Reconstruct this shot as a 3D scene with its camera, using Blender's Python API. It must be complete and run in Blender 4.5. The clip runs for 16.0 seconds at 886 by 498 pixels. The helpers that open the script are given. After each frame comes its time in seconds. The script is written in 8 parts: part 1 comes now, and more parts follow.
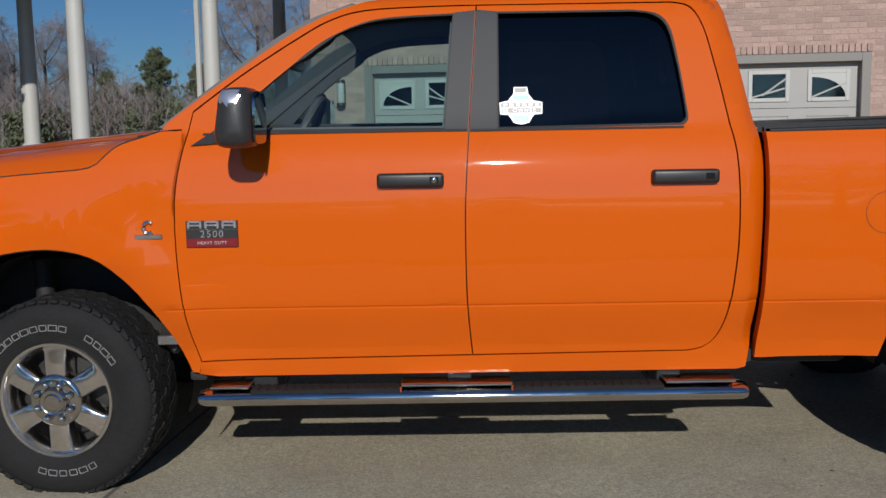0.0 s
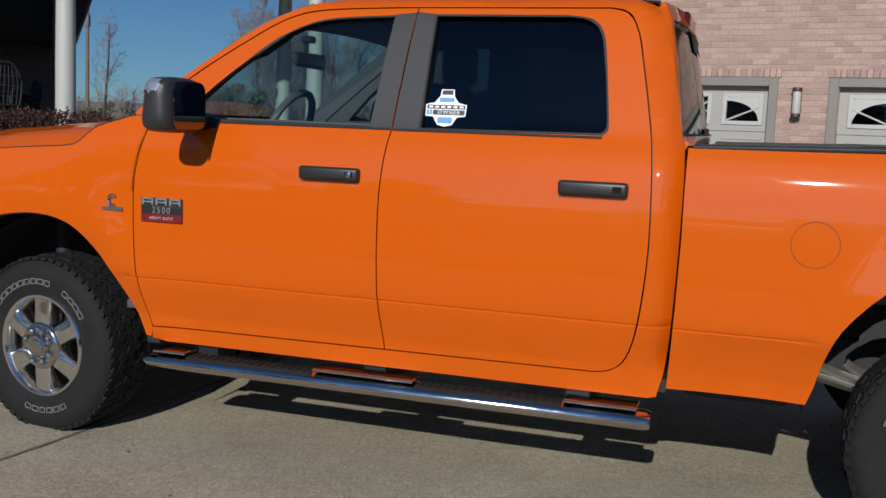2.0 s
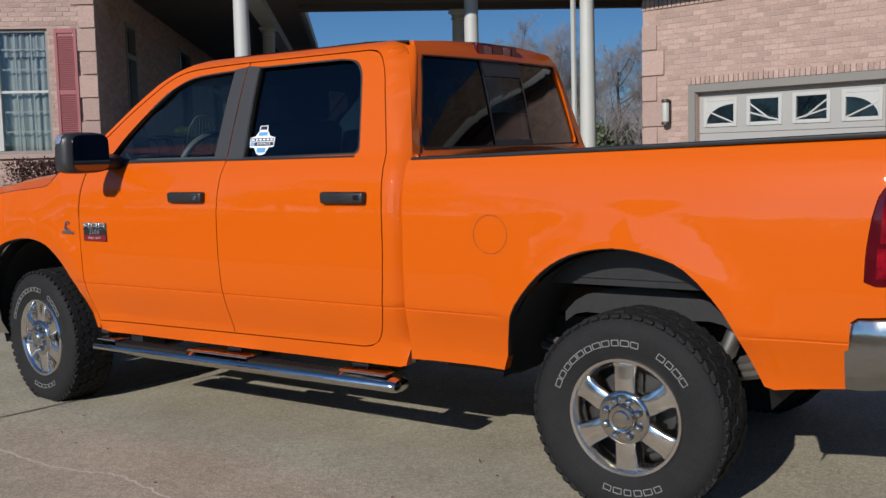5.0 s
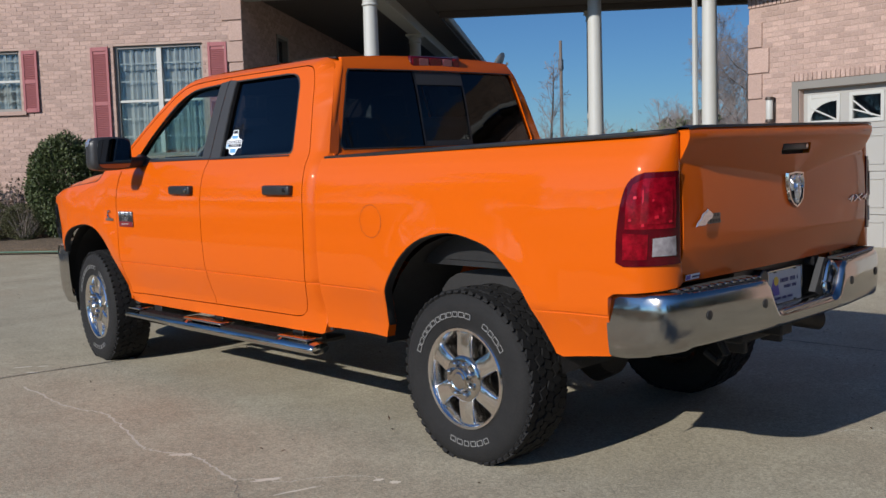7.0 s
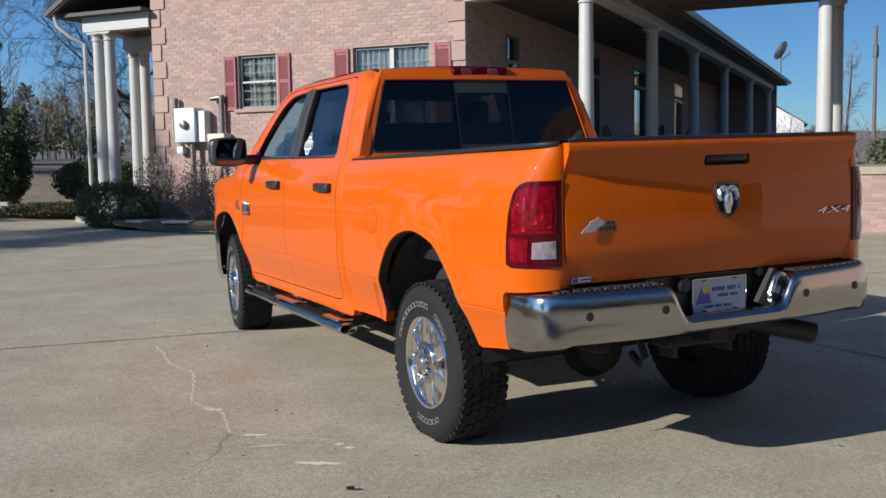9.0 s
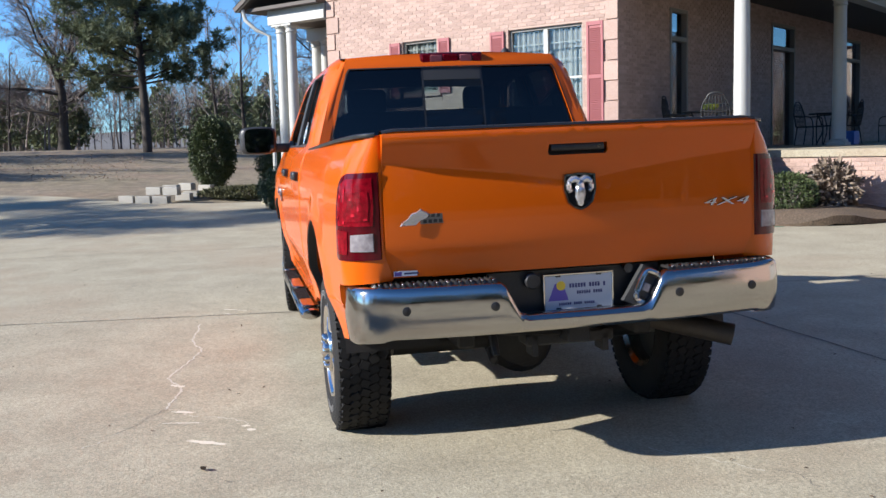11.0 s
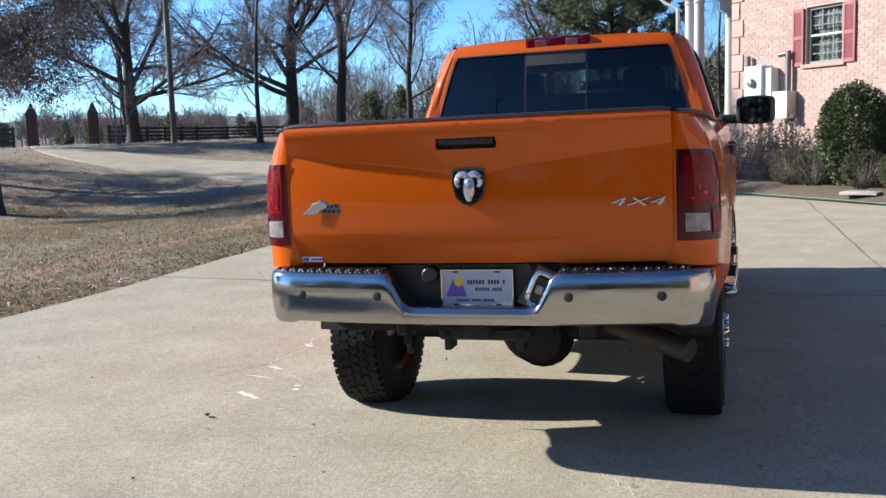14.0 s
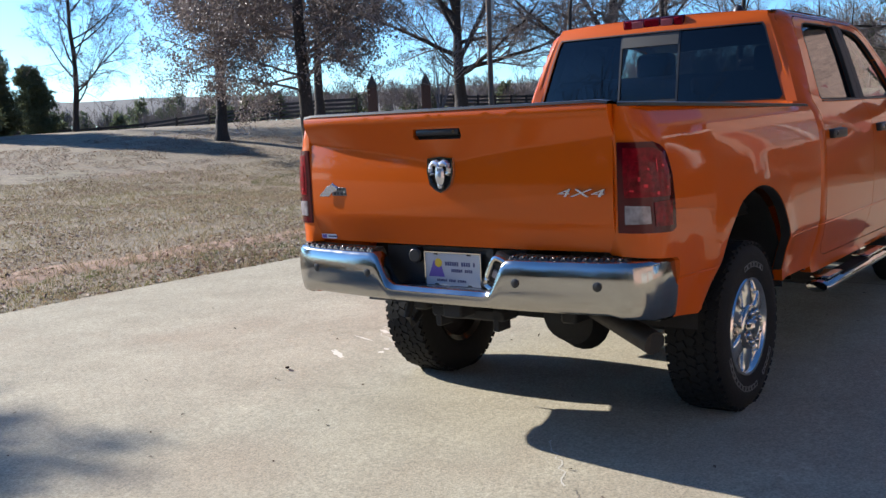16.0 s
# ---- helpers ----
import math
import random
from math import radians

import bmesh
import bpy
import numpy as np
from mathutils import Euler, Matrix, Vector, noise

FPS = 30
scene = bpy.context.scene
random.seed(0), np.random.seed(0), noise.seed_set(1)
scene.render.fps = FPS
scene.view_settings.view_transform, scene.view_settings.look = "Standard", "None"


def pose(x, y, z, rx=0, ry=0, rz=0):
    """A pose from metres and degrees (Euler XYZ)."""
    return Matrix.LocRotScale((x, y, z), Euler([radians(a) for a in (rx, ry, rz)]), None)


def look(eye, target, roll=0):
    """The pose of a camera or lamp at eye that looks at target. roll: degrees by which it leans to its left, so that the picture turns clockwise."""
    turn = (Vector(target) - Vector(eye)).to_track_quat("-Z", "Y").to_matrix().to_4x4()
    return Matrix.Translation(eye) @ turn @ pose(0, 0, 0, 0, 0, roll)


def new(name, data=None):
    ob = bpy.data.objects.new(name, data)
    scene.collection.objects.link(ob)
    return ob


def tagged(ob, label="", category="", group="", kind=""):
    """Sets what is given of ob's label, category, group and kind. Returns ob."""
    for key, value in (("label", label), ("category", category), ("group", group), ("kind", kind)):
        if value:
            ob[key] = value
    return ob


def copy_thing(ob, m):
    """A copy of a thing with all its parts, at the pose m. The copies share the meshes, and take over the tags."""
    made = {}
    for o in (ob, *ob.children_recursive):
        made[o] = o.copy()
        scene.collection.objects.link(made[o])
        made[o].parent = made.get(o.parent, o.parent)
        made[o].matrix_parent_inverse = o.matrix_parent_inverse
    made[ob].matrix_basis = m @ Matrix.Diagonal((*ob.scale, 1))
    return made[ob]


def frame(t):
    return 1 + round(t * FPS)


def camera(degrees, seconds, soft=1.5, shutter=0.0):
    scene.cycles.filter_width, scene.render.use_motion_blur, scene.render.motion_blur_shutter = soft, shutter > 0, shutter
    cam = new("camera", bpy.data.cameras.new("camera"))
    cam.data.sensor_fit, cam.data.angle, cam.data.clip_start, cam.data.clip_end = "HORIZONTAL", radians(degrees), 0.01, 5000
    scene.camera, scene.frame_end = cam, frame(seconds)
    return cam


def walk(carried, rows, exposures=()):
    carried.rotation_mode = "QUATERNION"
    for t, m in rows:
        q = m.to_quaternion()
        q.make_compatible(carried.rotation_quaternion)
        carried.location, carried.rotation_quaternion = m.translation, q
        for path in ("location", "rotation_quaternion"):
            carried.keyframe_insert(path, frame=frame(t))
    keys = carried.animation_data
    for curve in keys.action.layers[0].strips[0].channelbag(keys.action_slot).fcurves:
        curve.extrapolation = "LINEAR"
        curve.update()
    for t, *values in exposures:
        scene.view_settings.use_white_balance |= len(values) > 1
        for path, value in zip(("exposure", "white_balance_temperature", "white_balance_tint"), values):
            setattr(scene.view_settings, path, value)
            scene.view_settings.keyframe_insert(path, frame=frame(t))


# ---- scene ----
cam = camera(48.5, 16.0)
METRES, EYE, TILT, LEAN, TURN = 12.956, 1.448, 0.0, 0.0, -3.2
ROWS = [
    (0.0, 0.0, 0.0, 0.0, -0.1, -6.86, 0.86),
    (0.5, 0.0289, 0.0048, -0.0018, 4.46, -7.98, 0.88),
    (1.0, 0.0618, 0.0056, -0.001, 7.96, -6.2, 1.66),
    (1.5, 0.0881, 0.0052, 0.0008, 12.91, -6.85, 0.44),
    (2.0, 0.1143, 0.0125, -0.0018, 17.55, -6.47, -2.5),
    (2.5, 0.1403, 0.0117, -0.002, 22.59, -4.67, 3.21),
    (3.0, 0.1679, 0.0069, -0.0007, 26.4, -3.52, 3.53),
    (3.5, 0.1961, 0.0138, -0.0009, 29.71, -2.39, -0.05),
    (4.0, 0.2287, 0.016, -0.0012, 31.31, -3.27, 2.25),
    (4.5, 0.2614, 0.0198, -0.0006, 32.26, -4.88, 2.33),
    (7.0, 0.416, 0.0535, -0.0045, 46.0, -5.06, 1.67),
    (7.5, 0.4426, 0.0708, -0.0037, 49.16, -6.06, 3.26),
    (8.0, 0.4665, 0.0917, -0.0033, 52.42, -6.66, 1.17),
    (8.5, 0.4947, 0.1097, -0.0023, 58.44, -5.93, 0.9),
    (11.0, 0.5578, 0.2567, -0.0012, 77.54, -6.03, 1.56),
    (11.5, 0.5671, 0.2881, 0.0005, 83.69, -6.03, 2.5),
    (12.0, 0.5659, 0.3196, -0.0013, 89.17, -5.4, -0.38),
    (12.5, 0.5669, 0.354, -0.0001, 93.55, -5.3, 1.26),
    (13.0, 0.571, 0.3856, 0.0009, 99.43, -8.32, 3.39),
    (13.5, 0.5636, 0.417, -0.0004, 102.64, -7.35, 1.1),
    (14.0, 0.558, 0.447, 0.0008, 106.57, -6.88, 1.73),
    (14.5, 0.5527, 0.475, 0.0029, 114.2, -6.97, 1.34),
    (15.0, 0.5397, 0.5024, 0.0027, 119.92, -7.01, -1.54),
    (15.5, 0.533, 0.5352, 0.0039, 123.47, -6.84, 1.36),
    (16.0, 0.5245, 0.5634, 0.0051, 126.48, -8.16, 2.07),
]
EXPOSURES = [(0.0, -0.2), (4.5, 0.0), (7.0, 0.2), (8.5, 0.36), (11.0, 1.17), (12.5, 1.28), (16.0, 1.22)]
walk(cam, [(t, pose(0, 0, EYE, TILT, LEAN, TURN) @ pose(METRES * x, METRES * y, METRES * z, 90 + pitch, roll, yaw)) for t, x, y, z, yaw, pitch, roll in ROWS],
     exposures=EXPOSURES)

# ---- world, sun ----
SUN_TO = Vector((0.0, -1.0, 0.49)).normalized()
world = bpy.data.worlds.new("sky")
scene.world = world
world.use_nodes = True
wn = world.node_tree
sky = wn.nodes.new("ShaderNodeTexSky")
sky.sky_type, sky.sun_disc = "NISHITA", False
sky.sun_elevation = math.asin(SUN_TO.z)
sky.sun_rotation = math.atan2(SUN_TO.x, SUN_TO.y)
sky.air_density, sky.dust_density, sky.ozone_density = 1.0, 0.3, 3.0
sky.altitude = 1500
tint = wn.nodes.new("ShaderNodeMix")
tint.data_type, tint.blend_type = "RGBA", "MULTIPLY"
tint.inputs[0].default_value, tint.inputs[7].default_value = 1.0, (0.90, 1.42, 1.95, 1)
wn.links.new(sky.outputs[0], tint.inputs[6])
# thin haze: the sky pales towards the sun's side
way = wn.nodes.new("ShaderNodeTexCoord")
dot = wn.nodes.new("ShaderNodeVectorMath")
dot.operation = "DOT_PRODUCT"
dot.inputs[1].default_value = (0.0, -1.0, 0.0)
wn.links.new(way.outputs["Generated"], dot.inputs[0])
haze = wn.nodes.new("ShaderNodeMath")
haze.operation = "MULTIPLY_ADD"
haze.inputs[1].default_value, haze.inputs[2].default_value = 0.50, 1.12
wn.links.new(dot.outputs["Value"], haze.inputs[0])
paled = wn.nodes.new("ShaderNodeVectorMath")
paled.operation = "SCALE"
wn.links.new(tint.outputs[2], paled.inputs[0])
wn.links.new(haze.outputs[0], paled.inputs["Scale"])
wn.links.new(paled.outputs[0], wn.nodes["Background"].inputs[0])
wn.nodes["Background"].inputs[1].default_value = 0.042
sun = new("sun", bpy.data.lights.new("sun", "SUN"))
sun.data.energy, sun.data.angle, sun.data.color = 4.6, radians(0.53), (1.0, 0.955, 0.90)
sun.matrix_world = look(SUN_TO * 50, (0, 0, 0))


# ---- materials ----
def material(name, colour, rough=0.6, metal=0.0, coat=0.0, second=None, scale=8.0, amount=0.5, fine=0.0, fine_scale=120.0,
             bump=0.0, bump_scale=60.0, random_tint=0.0, rough_var=0.0, detail=6.0, island=False, stretch=None, spec=0.5, third=None, third_scale=0.25, third_amount=0.5, thin=0.0, mottle=0.0, mottle_scale=9.0):
    """Principled surface with two scales of variation: soft patches to `second`, fine grain, and relief."""
    m = bpy.data.materials.new(name)
    m.use_nodes = True
    nt = m.node_tree
    b = nt.nodes["Principled BSDF"]
    b.inputs["Roughness"].default_value, b.inputs["Metallic"].default_value = rough, metal
    b.inputs["Specular IOR Level"].default_value = spec
    b.inputs["Coat Weight"].default_value, b.inputs["Coat Roughness"].default_value = coat, 0.03
    tc = nt.nodes.new("ShaderNodeTexCoord")
    src_out = tc.outputs["Object"]
    if stretch:
        mp = nt.nodes.new("ShaderNodeMapping")
        mp.inputs["Scale"].default_value = stretch
        nt.links.new(src_out, mp.inputs[0])
        src_out = mp.outputs[0]

    def nz(s, d=detail):
        n = nt.nodes.new("ShaderNodeTexNoise")
        n.inputs["Scale"].default_value, n.inputs["Detail"].default_value, n.inputs["Roughness"].default_value = s, d, 0.6
        nt.links.new(src_out, n.inputs["Vector"])
        return n.outputs[0]

    def mix(a, c, fac, mode="MIX"):
        x = nt.nodes.new("ShaderNodeMix")
        x.data_type, x.blend_type = "RGBA", mode
        for sock, v in ((x.inputs[6], a), (x.inputs[7], c), (x.inputs[0], fac)):
            if isinstance(v, bpy.types.NodeSocket):
                nt.links.new(v, sock)
            else:
                sock.default_value = v
        return x.outputs[2]

    def ramp(v, lo, hi, a=0.0, c=1.0):
        r = nt.nodes.new("ShaderNodeMapRange")
        r.inputs[1].default_value, r.inputs[2].default_value, r.inputs[3].default_value, r.inputs[4].default_value = lo, hi, a, c
        nt.links.new(v, r.inputs[0])
        return r.outputs[0]

    col = (*colour, 1)
    if second:
        col = mix(col, (*second, 1), ramp(nz(scale), 0.5 - 0.25, 0.5 + 0.25, 0.0, amount))
    if third:
        col = mix(col, (*third, 1), ramp(nz(third_scale, 8), 0.5, 0.72, 0.0, third_amount))
    if fine:
        g = ramp(nz(fine_scale, 3), 0.3, 0.7, 1 - fine, 1 + fine)
        v = nt.nodes.new("ShaderNodeCombineColor")
        for i in range(3):
            nt.links.new(g, v.inputs[i])
        col = mix(col, v.outputs[0], 1.0, "MULTIPLY")
    if random_tint:
        if island:
            oi = nt.nodes.new("ShaderNodeNewGeometry").outputs["Random Per Island"]
        else:
            oi = nt.nodes.new("ShaderNodeObjectInfo").outputs["Random"]
        g = ramp(oi, 0, 1, 1 - random_tint, 1 + random_tint)
        v = nt.nodes.new("ShaderNodeCombineColor")
        for i in range(3):
            nt.links.new(g, v.inputs[i])
        col = mix(col, v.outputs[0], 1.0, "MULTIPLY")
    if mottle:
        g = ramp(nz(mottle_scale, 5), 0.36, 0.64, 1 - mottle, 1 + mottle)
        v = nt.nodes.new("ShaderNodeCombineColor")
        for i in range(3):
            nt.links.new(g, v.inputs[i])
        col = mix(col, v.outputs[0], 1.0, "MULTIPLY")
    if thin:
        tl = nt.nodes.new("ShaderNodeBsdfTranslucent")
        ms = nt.nodes.new("ShaderNodeMixShader")
        ms.inputs[0].default_value = thin
        nt.links.new(b.outputs[0], ms.inputs[1])
        nt.links.new(tl.outputs[0], ms.inputs[2])
        nt.links.new(ms.outputs[0], nt.nodes["Material Output"].inputs[0])
        if isinstance(col, bpy.types.NodeSocket):
            nt.links.new(col, tl.inputs[0])
        else:
            tl.inputs[0].default_value = col
    if isinstance(col, bpy.types.NodeSocket):
        nt.links.new(col, b.inputs["Base Color"])
    else:
        b.inputs["Base Color"].default_value = col
    if rough_var:
        nt.links.new(ramp(nz(scale * 3), 0.3, 0.7, rough - rough_var, rough + rough_var), b.inputs["Roughness"])
    if bump:
        bp = nt.nodes.new("ShaderNodeBump")
        bp.inputs["Strength"].default_value, bp.inputs["Distance"].default_value = bump, 0.01
        nt.links.new(nz(bump_scale), bp.inputs["Height"])
        nt.links.new(bp.outputs[0], b.inputs["Normal"])
    return m


def glass_material(name, tint, through_amount, rough=0.0):
    """Thin pane: part clear, part sharp reflection, more of it at a slant."""
    m = bpy.data.materials.new(name)
    m.use_nodes = True
    nt = m.node_tree
    nt.nodes.remove(nt.nodes["Principled BSDF"])
    out = nt.nodes["Material Output"]
    tr = nt.nodes.new("ShaderNodeBsdfTransparent")
    tr.inputs[0].default_value = tuple(c * through_amount for c in tint) + (1,)
    gl = nt.nodes.new("ShaderNodeBsdfGlossy")
    gl.inputs["Roughness"].default_value = rough
    lw = nt.nodes.new("ShaderNodeLayerWeight")
    lw.inputs[0].default_value = 0.5
    pw = nt.nodes.new("ShaderNodeMath")
    pw.operation = "POWER"
    pw.inputs[1].default_value = 4.5
    nt.links.new(lw.outputs["Facing"], pw.inputs[0])
    fr = nt.nodes.new("ShaderNodeMapRange")
    fr.inputs[3].default_value, fr.inputs[4].default_value = 0.045, 0.95
    nt.links.new(pw.outputs[0], fr.inputs[0])
    mx = nt.nodes.new("ShaderNodeMixShader")
    nt.links.new(fr.outputs[0], mx.inputs[0])
    nt.links.new(tr.outputs[0], mx.inputs[1])
    nt.links.new(gl.outputs[0], mx.inputs[2])
    nt.links.new(mx.outputs[0], out.inputs[0])
    return m


M_PAINT = material("orange_paint", (0.55, 0.091, 0.002), 0.45, coat=0.70, second=(0.54, 0.088, 0.002), scale=1.5, spec=0.05)
M_CHROME = material("chrome", (0.60, 0.565, 0.52), 0.10, 1.0, second=(0.44, 0.415, 0.385), scale=7, rough_var=0.05, bump=0.12, bump_scale=5, detail=3)
# chrome with a darker colour, in place of dark trees mirrored in the bumper
M_BUMPER = material("darkened_bumper_chrome", (0.44, 0.425, 0.405), 0.14, 1.0, second=(0.32, 0.31, 0.297), scale=5, rough_var=0.08, bump=0.16, bump_scale=6, detail=4, stretch=(1, 0.35, 1))
M_PLATE = material("dealer_plate_white", (0.50, 0.51, 0.53), 0.4, second=(0.44, 0.45, 0.47), scale=12)
M_BRUSHED = material("polished_alloy", (0.86, 0.82, 0.77), 0.15, 1.0, second=(0.60, 0.59, 0.575), scale=30, rough_var=0.04)
M_BLACK = material("black_plastic", (0.012, 0.012, 0.013), 0.42, second=(0.03, 0.03, 0.03), scale=20, fine=0.2)
M_TRIM = material("grey_pillar_trim", (0.024, 0.025, 0.027), 0.62, second=(0.030, 0.031, 0.033), scale=10)
M_GLOSSBLACK = material("gloss_black", (0.008, 0.008, 0.009), 0.12, coat=0.5)
M_RUBBER = material("tyre_rubber", (0.0085, 0.0085, 0.009), 0.8, spec=0.3, second=(0.016, 0.0155, 0.015), scale=14, amount=0.7, fine=0.25, bump=0.25, bump_scale=180)
M_WHITELET = material("white_tyre_lettering", (0.22, 0.22, 0.215), 0.8, second=(0.09, 0.09, 0.088), scale=25)
M_UNDER = material("underbody_dark_metal", (0.010, 0.010, 0.011), 0.7, second=(0.028, 0.026, 0.024), scale=7, fine=0.3)
M_GREYMETAL = material("dull_steel", (0.22, 0.21, 0.20), 0.42, 0.8, second=(0.14, 0.12, 0.10), scale=6, rough_var=0.1)
M_LENSRED = material("red_lens", (0.045, 0.001, 0.004), 0.06, second=(0.085, 0.002, 0.006), scale=16, amount=0.9, detail=2, spec=0.3)
M_PIPE = material("brown_tarnished_steel", (0.060, 0.050, 0.042), 0.6, 0.5, second=(0.045, 0.038, 0.032), scale=9, rough_var=0.1)
M_SHELL = material("grained_grey_plastic", (0.030, 0.030, 0.031), 0.36, second=(0.022, 0.022, 0.023), scale=6, fine=0.2, bump=0.15, bump_scale=400)
M_SILVER = material("silver_badge_metal", (0.66, 0.66, 0.68), 0.24, 0.8, second=(0.52, 0.52, 0.54), scale=40)
M_MIRROR = material("mirror_silver", (0.18, 0.19, 0.21), 0.02, 1.0)
M_LENSCLEAR = material("clear_lens", (0.34, 0.32, 0.33), 0.08, second=(0.12, 0.10, 0.11), scale=26, amount=0.9, detail=2)
M_BRIGHTRED = material("bright_red_reflector", (0.21, 0.003, 0.010), 0.10, second=(0.09, 0.0015, 0.005), scale=24, amount=1.0, detail=3, spec=0.25, mottle=0.35, mottle_scale=38)
M_DEEPRED = material("deep_red_reflector", (0.12, 0.001, 0.005), 0.10, second=(0.20, 0.003, 0.010), scale=18, amount=1.0, detail=3, spec=0.2, mottle=0.3, mottle_scale=45)
# brighter red for the glints painted on the tail lamps
M_GLINT = material("painted_red_glint", (0.55, 0.012, 0.03), 0.25, 0.3)
M_GLASS = glass_material("clear_car_glass", (0.74, 0.92, 0.90), 0.86)
M_SLIDER = glass_material("light_tinted_glass", (0.75, 0.85, 0.90), 0.5)
M_PRIVACY = glass_material("tinted_car_glass", (0.55, 0.55, 0.62), 0.09)
M_PANE = glass_material("house_window_glass", (0.90, 0.96, 0.96), 0.78)
M_SEAT = material("charcoal_seat_cloth", (0.022, 0.022, 0.024), 0.9, second=(0.035, 0.035, 0.037), scale=30, fine=0.3)
M_DASH = material("grey_dashboard_plastic", (0.06, 0.06, 0.062), 0.6, second=(0.08, 0.08, 0.08), scale=15)
M_STICKERW = material("white_decal", (0.80, 0.82, 0.84), 0.35)
M_STICKERB = material("blue_decal", (0.10, 0.30, 0.55), 0.35)
M_STICKERK = material("black_decal", (0.02, 0.02, 0.025), 0.35)
M_BADGERED = material("red_badge", (0.17, 0.010, 0.015), 0.3, coat=0.5)
M_PURPLE = material("purple_print", (0.16, 0.10, 0.38), 0.5)
M_YELLOW = material("yellow_print", (0.85, 0.55, 0.05), 0.5)
M_NAVY = material("navy_print", (0.03, 0.03, 0.12), 0.5)
M_CONCRETE = material("driveway_concrete", (0.380, 0.344, 0.256), 0.92, second=(0.248, 0.220, 0.162), scale=1.7, amount=0.85, fine=0.30, fine_scale=85, bump=0.35, bump_scale=95, detail=12, third=(0.320, 0.258, 0.185), third_scale=0.42, third_amount=0.9, spec=0.2, mottle=0.09, mottle_scale=30)
M_GRASS = material("winter_grass", (0.200, 0.155, 0.108), 0.95, second=(0.152, 0.127, 0.072), scale=0.35, amount=0.9, third=(0.20, 0.130, 0.088), third_scale=0.22, third_amount=0.8, mottle=0.25, mottle_scale=2.5, fine=0.5, fine_scale=22, bump=0.9, bump_scale=25, detail=10)
M_BRICK = material("pink_brick", (0.375, 0.264, 0.220), 0.88, second=(0.305, 0.206, 0.166), scale=2.5, fine=0.2, fine_scale=40, bump=0.3, bump_scale=60, random_tint=0.17)
M_BRICKR = material("pink_brick_field", (0.375, 0.264, 0.220), 0.88, second=(0.305, 0.206, 0.166), scale=2.5, fine=0.2, fine_scale=40, bump=0.3, bump_scale=60, random_tint=0.17, island=True)
M_MORTAR = material("mortar", (0.378, 0.275, 0.230), 0.95, second=(0.345, 0.250, 0.208), scale=3, fine=0.2)
M_WHITEPAINT = material("off_white_paint", (0.43, 0.43, 0.40), 0.5, second=(0.35, 0.35, 0.325), scale=2, fine=0.05)
M_GREYPAINT = material("grey_beige_paint", (0.20, 0.187, 0.165), 0.55, second=(0.17, 0.158, 0.14), scale=2)
M_DOORPAINT = material("garage_door_paint", (0.33, 0.32, 0.295), 0.5, second=(0.28, 0.27, 0.25), scale=1.5)
M_SHUTTER = material("faded_red_shutter", (0.30, 0.10, 0.105), 0.7, second=(0.25, 0.075, 0.08), scale=4)
M_SHINGLE = material("brown_shingle", (0.22, 0.155, 0.11), 0.95, second=(0.12, 0.085, 0.06), scale=3, fine=0.35, fine_scale=60, bump=0.5, bump_scale=80, random_tint=0.35, island=True)
# near-black colour that stands in for the shade of unlit interiors
M_DARKINT = material("unlit_interior_dark", (0.03, 0.03, 0.032), 0.8, second=(0.05, 0.05, 0.05), scale=2)
M_CURTAIN = material("pale_curtain", (0.34, 0.34, 0.335), 0.9, second=(0.25, 0.25, 0.25), scale=7)
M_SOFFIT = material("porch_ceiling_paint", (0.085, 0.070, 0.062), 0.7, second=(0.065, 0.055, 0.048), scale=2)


# ---- mesh helpers ----
def mesh_from(bm, mat, smooth=38.0, name="mesh"):
    bmesh.ops.recalc_face_normals(bm, faces=bm.faces)
    me = bpy.data.meshes.new(name)
    bm.to_mesh(me)
    bm.free()
    if smooth:
        for p in me.polygons:
            p.use_smooth = True
        me.set_sharp_from_angle(angle=radians(smooth))
    me.materials.append(mat)
    return me


def part(name, bm, mat, parent, label="", smooth=38.0):
    ob = new(name, mesh_from(bm, mat, smooth, name))
    ob.parent = parent
    if label:
        ob["label"] = label
    return ob


def thing(name, m, label, category, group="", kind=""):
    ob = new(name)
    ob.matrix_world = m
    return tagged(ob, label, category, group, kind)


def solid(name, bm, mat, m, label, category, group="", kind="", smooth=38.0):
    ob = new(name, mesh_from(bm, mat, smooth, name))
    ob.matrix_world = m
    return tagged(ob, label, category, group, kind)


def box(bm, x0, x1, y0, y1, z0, z1, bevel=0.0, seg=2, m=None):
    x0, x1, y0, y1, z0, z1 = min(x0, x1), max(x0, x1), min(y0, y1), max(y0, y1), min(z0, z1), max(z0, z1)
    r = bmesh.ops.create_cube(bm, size=1.0)
    vs = r["verts"]
    for v in vs:
        v.co = Vector(((x0 + x1) / 2 + v.co.x * (x1 - x0), (y0 + y1) / 2 + v.co.y * (y1 - y0), (z0 + z1) / 2 + v.co.z * (z1 - z0)))
    if bevel:
        es = list({e for v in vs for e in v.link_edges})
        r = bmesh.ops.bevel(bm, geom=es, offset=bevel, segments=seg, affect="EDGES", profile=0.5)
        vs = list({v for f in r["faces"] for v in f.verts} | {v for v in vs if v.is_valid})
    if m is not None:
        bmesh.ops.transform(bm, matrix=m, verts=[v for v in vs if v.is_valid])
    return vs


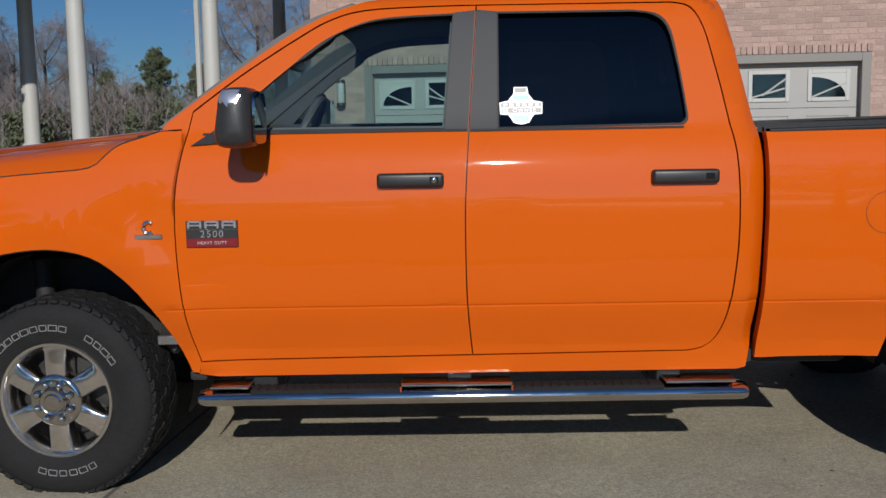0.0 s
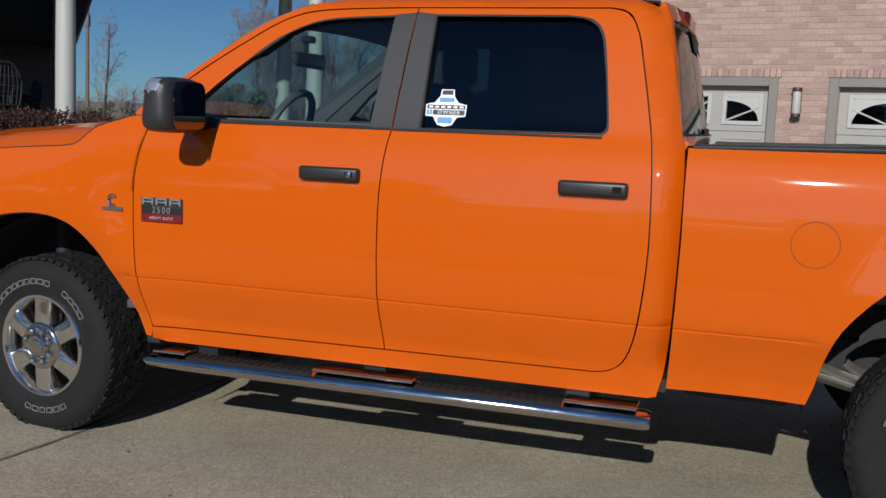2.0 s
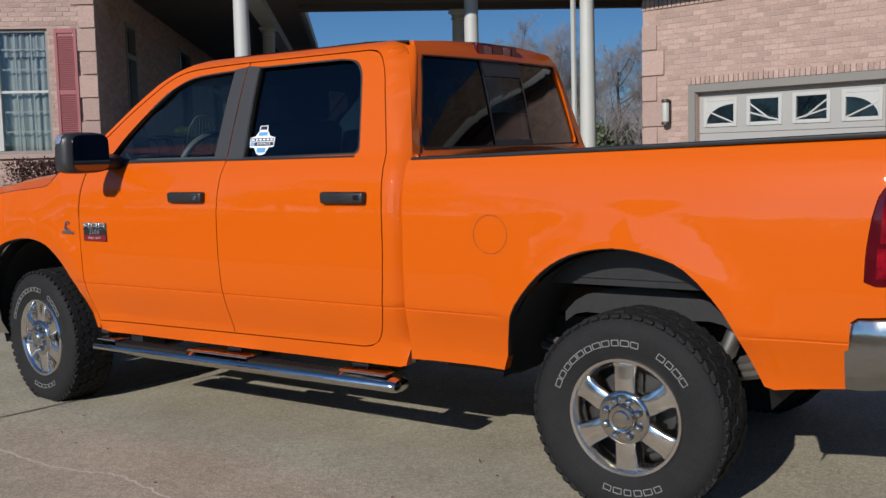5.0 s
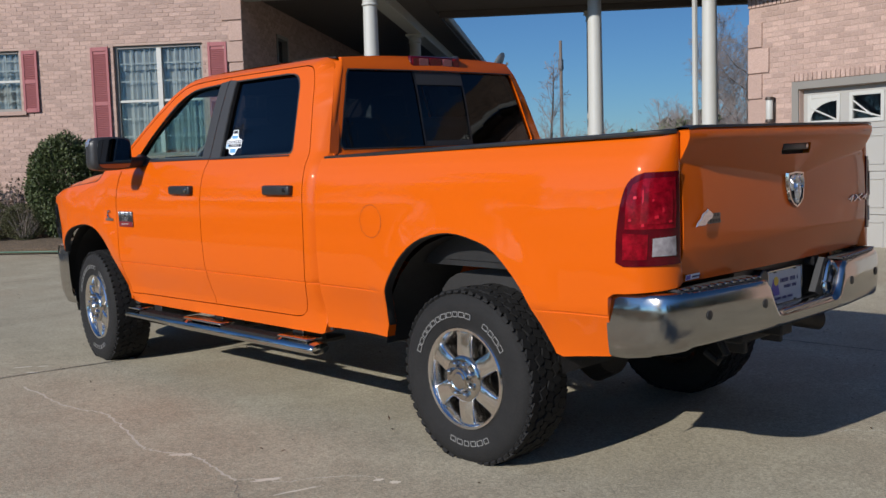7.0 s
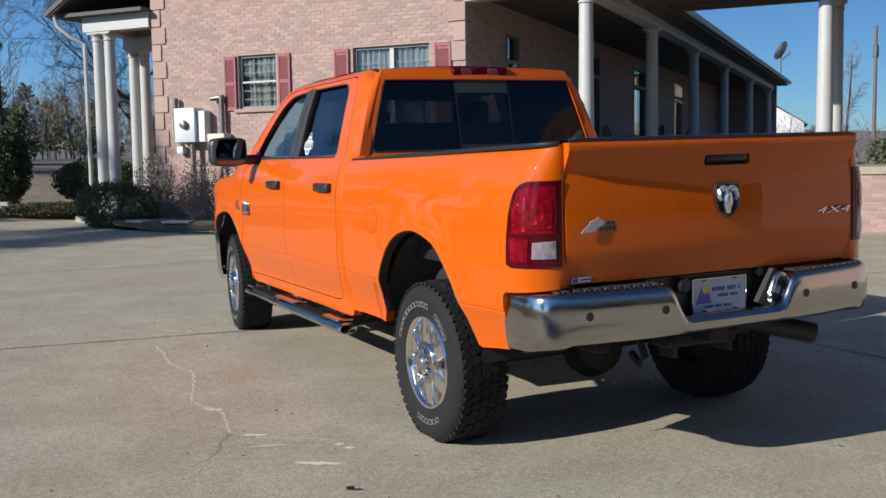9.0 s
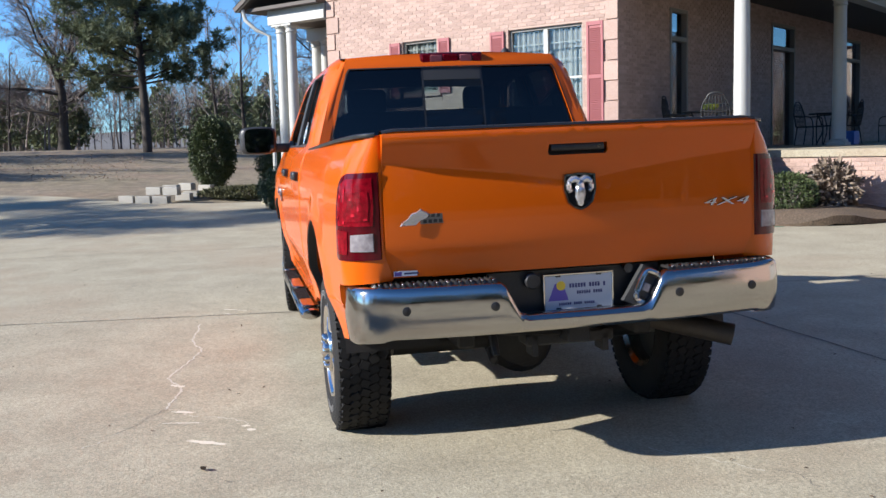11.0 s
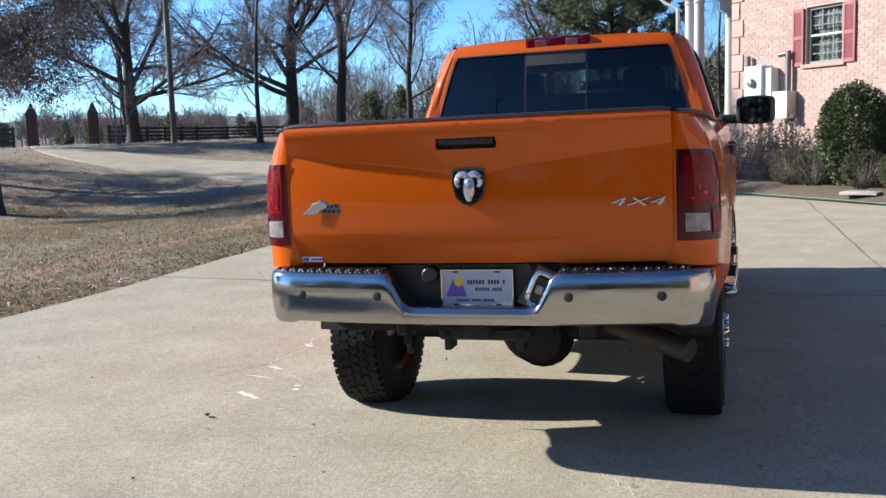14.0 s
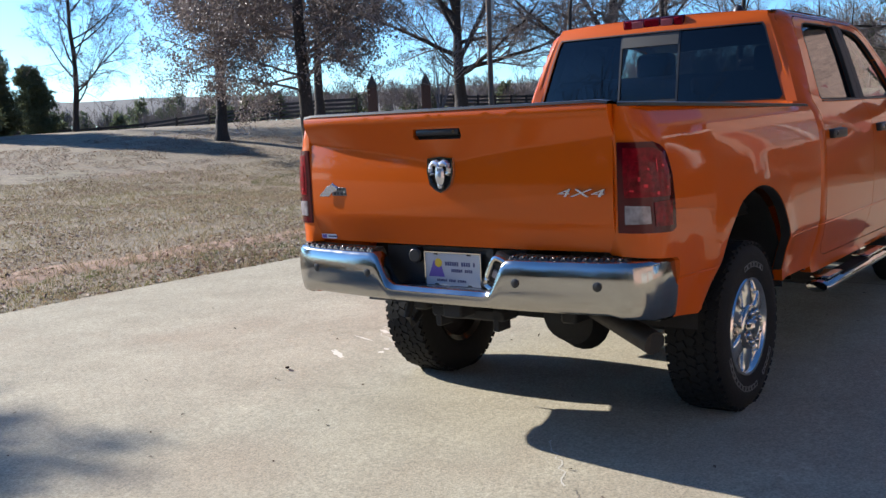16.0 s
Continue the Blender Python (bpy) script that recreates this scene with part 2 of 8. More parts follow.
def lathe(bm, prof, n=32, m=None, close=False):
    """Turn a profile of (radius, height) round the z axis."""
    rings = []
    for r, h in prof:
        rings.append([bm.verts.new((r * math.cos(2 * math.pi * i / n), r * math.sin(2 * math.pi * i / n), h)) for i in range(n)])
    pairs = list(zip(rings, rings[1:])) + ([(rings[-1], rings[0])] if close else [])
    for a, b in pairs:
        for i in range(n):
            bm.faces.new((a[i], a[(i + 1) % n], b[(i + 1) % n], b[i]))
    if not close:
        for ring in (rings[0], rings[-1]):
            bm.faces.new(ring)
    vs = [v for ring in rings for v in ring]
    if m is not None:
        bmesh.ops.transform(bm, matrix=m, verts=vs)
    return vs


def tube(bm, pts, radii, n=8, cap=True):
    """A round tube along points; radii a number or one a point."""
    pts = [Vector(p) for p in pts]
    if not isinstance(radii, (list, tuple)):
        radii = [radii] * len(pts)
    rings = []
    up = Vector((0, 0, 1))
    for i, p in enumerate(pts):
        d = (pts[min(i + 1, len(pts) - 1)] - pts[max(i - 1, 0)]).normalized()
        a = d.cross(up if abs(d.z) < 0.95 else Vector((1, 0, 0))).normalized()
        b = d.cross(a)
        rings.append([bm.verts.new(p + radii[i] * (math.cos(2 * math.pi * k / n) * a + math.sin(2 * math.pi * k / n) * b)) for k in range(n)])
    for a, b in zip(rings, rings[1:]):
        for i in range(n):
            bm.faces.new((a[i], a[(i + 1) % n], b[(i + 1) % n], b[i]))
    if cap:
        bm.faces.new(rings[0])
        bm.faces.new(rings[-1])
    return [v for r in rings for v in r]


def grid(bm, us, vs, f):
    """Surface f(u, v) over the two lists."""
    rows = [[bm.verts.new(f(u, v)) for v in vs] for u in us]
    for a, b in zip(rows, rows[1:]):
        for i in range(len(vs) - 1):
            bm.faces.new((a[i], a[i + 1], b[i + 1], b[i]))
    return rows


def spline(pts, n=4, closed=False):
    """Catmull-Rom through points."""
    out = []
    k = len(pts)
    for i in range(k if closed else k - 1):
        p = [Vector(pts[(i + j) % k] if closed else pts[max(0, min(k - 1, i + j))]) for j in (-1, 0, 1, 2)]
        for s in range(n):
            t = s / n
            q = 0.5 * ((2 * p[1]) + (p[2] - p[0]) * t + (2 * p[0] - 5 * p[1] + 4 * p[2] - p[3]) * t * t + (3 * p[1] - p[0] - 3 * p[2] + p[3]) * t ** 3)
            out.append(tuple(q))
    if not closed:
        out.append(tuple(pts[-1]))
    return out


def steps(a, b, d):
    n = max(1, round((b - a) / d))
    return [a + (b - a) * i / n for i in range(n + 1)]


def panel(outline, holes, fmap, cuts_u, cuts_v, rim=None):
    """A sheet with a free outline and holes, cut along lines and bent by fmap(u, v); rim(co): how its edges turn in."""
    bm = bmesh.new()
    edges = []
    for loop in [outline, *holes]:
        vs = [bm.verts.new((u, 0, v)) for u, v in loop]
        edges += [bm.edges.new((vs[i], vs[(i + 1) % len(vs)])) for i in range(len(vs))]
    bmesh.ops.triangle_fill(bm, use_beauty=True, use_dissolve=False, edges=edges, normal=(0, -1, 0))
    for axis, cuts in (((1, 0, 0), cuts_u), ((0, 0, 1), cuts_v)):
        for c in cuts:
            bmesh.ops.bisect_plane(bm, geom=[*bm.verts, *bm.edges, *bm.faces], dist=1e-5, plane_co=[c * a for a in axis], plane_no=axis)
    for v in bm.verts:
        v.co = Vector(fmap(v.co.x, v.co.z))
    bmesh.ops.recalc_face_normals(bm, faces=bm.faces)
    if rim:
        be = [e for e in bm.edges if e.is_boundary]
        r = bmesh.ops.extrude_edge_only(bm, edges=be)
        for v in r["geom"]:
            if isinstance(v, bmesh.types.BMVert):
                v.co = v.co + Vector(rim(v.co))
    return bm


def text_mesh(body, size, depth, mat, parent, m, name="lettering", align="CENTER", shear=0.0, spacing=1.0, label=""):
    cu = bpy.data.curves.new(name, "FONT")
    cu.body, cu.size, cu.extrude, cu.align_x, cu.align_y, cu.shear, cu.space_character = body, size, depth, align, "CENTER", shear, spacing
    cu.resolution_u = 3
    tmp = bpy.data.objects.new(name, cu)
    me = bpy.data.meshes.new_from_object(tmp)
    bpy.data.objects.remove(tmp)
    me.materials.clear()
    me.materials.append(mat)
    ob = new(name, me)
    ob.parent = parent
    ob.matrix_basis = m
    if label:
        ob["label"] = label
    return ob


# ---- setting: ground, drive ----
def rise(x, y):
    """Height of the land: level round the drive, climbing to the gate, falling away again beyond the south lawn."""
    far = math.hypot(x - 7, y - 6) / 44.0
    if far > 1 and y < -10:
        k = min(1.0, (-10 - y) / 8.0)
        near = climb(7 + (x - 7) / far, 6 + (y - 6) / far)
        fall = 1.7 * (far - 1) * min(1.0, max(0.0, ((x - 7) / (6 - y) + 1.15) / 0.35))
        return climb(x, y) * (1 - k) + k * (1.45 - (1.45 - near) * far - fall)
    return climb(x, y)


def climb(x, y):
    d = -(x - 7) * 0.86 - (y - 5) * 0.5
    k = min(1.0, max(0.0, (d - 12) / 46.0))
    camber = 0.0157 * min(7.5, max(0.0, y - 3.87))
    dip = 0.78 * math.exp(-((x + 15.0) / 8.0) ** 2 - ((y + 10.0) / 7.0) ** 2)
    return 1.75 * k * k * (3 - 2 * k) + 0.003 * max(0.0, d - 50) + camber - dip


bm = bmesh.new()
xs = [-420, -260, -170, -120] + steps(-95, 30, 2.5) + [45, 70, 120, 220, 420]
ys = [-420, -260, -170, -120] + steps(-95, 60, 2.5) + [80, 120, 180, 260, 420]
grid(bm, xs, ys, lambda x, y: (x, y, rise(x, y) - 0.03 + 0.03 * noise.noise((x * 0.3, y * 0.3, 0))* (1 if abs(x) > 14 or y < -6 else 0)))
solid("ground", bm, M_GRASS, pose(0, 0, 0), "dry winter lawn with fallen leaves round the drive", "ground", kind="structure")

# ---- the truck ----
TRUCK = thing("pickup_truck", pose(-1.2495, 4.858, 0.0155, 0.9, 0, -3.42), "orange four-door pickup truck with chrome bumpers parked on the drive", "pickup truck")


XE_Z = [0.62, 0.80, 1.05, 1.30, 1.42, 1.48, 1.766, 1.915, 1.962]
XE_X = [2.738, 2.757, 2.765, 2.766, 2.758, 2.742, 2.684, 2.635, 2.59]


def half_width(x, z):
    """Half the body's width at a place along it and a height."""
    w = float(np.interp(z, [0.40, 0.47, 0.54, 0.60, 0.66, 0.72, 0.77, 0.80, 0.95, 1.10, 1.20, 1.28, 1.34, 1.39, 1.43, 1.46, 1.60, 1.75, 1.88, 1.93, 1.955, 1.975, 1.985],
                        [0.925, 0.930, 0.934, 0.940, 0.958, 0.976, 0.986, 0.992, 1.000, 1.000, 0.997, 0.988, 0.974, 0.955, 0.930, 0.912, 0.872, 0.826, 0.780, 0.757, 0.735, 0.700, 0.660]))
    if x < 0.3 and z > 1.2:
        w -= min(1, (0.3 - x) / 0.5) * (z - 1.2) * 0.25
    if x < -0.25:
        w -= 0.33 * (-0.25 - x) ** 2
    if x > 4.3:
        w -= 0.022 * min(1, (x - 4.3) / 0.4)
    for cx, r in ((0.0, 0.56), (3.79, 0.56)):
        d = math.hypot(x - cx, z - 0.52)
        w += 0.018 * math.exp(-((d - r) / 0.07) ** 2) * (1 if z > 0.5 else 0.3)
    start = float(np.interp(z, XE_Z, XE_X)) - 0.085
    if start < x < 2.776:
        w -= 0.05 * min(1.1, (x - start) / 0.085) ** 2 * min(1, max(0, (z - 0.5) / 0.15))
    if 0.766 < z < 0.774 and (0.44 < x < 3.27 or 4.26 < x < 4.66):
        w -= 0.004
    if x > 2.78 and z < 0.77:
        w -= 0.012 * min(1, (0.77 - z) / 0.06) * min(1, (x - 2.78) / 0.1)
    return w


def side_map(s):
    return lambda u, v: (u, s * half_width(u, v), v)


def inward(s, d=0.03):
    return lambda co: (0, -s * d, 0)


ZC = [0.50, 0.54, 0.60, 0.66, 0.72, 0.764, 0.768, 0.772, 0.776, 0.80, 0.87, 0.95, 1.1, 1.2, 1.28, 1.34, 1.39, 1.43, 1.46, 1.53, 1.6, 1.7, 1.75, 1.82, 1.88, 1.93, 1.955, 1.975]

ARCH_F = spline([(-0.43, 0.80), (-0.40, 0.885), (-0.31, 0.955), (-0.18, 1.000), (0.0, 1.017), (0.158, 0.985), (0.272, 0.905), (0.372, 0.79), (0.462, 0.645), (0.522, 0.51)], 3)
DOOR_FRONT_EDGE = spline([(0.562, 0.556), (0.534, 0.66), (0.512, 0.80), (0.496, 1.0), (0.499, 1.2), (0.518, 1.33), (0.540, 1.44), (0.56, 1.53)], 3)
DOOR_TOP = spline([(0.56, 1.53), (0.75, 1.672), (0.987, 1.825), (1.10, 1.885), (1.22, 1.918), (1.42, 1.930), (1.668, 1.935)], 3)
B_GAP = spline([(1.668, 1.935), (1.648, 1.70), (1.628, 1.44), (1.614, 1.235), (1.610, 1.08), (1.614, 0.80), (1.634, 0.565)], 3)
DOOR_REAR_EDGE = spline([(2.44, 1.935), (2.51, 1.915), (2.555, 1.84), (2.588, 1.70), (2.620, 1.545), (2.651, 1.348), (2.660, 1.07), (2.645, 0.846), (2.62, 0.70), (2.585, 0.618), (2.54, 0.583), (2.48, 0.571)], 3)
FRONT_WINDOW = spline([(0.665, 1.456), (0.81, 1.600), (0.99, 1.745), (1.12, 1.832), (1.26, 1.882), (1.42, 1.897)], 3) + [(1.578, 1.903), (1.538, 1.453)]
REAR_WINDOW = [(1.742, 1.453), (1.748, 1.907)] + spline([(2.28, 1.907), (2.37, 1.893), (2.42, 1.845), (2.445, 1.74), (2.475, 1.52), (2.474, 1.475), (2.455, 1.459)], 3)


def shifted(pts, du, dv):
    return [(u + du, v + dv) for u, v in pts]


def scaled_loop(pts, k):
    cu = sum(p[0] for p in pts) / len(pts)
    cv = sum(p[1] for p in pts) / len(pts)
    return [(u + k * (1 if u > cu else -1), v + k * (1 if v > cv else -1)) for u, v in pts]


def cab_sides(s):
    # front fender
    out = ARCH_F + [(0.550, 0.508)] + [(u - 0.0045, v) for u, v in DOOR_FRONT_EDGE if v < 1.445] + [(0.512, 1.462), (0.43, 1.458)]
    out += spline([(0.36, 1.435), (0.278, 1.408), (0.23, 1.372), (0.167, 1.325), (0.0, 1.308), (-0.18, 1.294), (-0.42, 1.265), (-0.62, 1.215)], 3)
    out += [(-0.64, 1.17), (-0.565, 1.15), (-0.50, 1.02), (-0.435, 0.885)]
    part("front_fender", panel(out, [], side_map(s), steps(-0.6, 0.5, 0.06), ZC, inward(s, 0.035)), M_PAINT, TRUCK)
    # doors
    front = part("front_door", panel(DOOR_FRONT_EDGE[:-1] + DOOR_TOP[:-1] + shifted(B_GAP, -0.0025, 0), [FRONT_WINDOW], side_map(s), steps(0.5, 1.6, 0.12), ZC, inward(s)), M_PAINT, TRUCK)
    rear = part("rear_door", panel(shifted(B_GAP[::-1], 0.0025, 0) + DOOR_REAR_EDGE, [REAR_WINDOW], side_map(s), steps(1.7, 2.6, 0.12), ZC, inward(s)), M_PAINT, TRUCK)
    # body frame round the doors
    hole = [(u - 0.0045, v) for u, v in DOOR_FRONT_EDGE[:-1]] + [(u - 0.003, v + 0.006) for u, v in DOOR_TOP[:-1]] + [(u + 0.004, v + 0.006) for u, v in DOOR_REAR_EDGE[:5]] + [(u + 0.006, v) for u, v in DOOR_REAR_EDGE[5:-4]] + [(u, v - 0.0055) for u, v in DOOR_REAR_EDGE[-4:]]
    hole = [(0.556, 0.550)] + hole[1:]
    outer = [(0.545, 0.500), (0.62, 0.488), (2.685, 0.489), (2.718, 0.498)] + spline([(2.738, 0.58), (2.750, 0.70), (2.757, 0.80), (2.765, 1.05), (2.766, 1.30), (2.758, 1.42), (2.742, 1.48), (2.684, 1.766), (2.635, 1.915), (2.59, 1.962), (2.53, 1.98)], 3)
    outer += [(1.5, 1.983)] + spline([(1.40, 1.982), (1.22, 1.958), (0.985, 1.862), (0.70, 1.67), (0.50, 1.525)], 3) + [(0.452, 1.487), (0.440, 1.465), (0.515, 1.468)]
    outer += [(u - 0.014, v) for u, v in DOOR_FRONT_EDGE[::-1][4:]]
    part("cab_frame", panel(outer, [hole], side_map(s), steps(0.5, 2.69, 0.1) + [2.71, 2.73, 2.745, 2.757], ZC, inward(s, 0.06)), M_PAINT, TRUCK)
    # glass
    for loop, owner, gm in ((FRONT_WINDOW, front, M_GLASS), (REAR_WINDOW, rear, M_PRIVACY)):
        g = part("window_glass", panel(scaled_loop(loop, 0.012), [], lambda u, v: (u, s * (half_width(u, v) - 0.022), v), steps(0.6, 2.5, 0.3), ZC), gm, owner, "tinted side window" if gm is M_PRIVACY else "clear side window")
        g.visible_shadow = gm is M_PRIVACY
        # rubber seal round the glass
        ring = scaled_loop(loop, 0.003)
        inner = scaled_loop(loop, -0.005)
        part("window_seal", panel(ring, [inner], lambda u, v: (u, s * (half_width(u, v) + 0.001), v), steps(0.6, 2.5, 0.3), ZC, inward(s, 0.022)), M_UNDER, owner)
    # pillar trims and belt strip
    for name, loop, owner in (("pillar_trim", [(1.534, 1.444), (1.6245, 1.444), (1.6625, 1.917), (1.576, 1.908)], front),
                              ("pillar_trim", [(1.6315, 1.444), (1.740, 1.446), (1.747, 1.911), (1.6695, 1.919)], rear)):
        part(name, panel(loop, [], lambda u, v: (u, s * (half_width(u, v) + 0.004), v), [], ZC, inward(s, 0.02)), M_TRIM, owner, "matte grey pillar trim")
    for owner, a, b in ((front, 0.60, 1.622), (rear, 1.634, 2.46)):
        part("belt_strip", panel([(a, 1.443), (b, 1.445), (b, 1.453), (a, 1.451)], [], lambda u, v: (u, s * (half_width(u, v) + 0.005), v), steps(a, b, 0.2), [], inward(s, 0.02)), M_BLACK, owner)
    # handles
    for owner, cx in ((front, 1.402), (rear, 2.450)):
        bm = bmesh.new()
        w = half_width(cx, 1.262)
        vs = box(bm, cx - 0.128, cx + 0.128, s * (w - 0.01), s * (w + 0.034), 1.236, 1.290, 0.013, 3)
        h = part("door_handle", bm, M_BLACK, owner, "matte black pull handle")
        bm = bmesh.new()
        box(bm, cx + 0.072, cx + 0.108, s * (w + 0.03), s * (w + 0.0365), 1.250, 1.277, 0.004, 1)
        part("handle_cap", bm, M_GLOSSBLACK, h)
        if owner is front:
            bm = bmesh.new()
            lathe(bm, [(0.012, 0), (0.012, 0.004), (0.009, 0.006)], 14, Matrix.Translation((cx + 0.09, s * (w + 0.036), 1.263)) @ Matrix.Rotation(radians(-90 * s), 4, "X"))
            part("key_cylinder", bm, M_CHROME, h)
    # mirror: a rounded housing with a raked front, a marker lens at its outer top corner
    SEC = ((1.025, 0.030, 0.070), (1.035, 0.048, 0.090), (1.065, 0.060, 0.102), (1.12, 0.066, 0.108), (1.20, 0.067, 0.109), (1.255, 0.063, 0.105), (1.285, 0.054, 0.096), (1.302, 0.038, 0.080), (1.309, 0.015, 0.050))

    def housing(y, hx, hz, a, out=0.0):
        c, d = math.cos(a), math.sin(a)
        px = math.copysign(abs(c) ** 0.45, c) * (hx + out)
        pz = math.copysign(abs(d) ** 0.5, d) * (hz + out)
        if px < 0:
            px *= 1.12 - 2.6 * pz
        return Vector((0.800 + px, s * (y + out), 1.508 + pz))
    angs = [2 * math.pi * i / 36 for i in range(36)]
    for name, mat_, out, keep, word in (("door_mirror", M_SHELL, 0.0, lambda c: True, "large rounded dark grey towing mirror"), ("mirror_lens", M_SILVER, 0.0025, lambda c: c.z > 1.556 and c.x < 0.822 and abs(c.y) > 1.215 and c.z < 1.607, "bright clear marker lens")):
        bm = bmesh.new()
        rings = [[bm.verts.new(housing(y, hx, hz, a, out)) for a in angs] for y, hx, hz in SEC]
        for p, q in zip(rings, rings[1:]):
            for i in range(36):
                bm.faces.new((p[i], p[(i + 1) % 36], q[(i + 1) % 36], q[i]))
        bm.faces.new(rings[0][::-1])
        bm.faces.new(rings[-1])
        bmesh.ops.delete(bm, geom=[f for f in bm.faces if not keep(f.calc_center_median())], context="FACES")
        ob = part(name, bm, mat_, front if name == "door_mirror" else mir, word)
        if name == "door_mirror":
            mir = ob
    bm = bmesh.new()
    loop = [(s * 1.16 + 0.112 * math.copysign(abs(math.cos(a)) ** 0.4, math.cos(a)), 1.508 + 0.094 * math.copysign(abs(math.sin(a)) ** 0.4, math.sin(a))) for a in angs]
    rings = [[bm.verts.new((x, y, z)) for y, z in loop] for x in (0.862, 0.8695)]
    for i in range(36):
        bm.faces.new((rings[0][i], rings[0][(i + 1) % 36], rings[1][(i + 1) % 36], rings[1][i]))
    bm.faces.new(rings[1])
    part("mirror_glass", bm, M_MIRROR, mir, "mirror glass")
    bm = bmesh.new()
    box(bm, 0.735, 0.825, min(s * 0.90, s * 1.06), max(s * 0.90, s * 1.06), 1.412, 1.482, 0.020, 3)
    part("mirror_arm", bm, M_BLACK, mir)
    part("mirror_sail", panel([(0.56, 1.405), (0.86, 1.425), (0.86, 1.46), (0.70, 1.50), (0.62, 1.445)], [], lambda u, v: (u, s * (half_width(u, v) + 0.012), v), [], ZC, inward(s, 0.03)), M_BLACK, front)


def bed_map(s):
    def f(u, v):
        w = half_width(max(2.7765, min(u, 4.70)), v)
        if u <= 4.70:
            return (u, s * w, v)
        th = min(1.0, (u - 4.70) / 0.29) * math.pi / 2
        return (4.70 + 0.150 * math.sin(th), s * (w - (w - 0.818) * (1 - math.cos(th))), v)
    return f


ARCH_R = spline([(3.262, 0.60), (3.285, 0.70), (3.335, 0.825), (3.46, 0.965), (3.60, 1.045), (3.775, 1.075), (3.93, 1.052), (4.06, 1.00), (4.195, 0.855), (4.275, 0.70), (4.325, 0.585)], 3)
LAMP = spline([(4.668, 0.985), (4.675, 1.10), (4.700, 1.24), (4.740, 1.305), (4.80, 1.328)], 3) + [(4.985, 1.330), (4.985, 0.978), (4.70, 0.972)]


def bed_sides(s):
    out = [(2.753, 0.535), (3.24, 0.535)] + ARCH_R + [(4.36, 0.575), (4.60, 0.60), (4.622, 0.845), (4.645, 0.862), (4.97, 0.885), (4.99, 0.90), (4.99, 1.476), (4.80, 1.472), (2.774, 1.425), (2.776, 1.10), (2.770, 0.85), (2.762, 0.68)]
    bed = part("bed_side", panel(out, [LAMP], bed_map(s), steps(2.8, 4.6, 0.06) + steps(4.63, 4.98, 0.0175), sorted(ZC + [1.24, 1.31, 1.36, 1.375, 1.405, 1.415, 1.44, 1.45, 1.465]), lambda co: (-0.02 if co.x > 4.79 else 0, -s * 0.05, 0)), M_PAINT, TRUCK)
    # rail cap, following the rounded corner
    bm = bmesh.new()
    def cap(u, i):
        a, b = Vector(bed_map(s)(u, 1.43)), Vector(bed_map(s)(u + 0.01, 1.43))
        d = (b - a).normalized()
        n = Vector((d.y, -d.x, 0)) * (1 if s > 0 else -1)
        if n.y * s < 0 and n.x < 0.9:
            n = -n
        z = float(np.interp(u, [2.79, 4.80, 4.99], [1.425, 1.472, 1.476]))
        p = a + n * [0.0015, 0.004, 0.003, -0.010, -0.05, -0.05][i]
        return (p.x, p.y, z + [-0.006, -0.001, 0.008, 0.012, 0.010, -0.04][i])
    grid(bm, steps(2.79, 4.70, 0.2) + [4.74, 4.78, 4.82, 4.86, 4.90, 4.94, 4.965], [0, 1, 2, 3, 4, 5], cap)
    part("bed_rail_cap", bm, M_BLACK, bed, "black plastic rail cap")
    # inner bed wall
    bm = bmesh.new()
    box(bm, 2.80, 4.84, min(s * 0.80, s * 0.83), max(s * 0.80, s * 0.83), 0.93, 1.44)
    part("bed_inner_wall", bm, M_BLACK, bed)
    # fuel door seam
    if s < 0:
        bm = bmesh.new()
        n = 40
        ring = []
        for r in (0.0808, 0.0790):
            ring.append([(3.225 + r * math.cos(2 * math.pi * i / n), 1.113 + r * math.sin(2 * math.pi * i / n)) for i in range(n)])
        bm = panel(ring[0], [ring[1]], lambda u, v: (u, s * (half_width(u, v) + 0.0015), v), [], ZC)
        part("fuel_door", bm, M_UNDER, bed)
    # lamp
    lamp = part("tail_lamp", panel(LAMP, [], lambda u, v: tuple(Vector(bed_map(s)(u, v)) + Vector((0.006 * min(1, max(0, (u - 4.7) / 0.2)), s * 0.006, 0))), steps(4.63, 4.98, 0.02), steps(0.97, 1.33, 0.03), lambda co: (-0.03, -s * 0.03, 0)), M_LENSRED, TRUCK, "red tail lamp with a clear reversing lens")
    skin = lambda d: (lambda u, v: tuple(Vector(bed_map(s)(u, v)) + Vector((d * min(1, max(0, (u - 4.7) / 0.2)), s * d, 0))))
    for nm, mat_, loop, word in (("lamp_reflector", M_DEEPRED, [(4.715, 1.115), (4.955, 1.115), (4.962, 1.195), (4.955, 1.308), (4.805, 1.306), (4.752, 1.285), (4.722, 1.22)], "deep red faceted reflector"),
                                 ("lamp_reflector", M_BRIGHTRED, [(4.785, 1.135), (4.935, 1.135), (4.942, 1.205), (4.935, 1.255), (4.80, 1.250)], "bright red faceted reflector"),
                                 ("side_reflector", M_BRIGHTRED, [(4.702, 0.998), (4.815, 1.000), (4.822, 1.095), (4.706, 1.100)], "bright red side reflector")):
        part(nm, panel(loop, [], skin(0.0095 if mat_ is M_BRIGHTRED else 0.0075), steps(4.70, 4.96, 0.02), []), mat_, lamp, word)
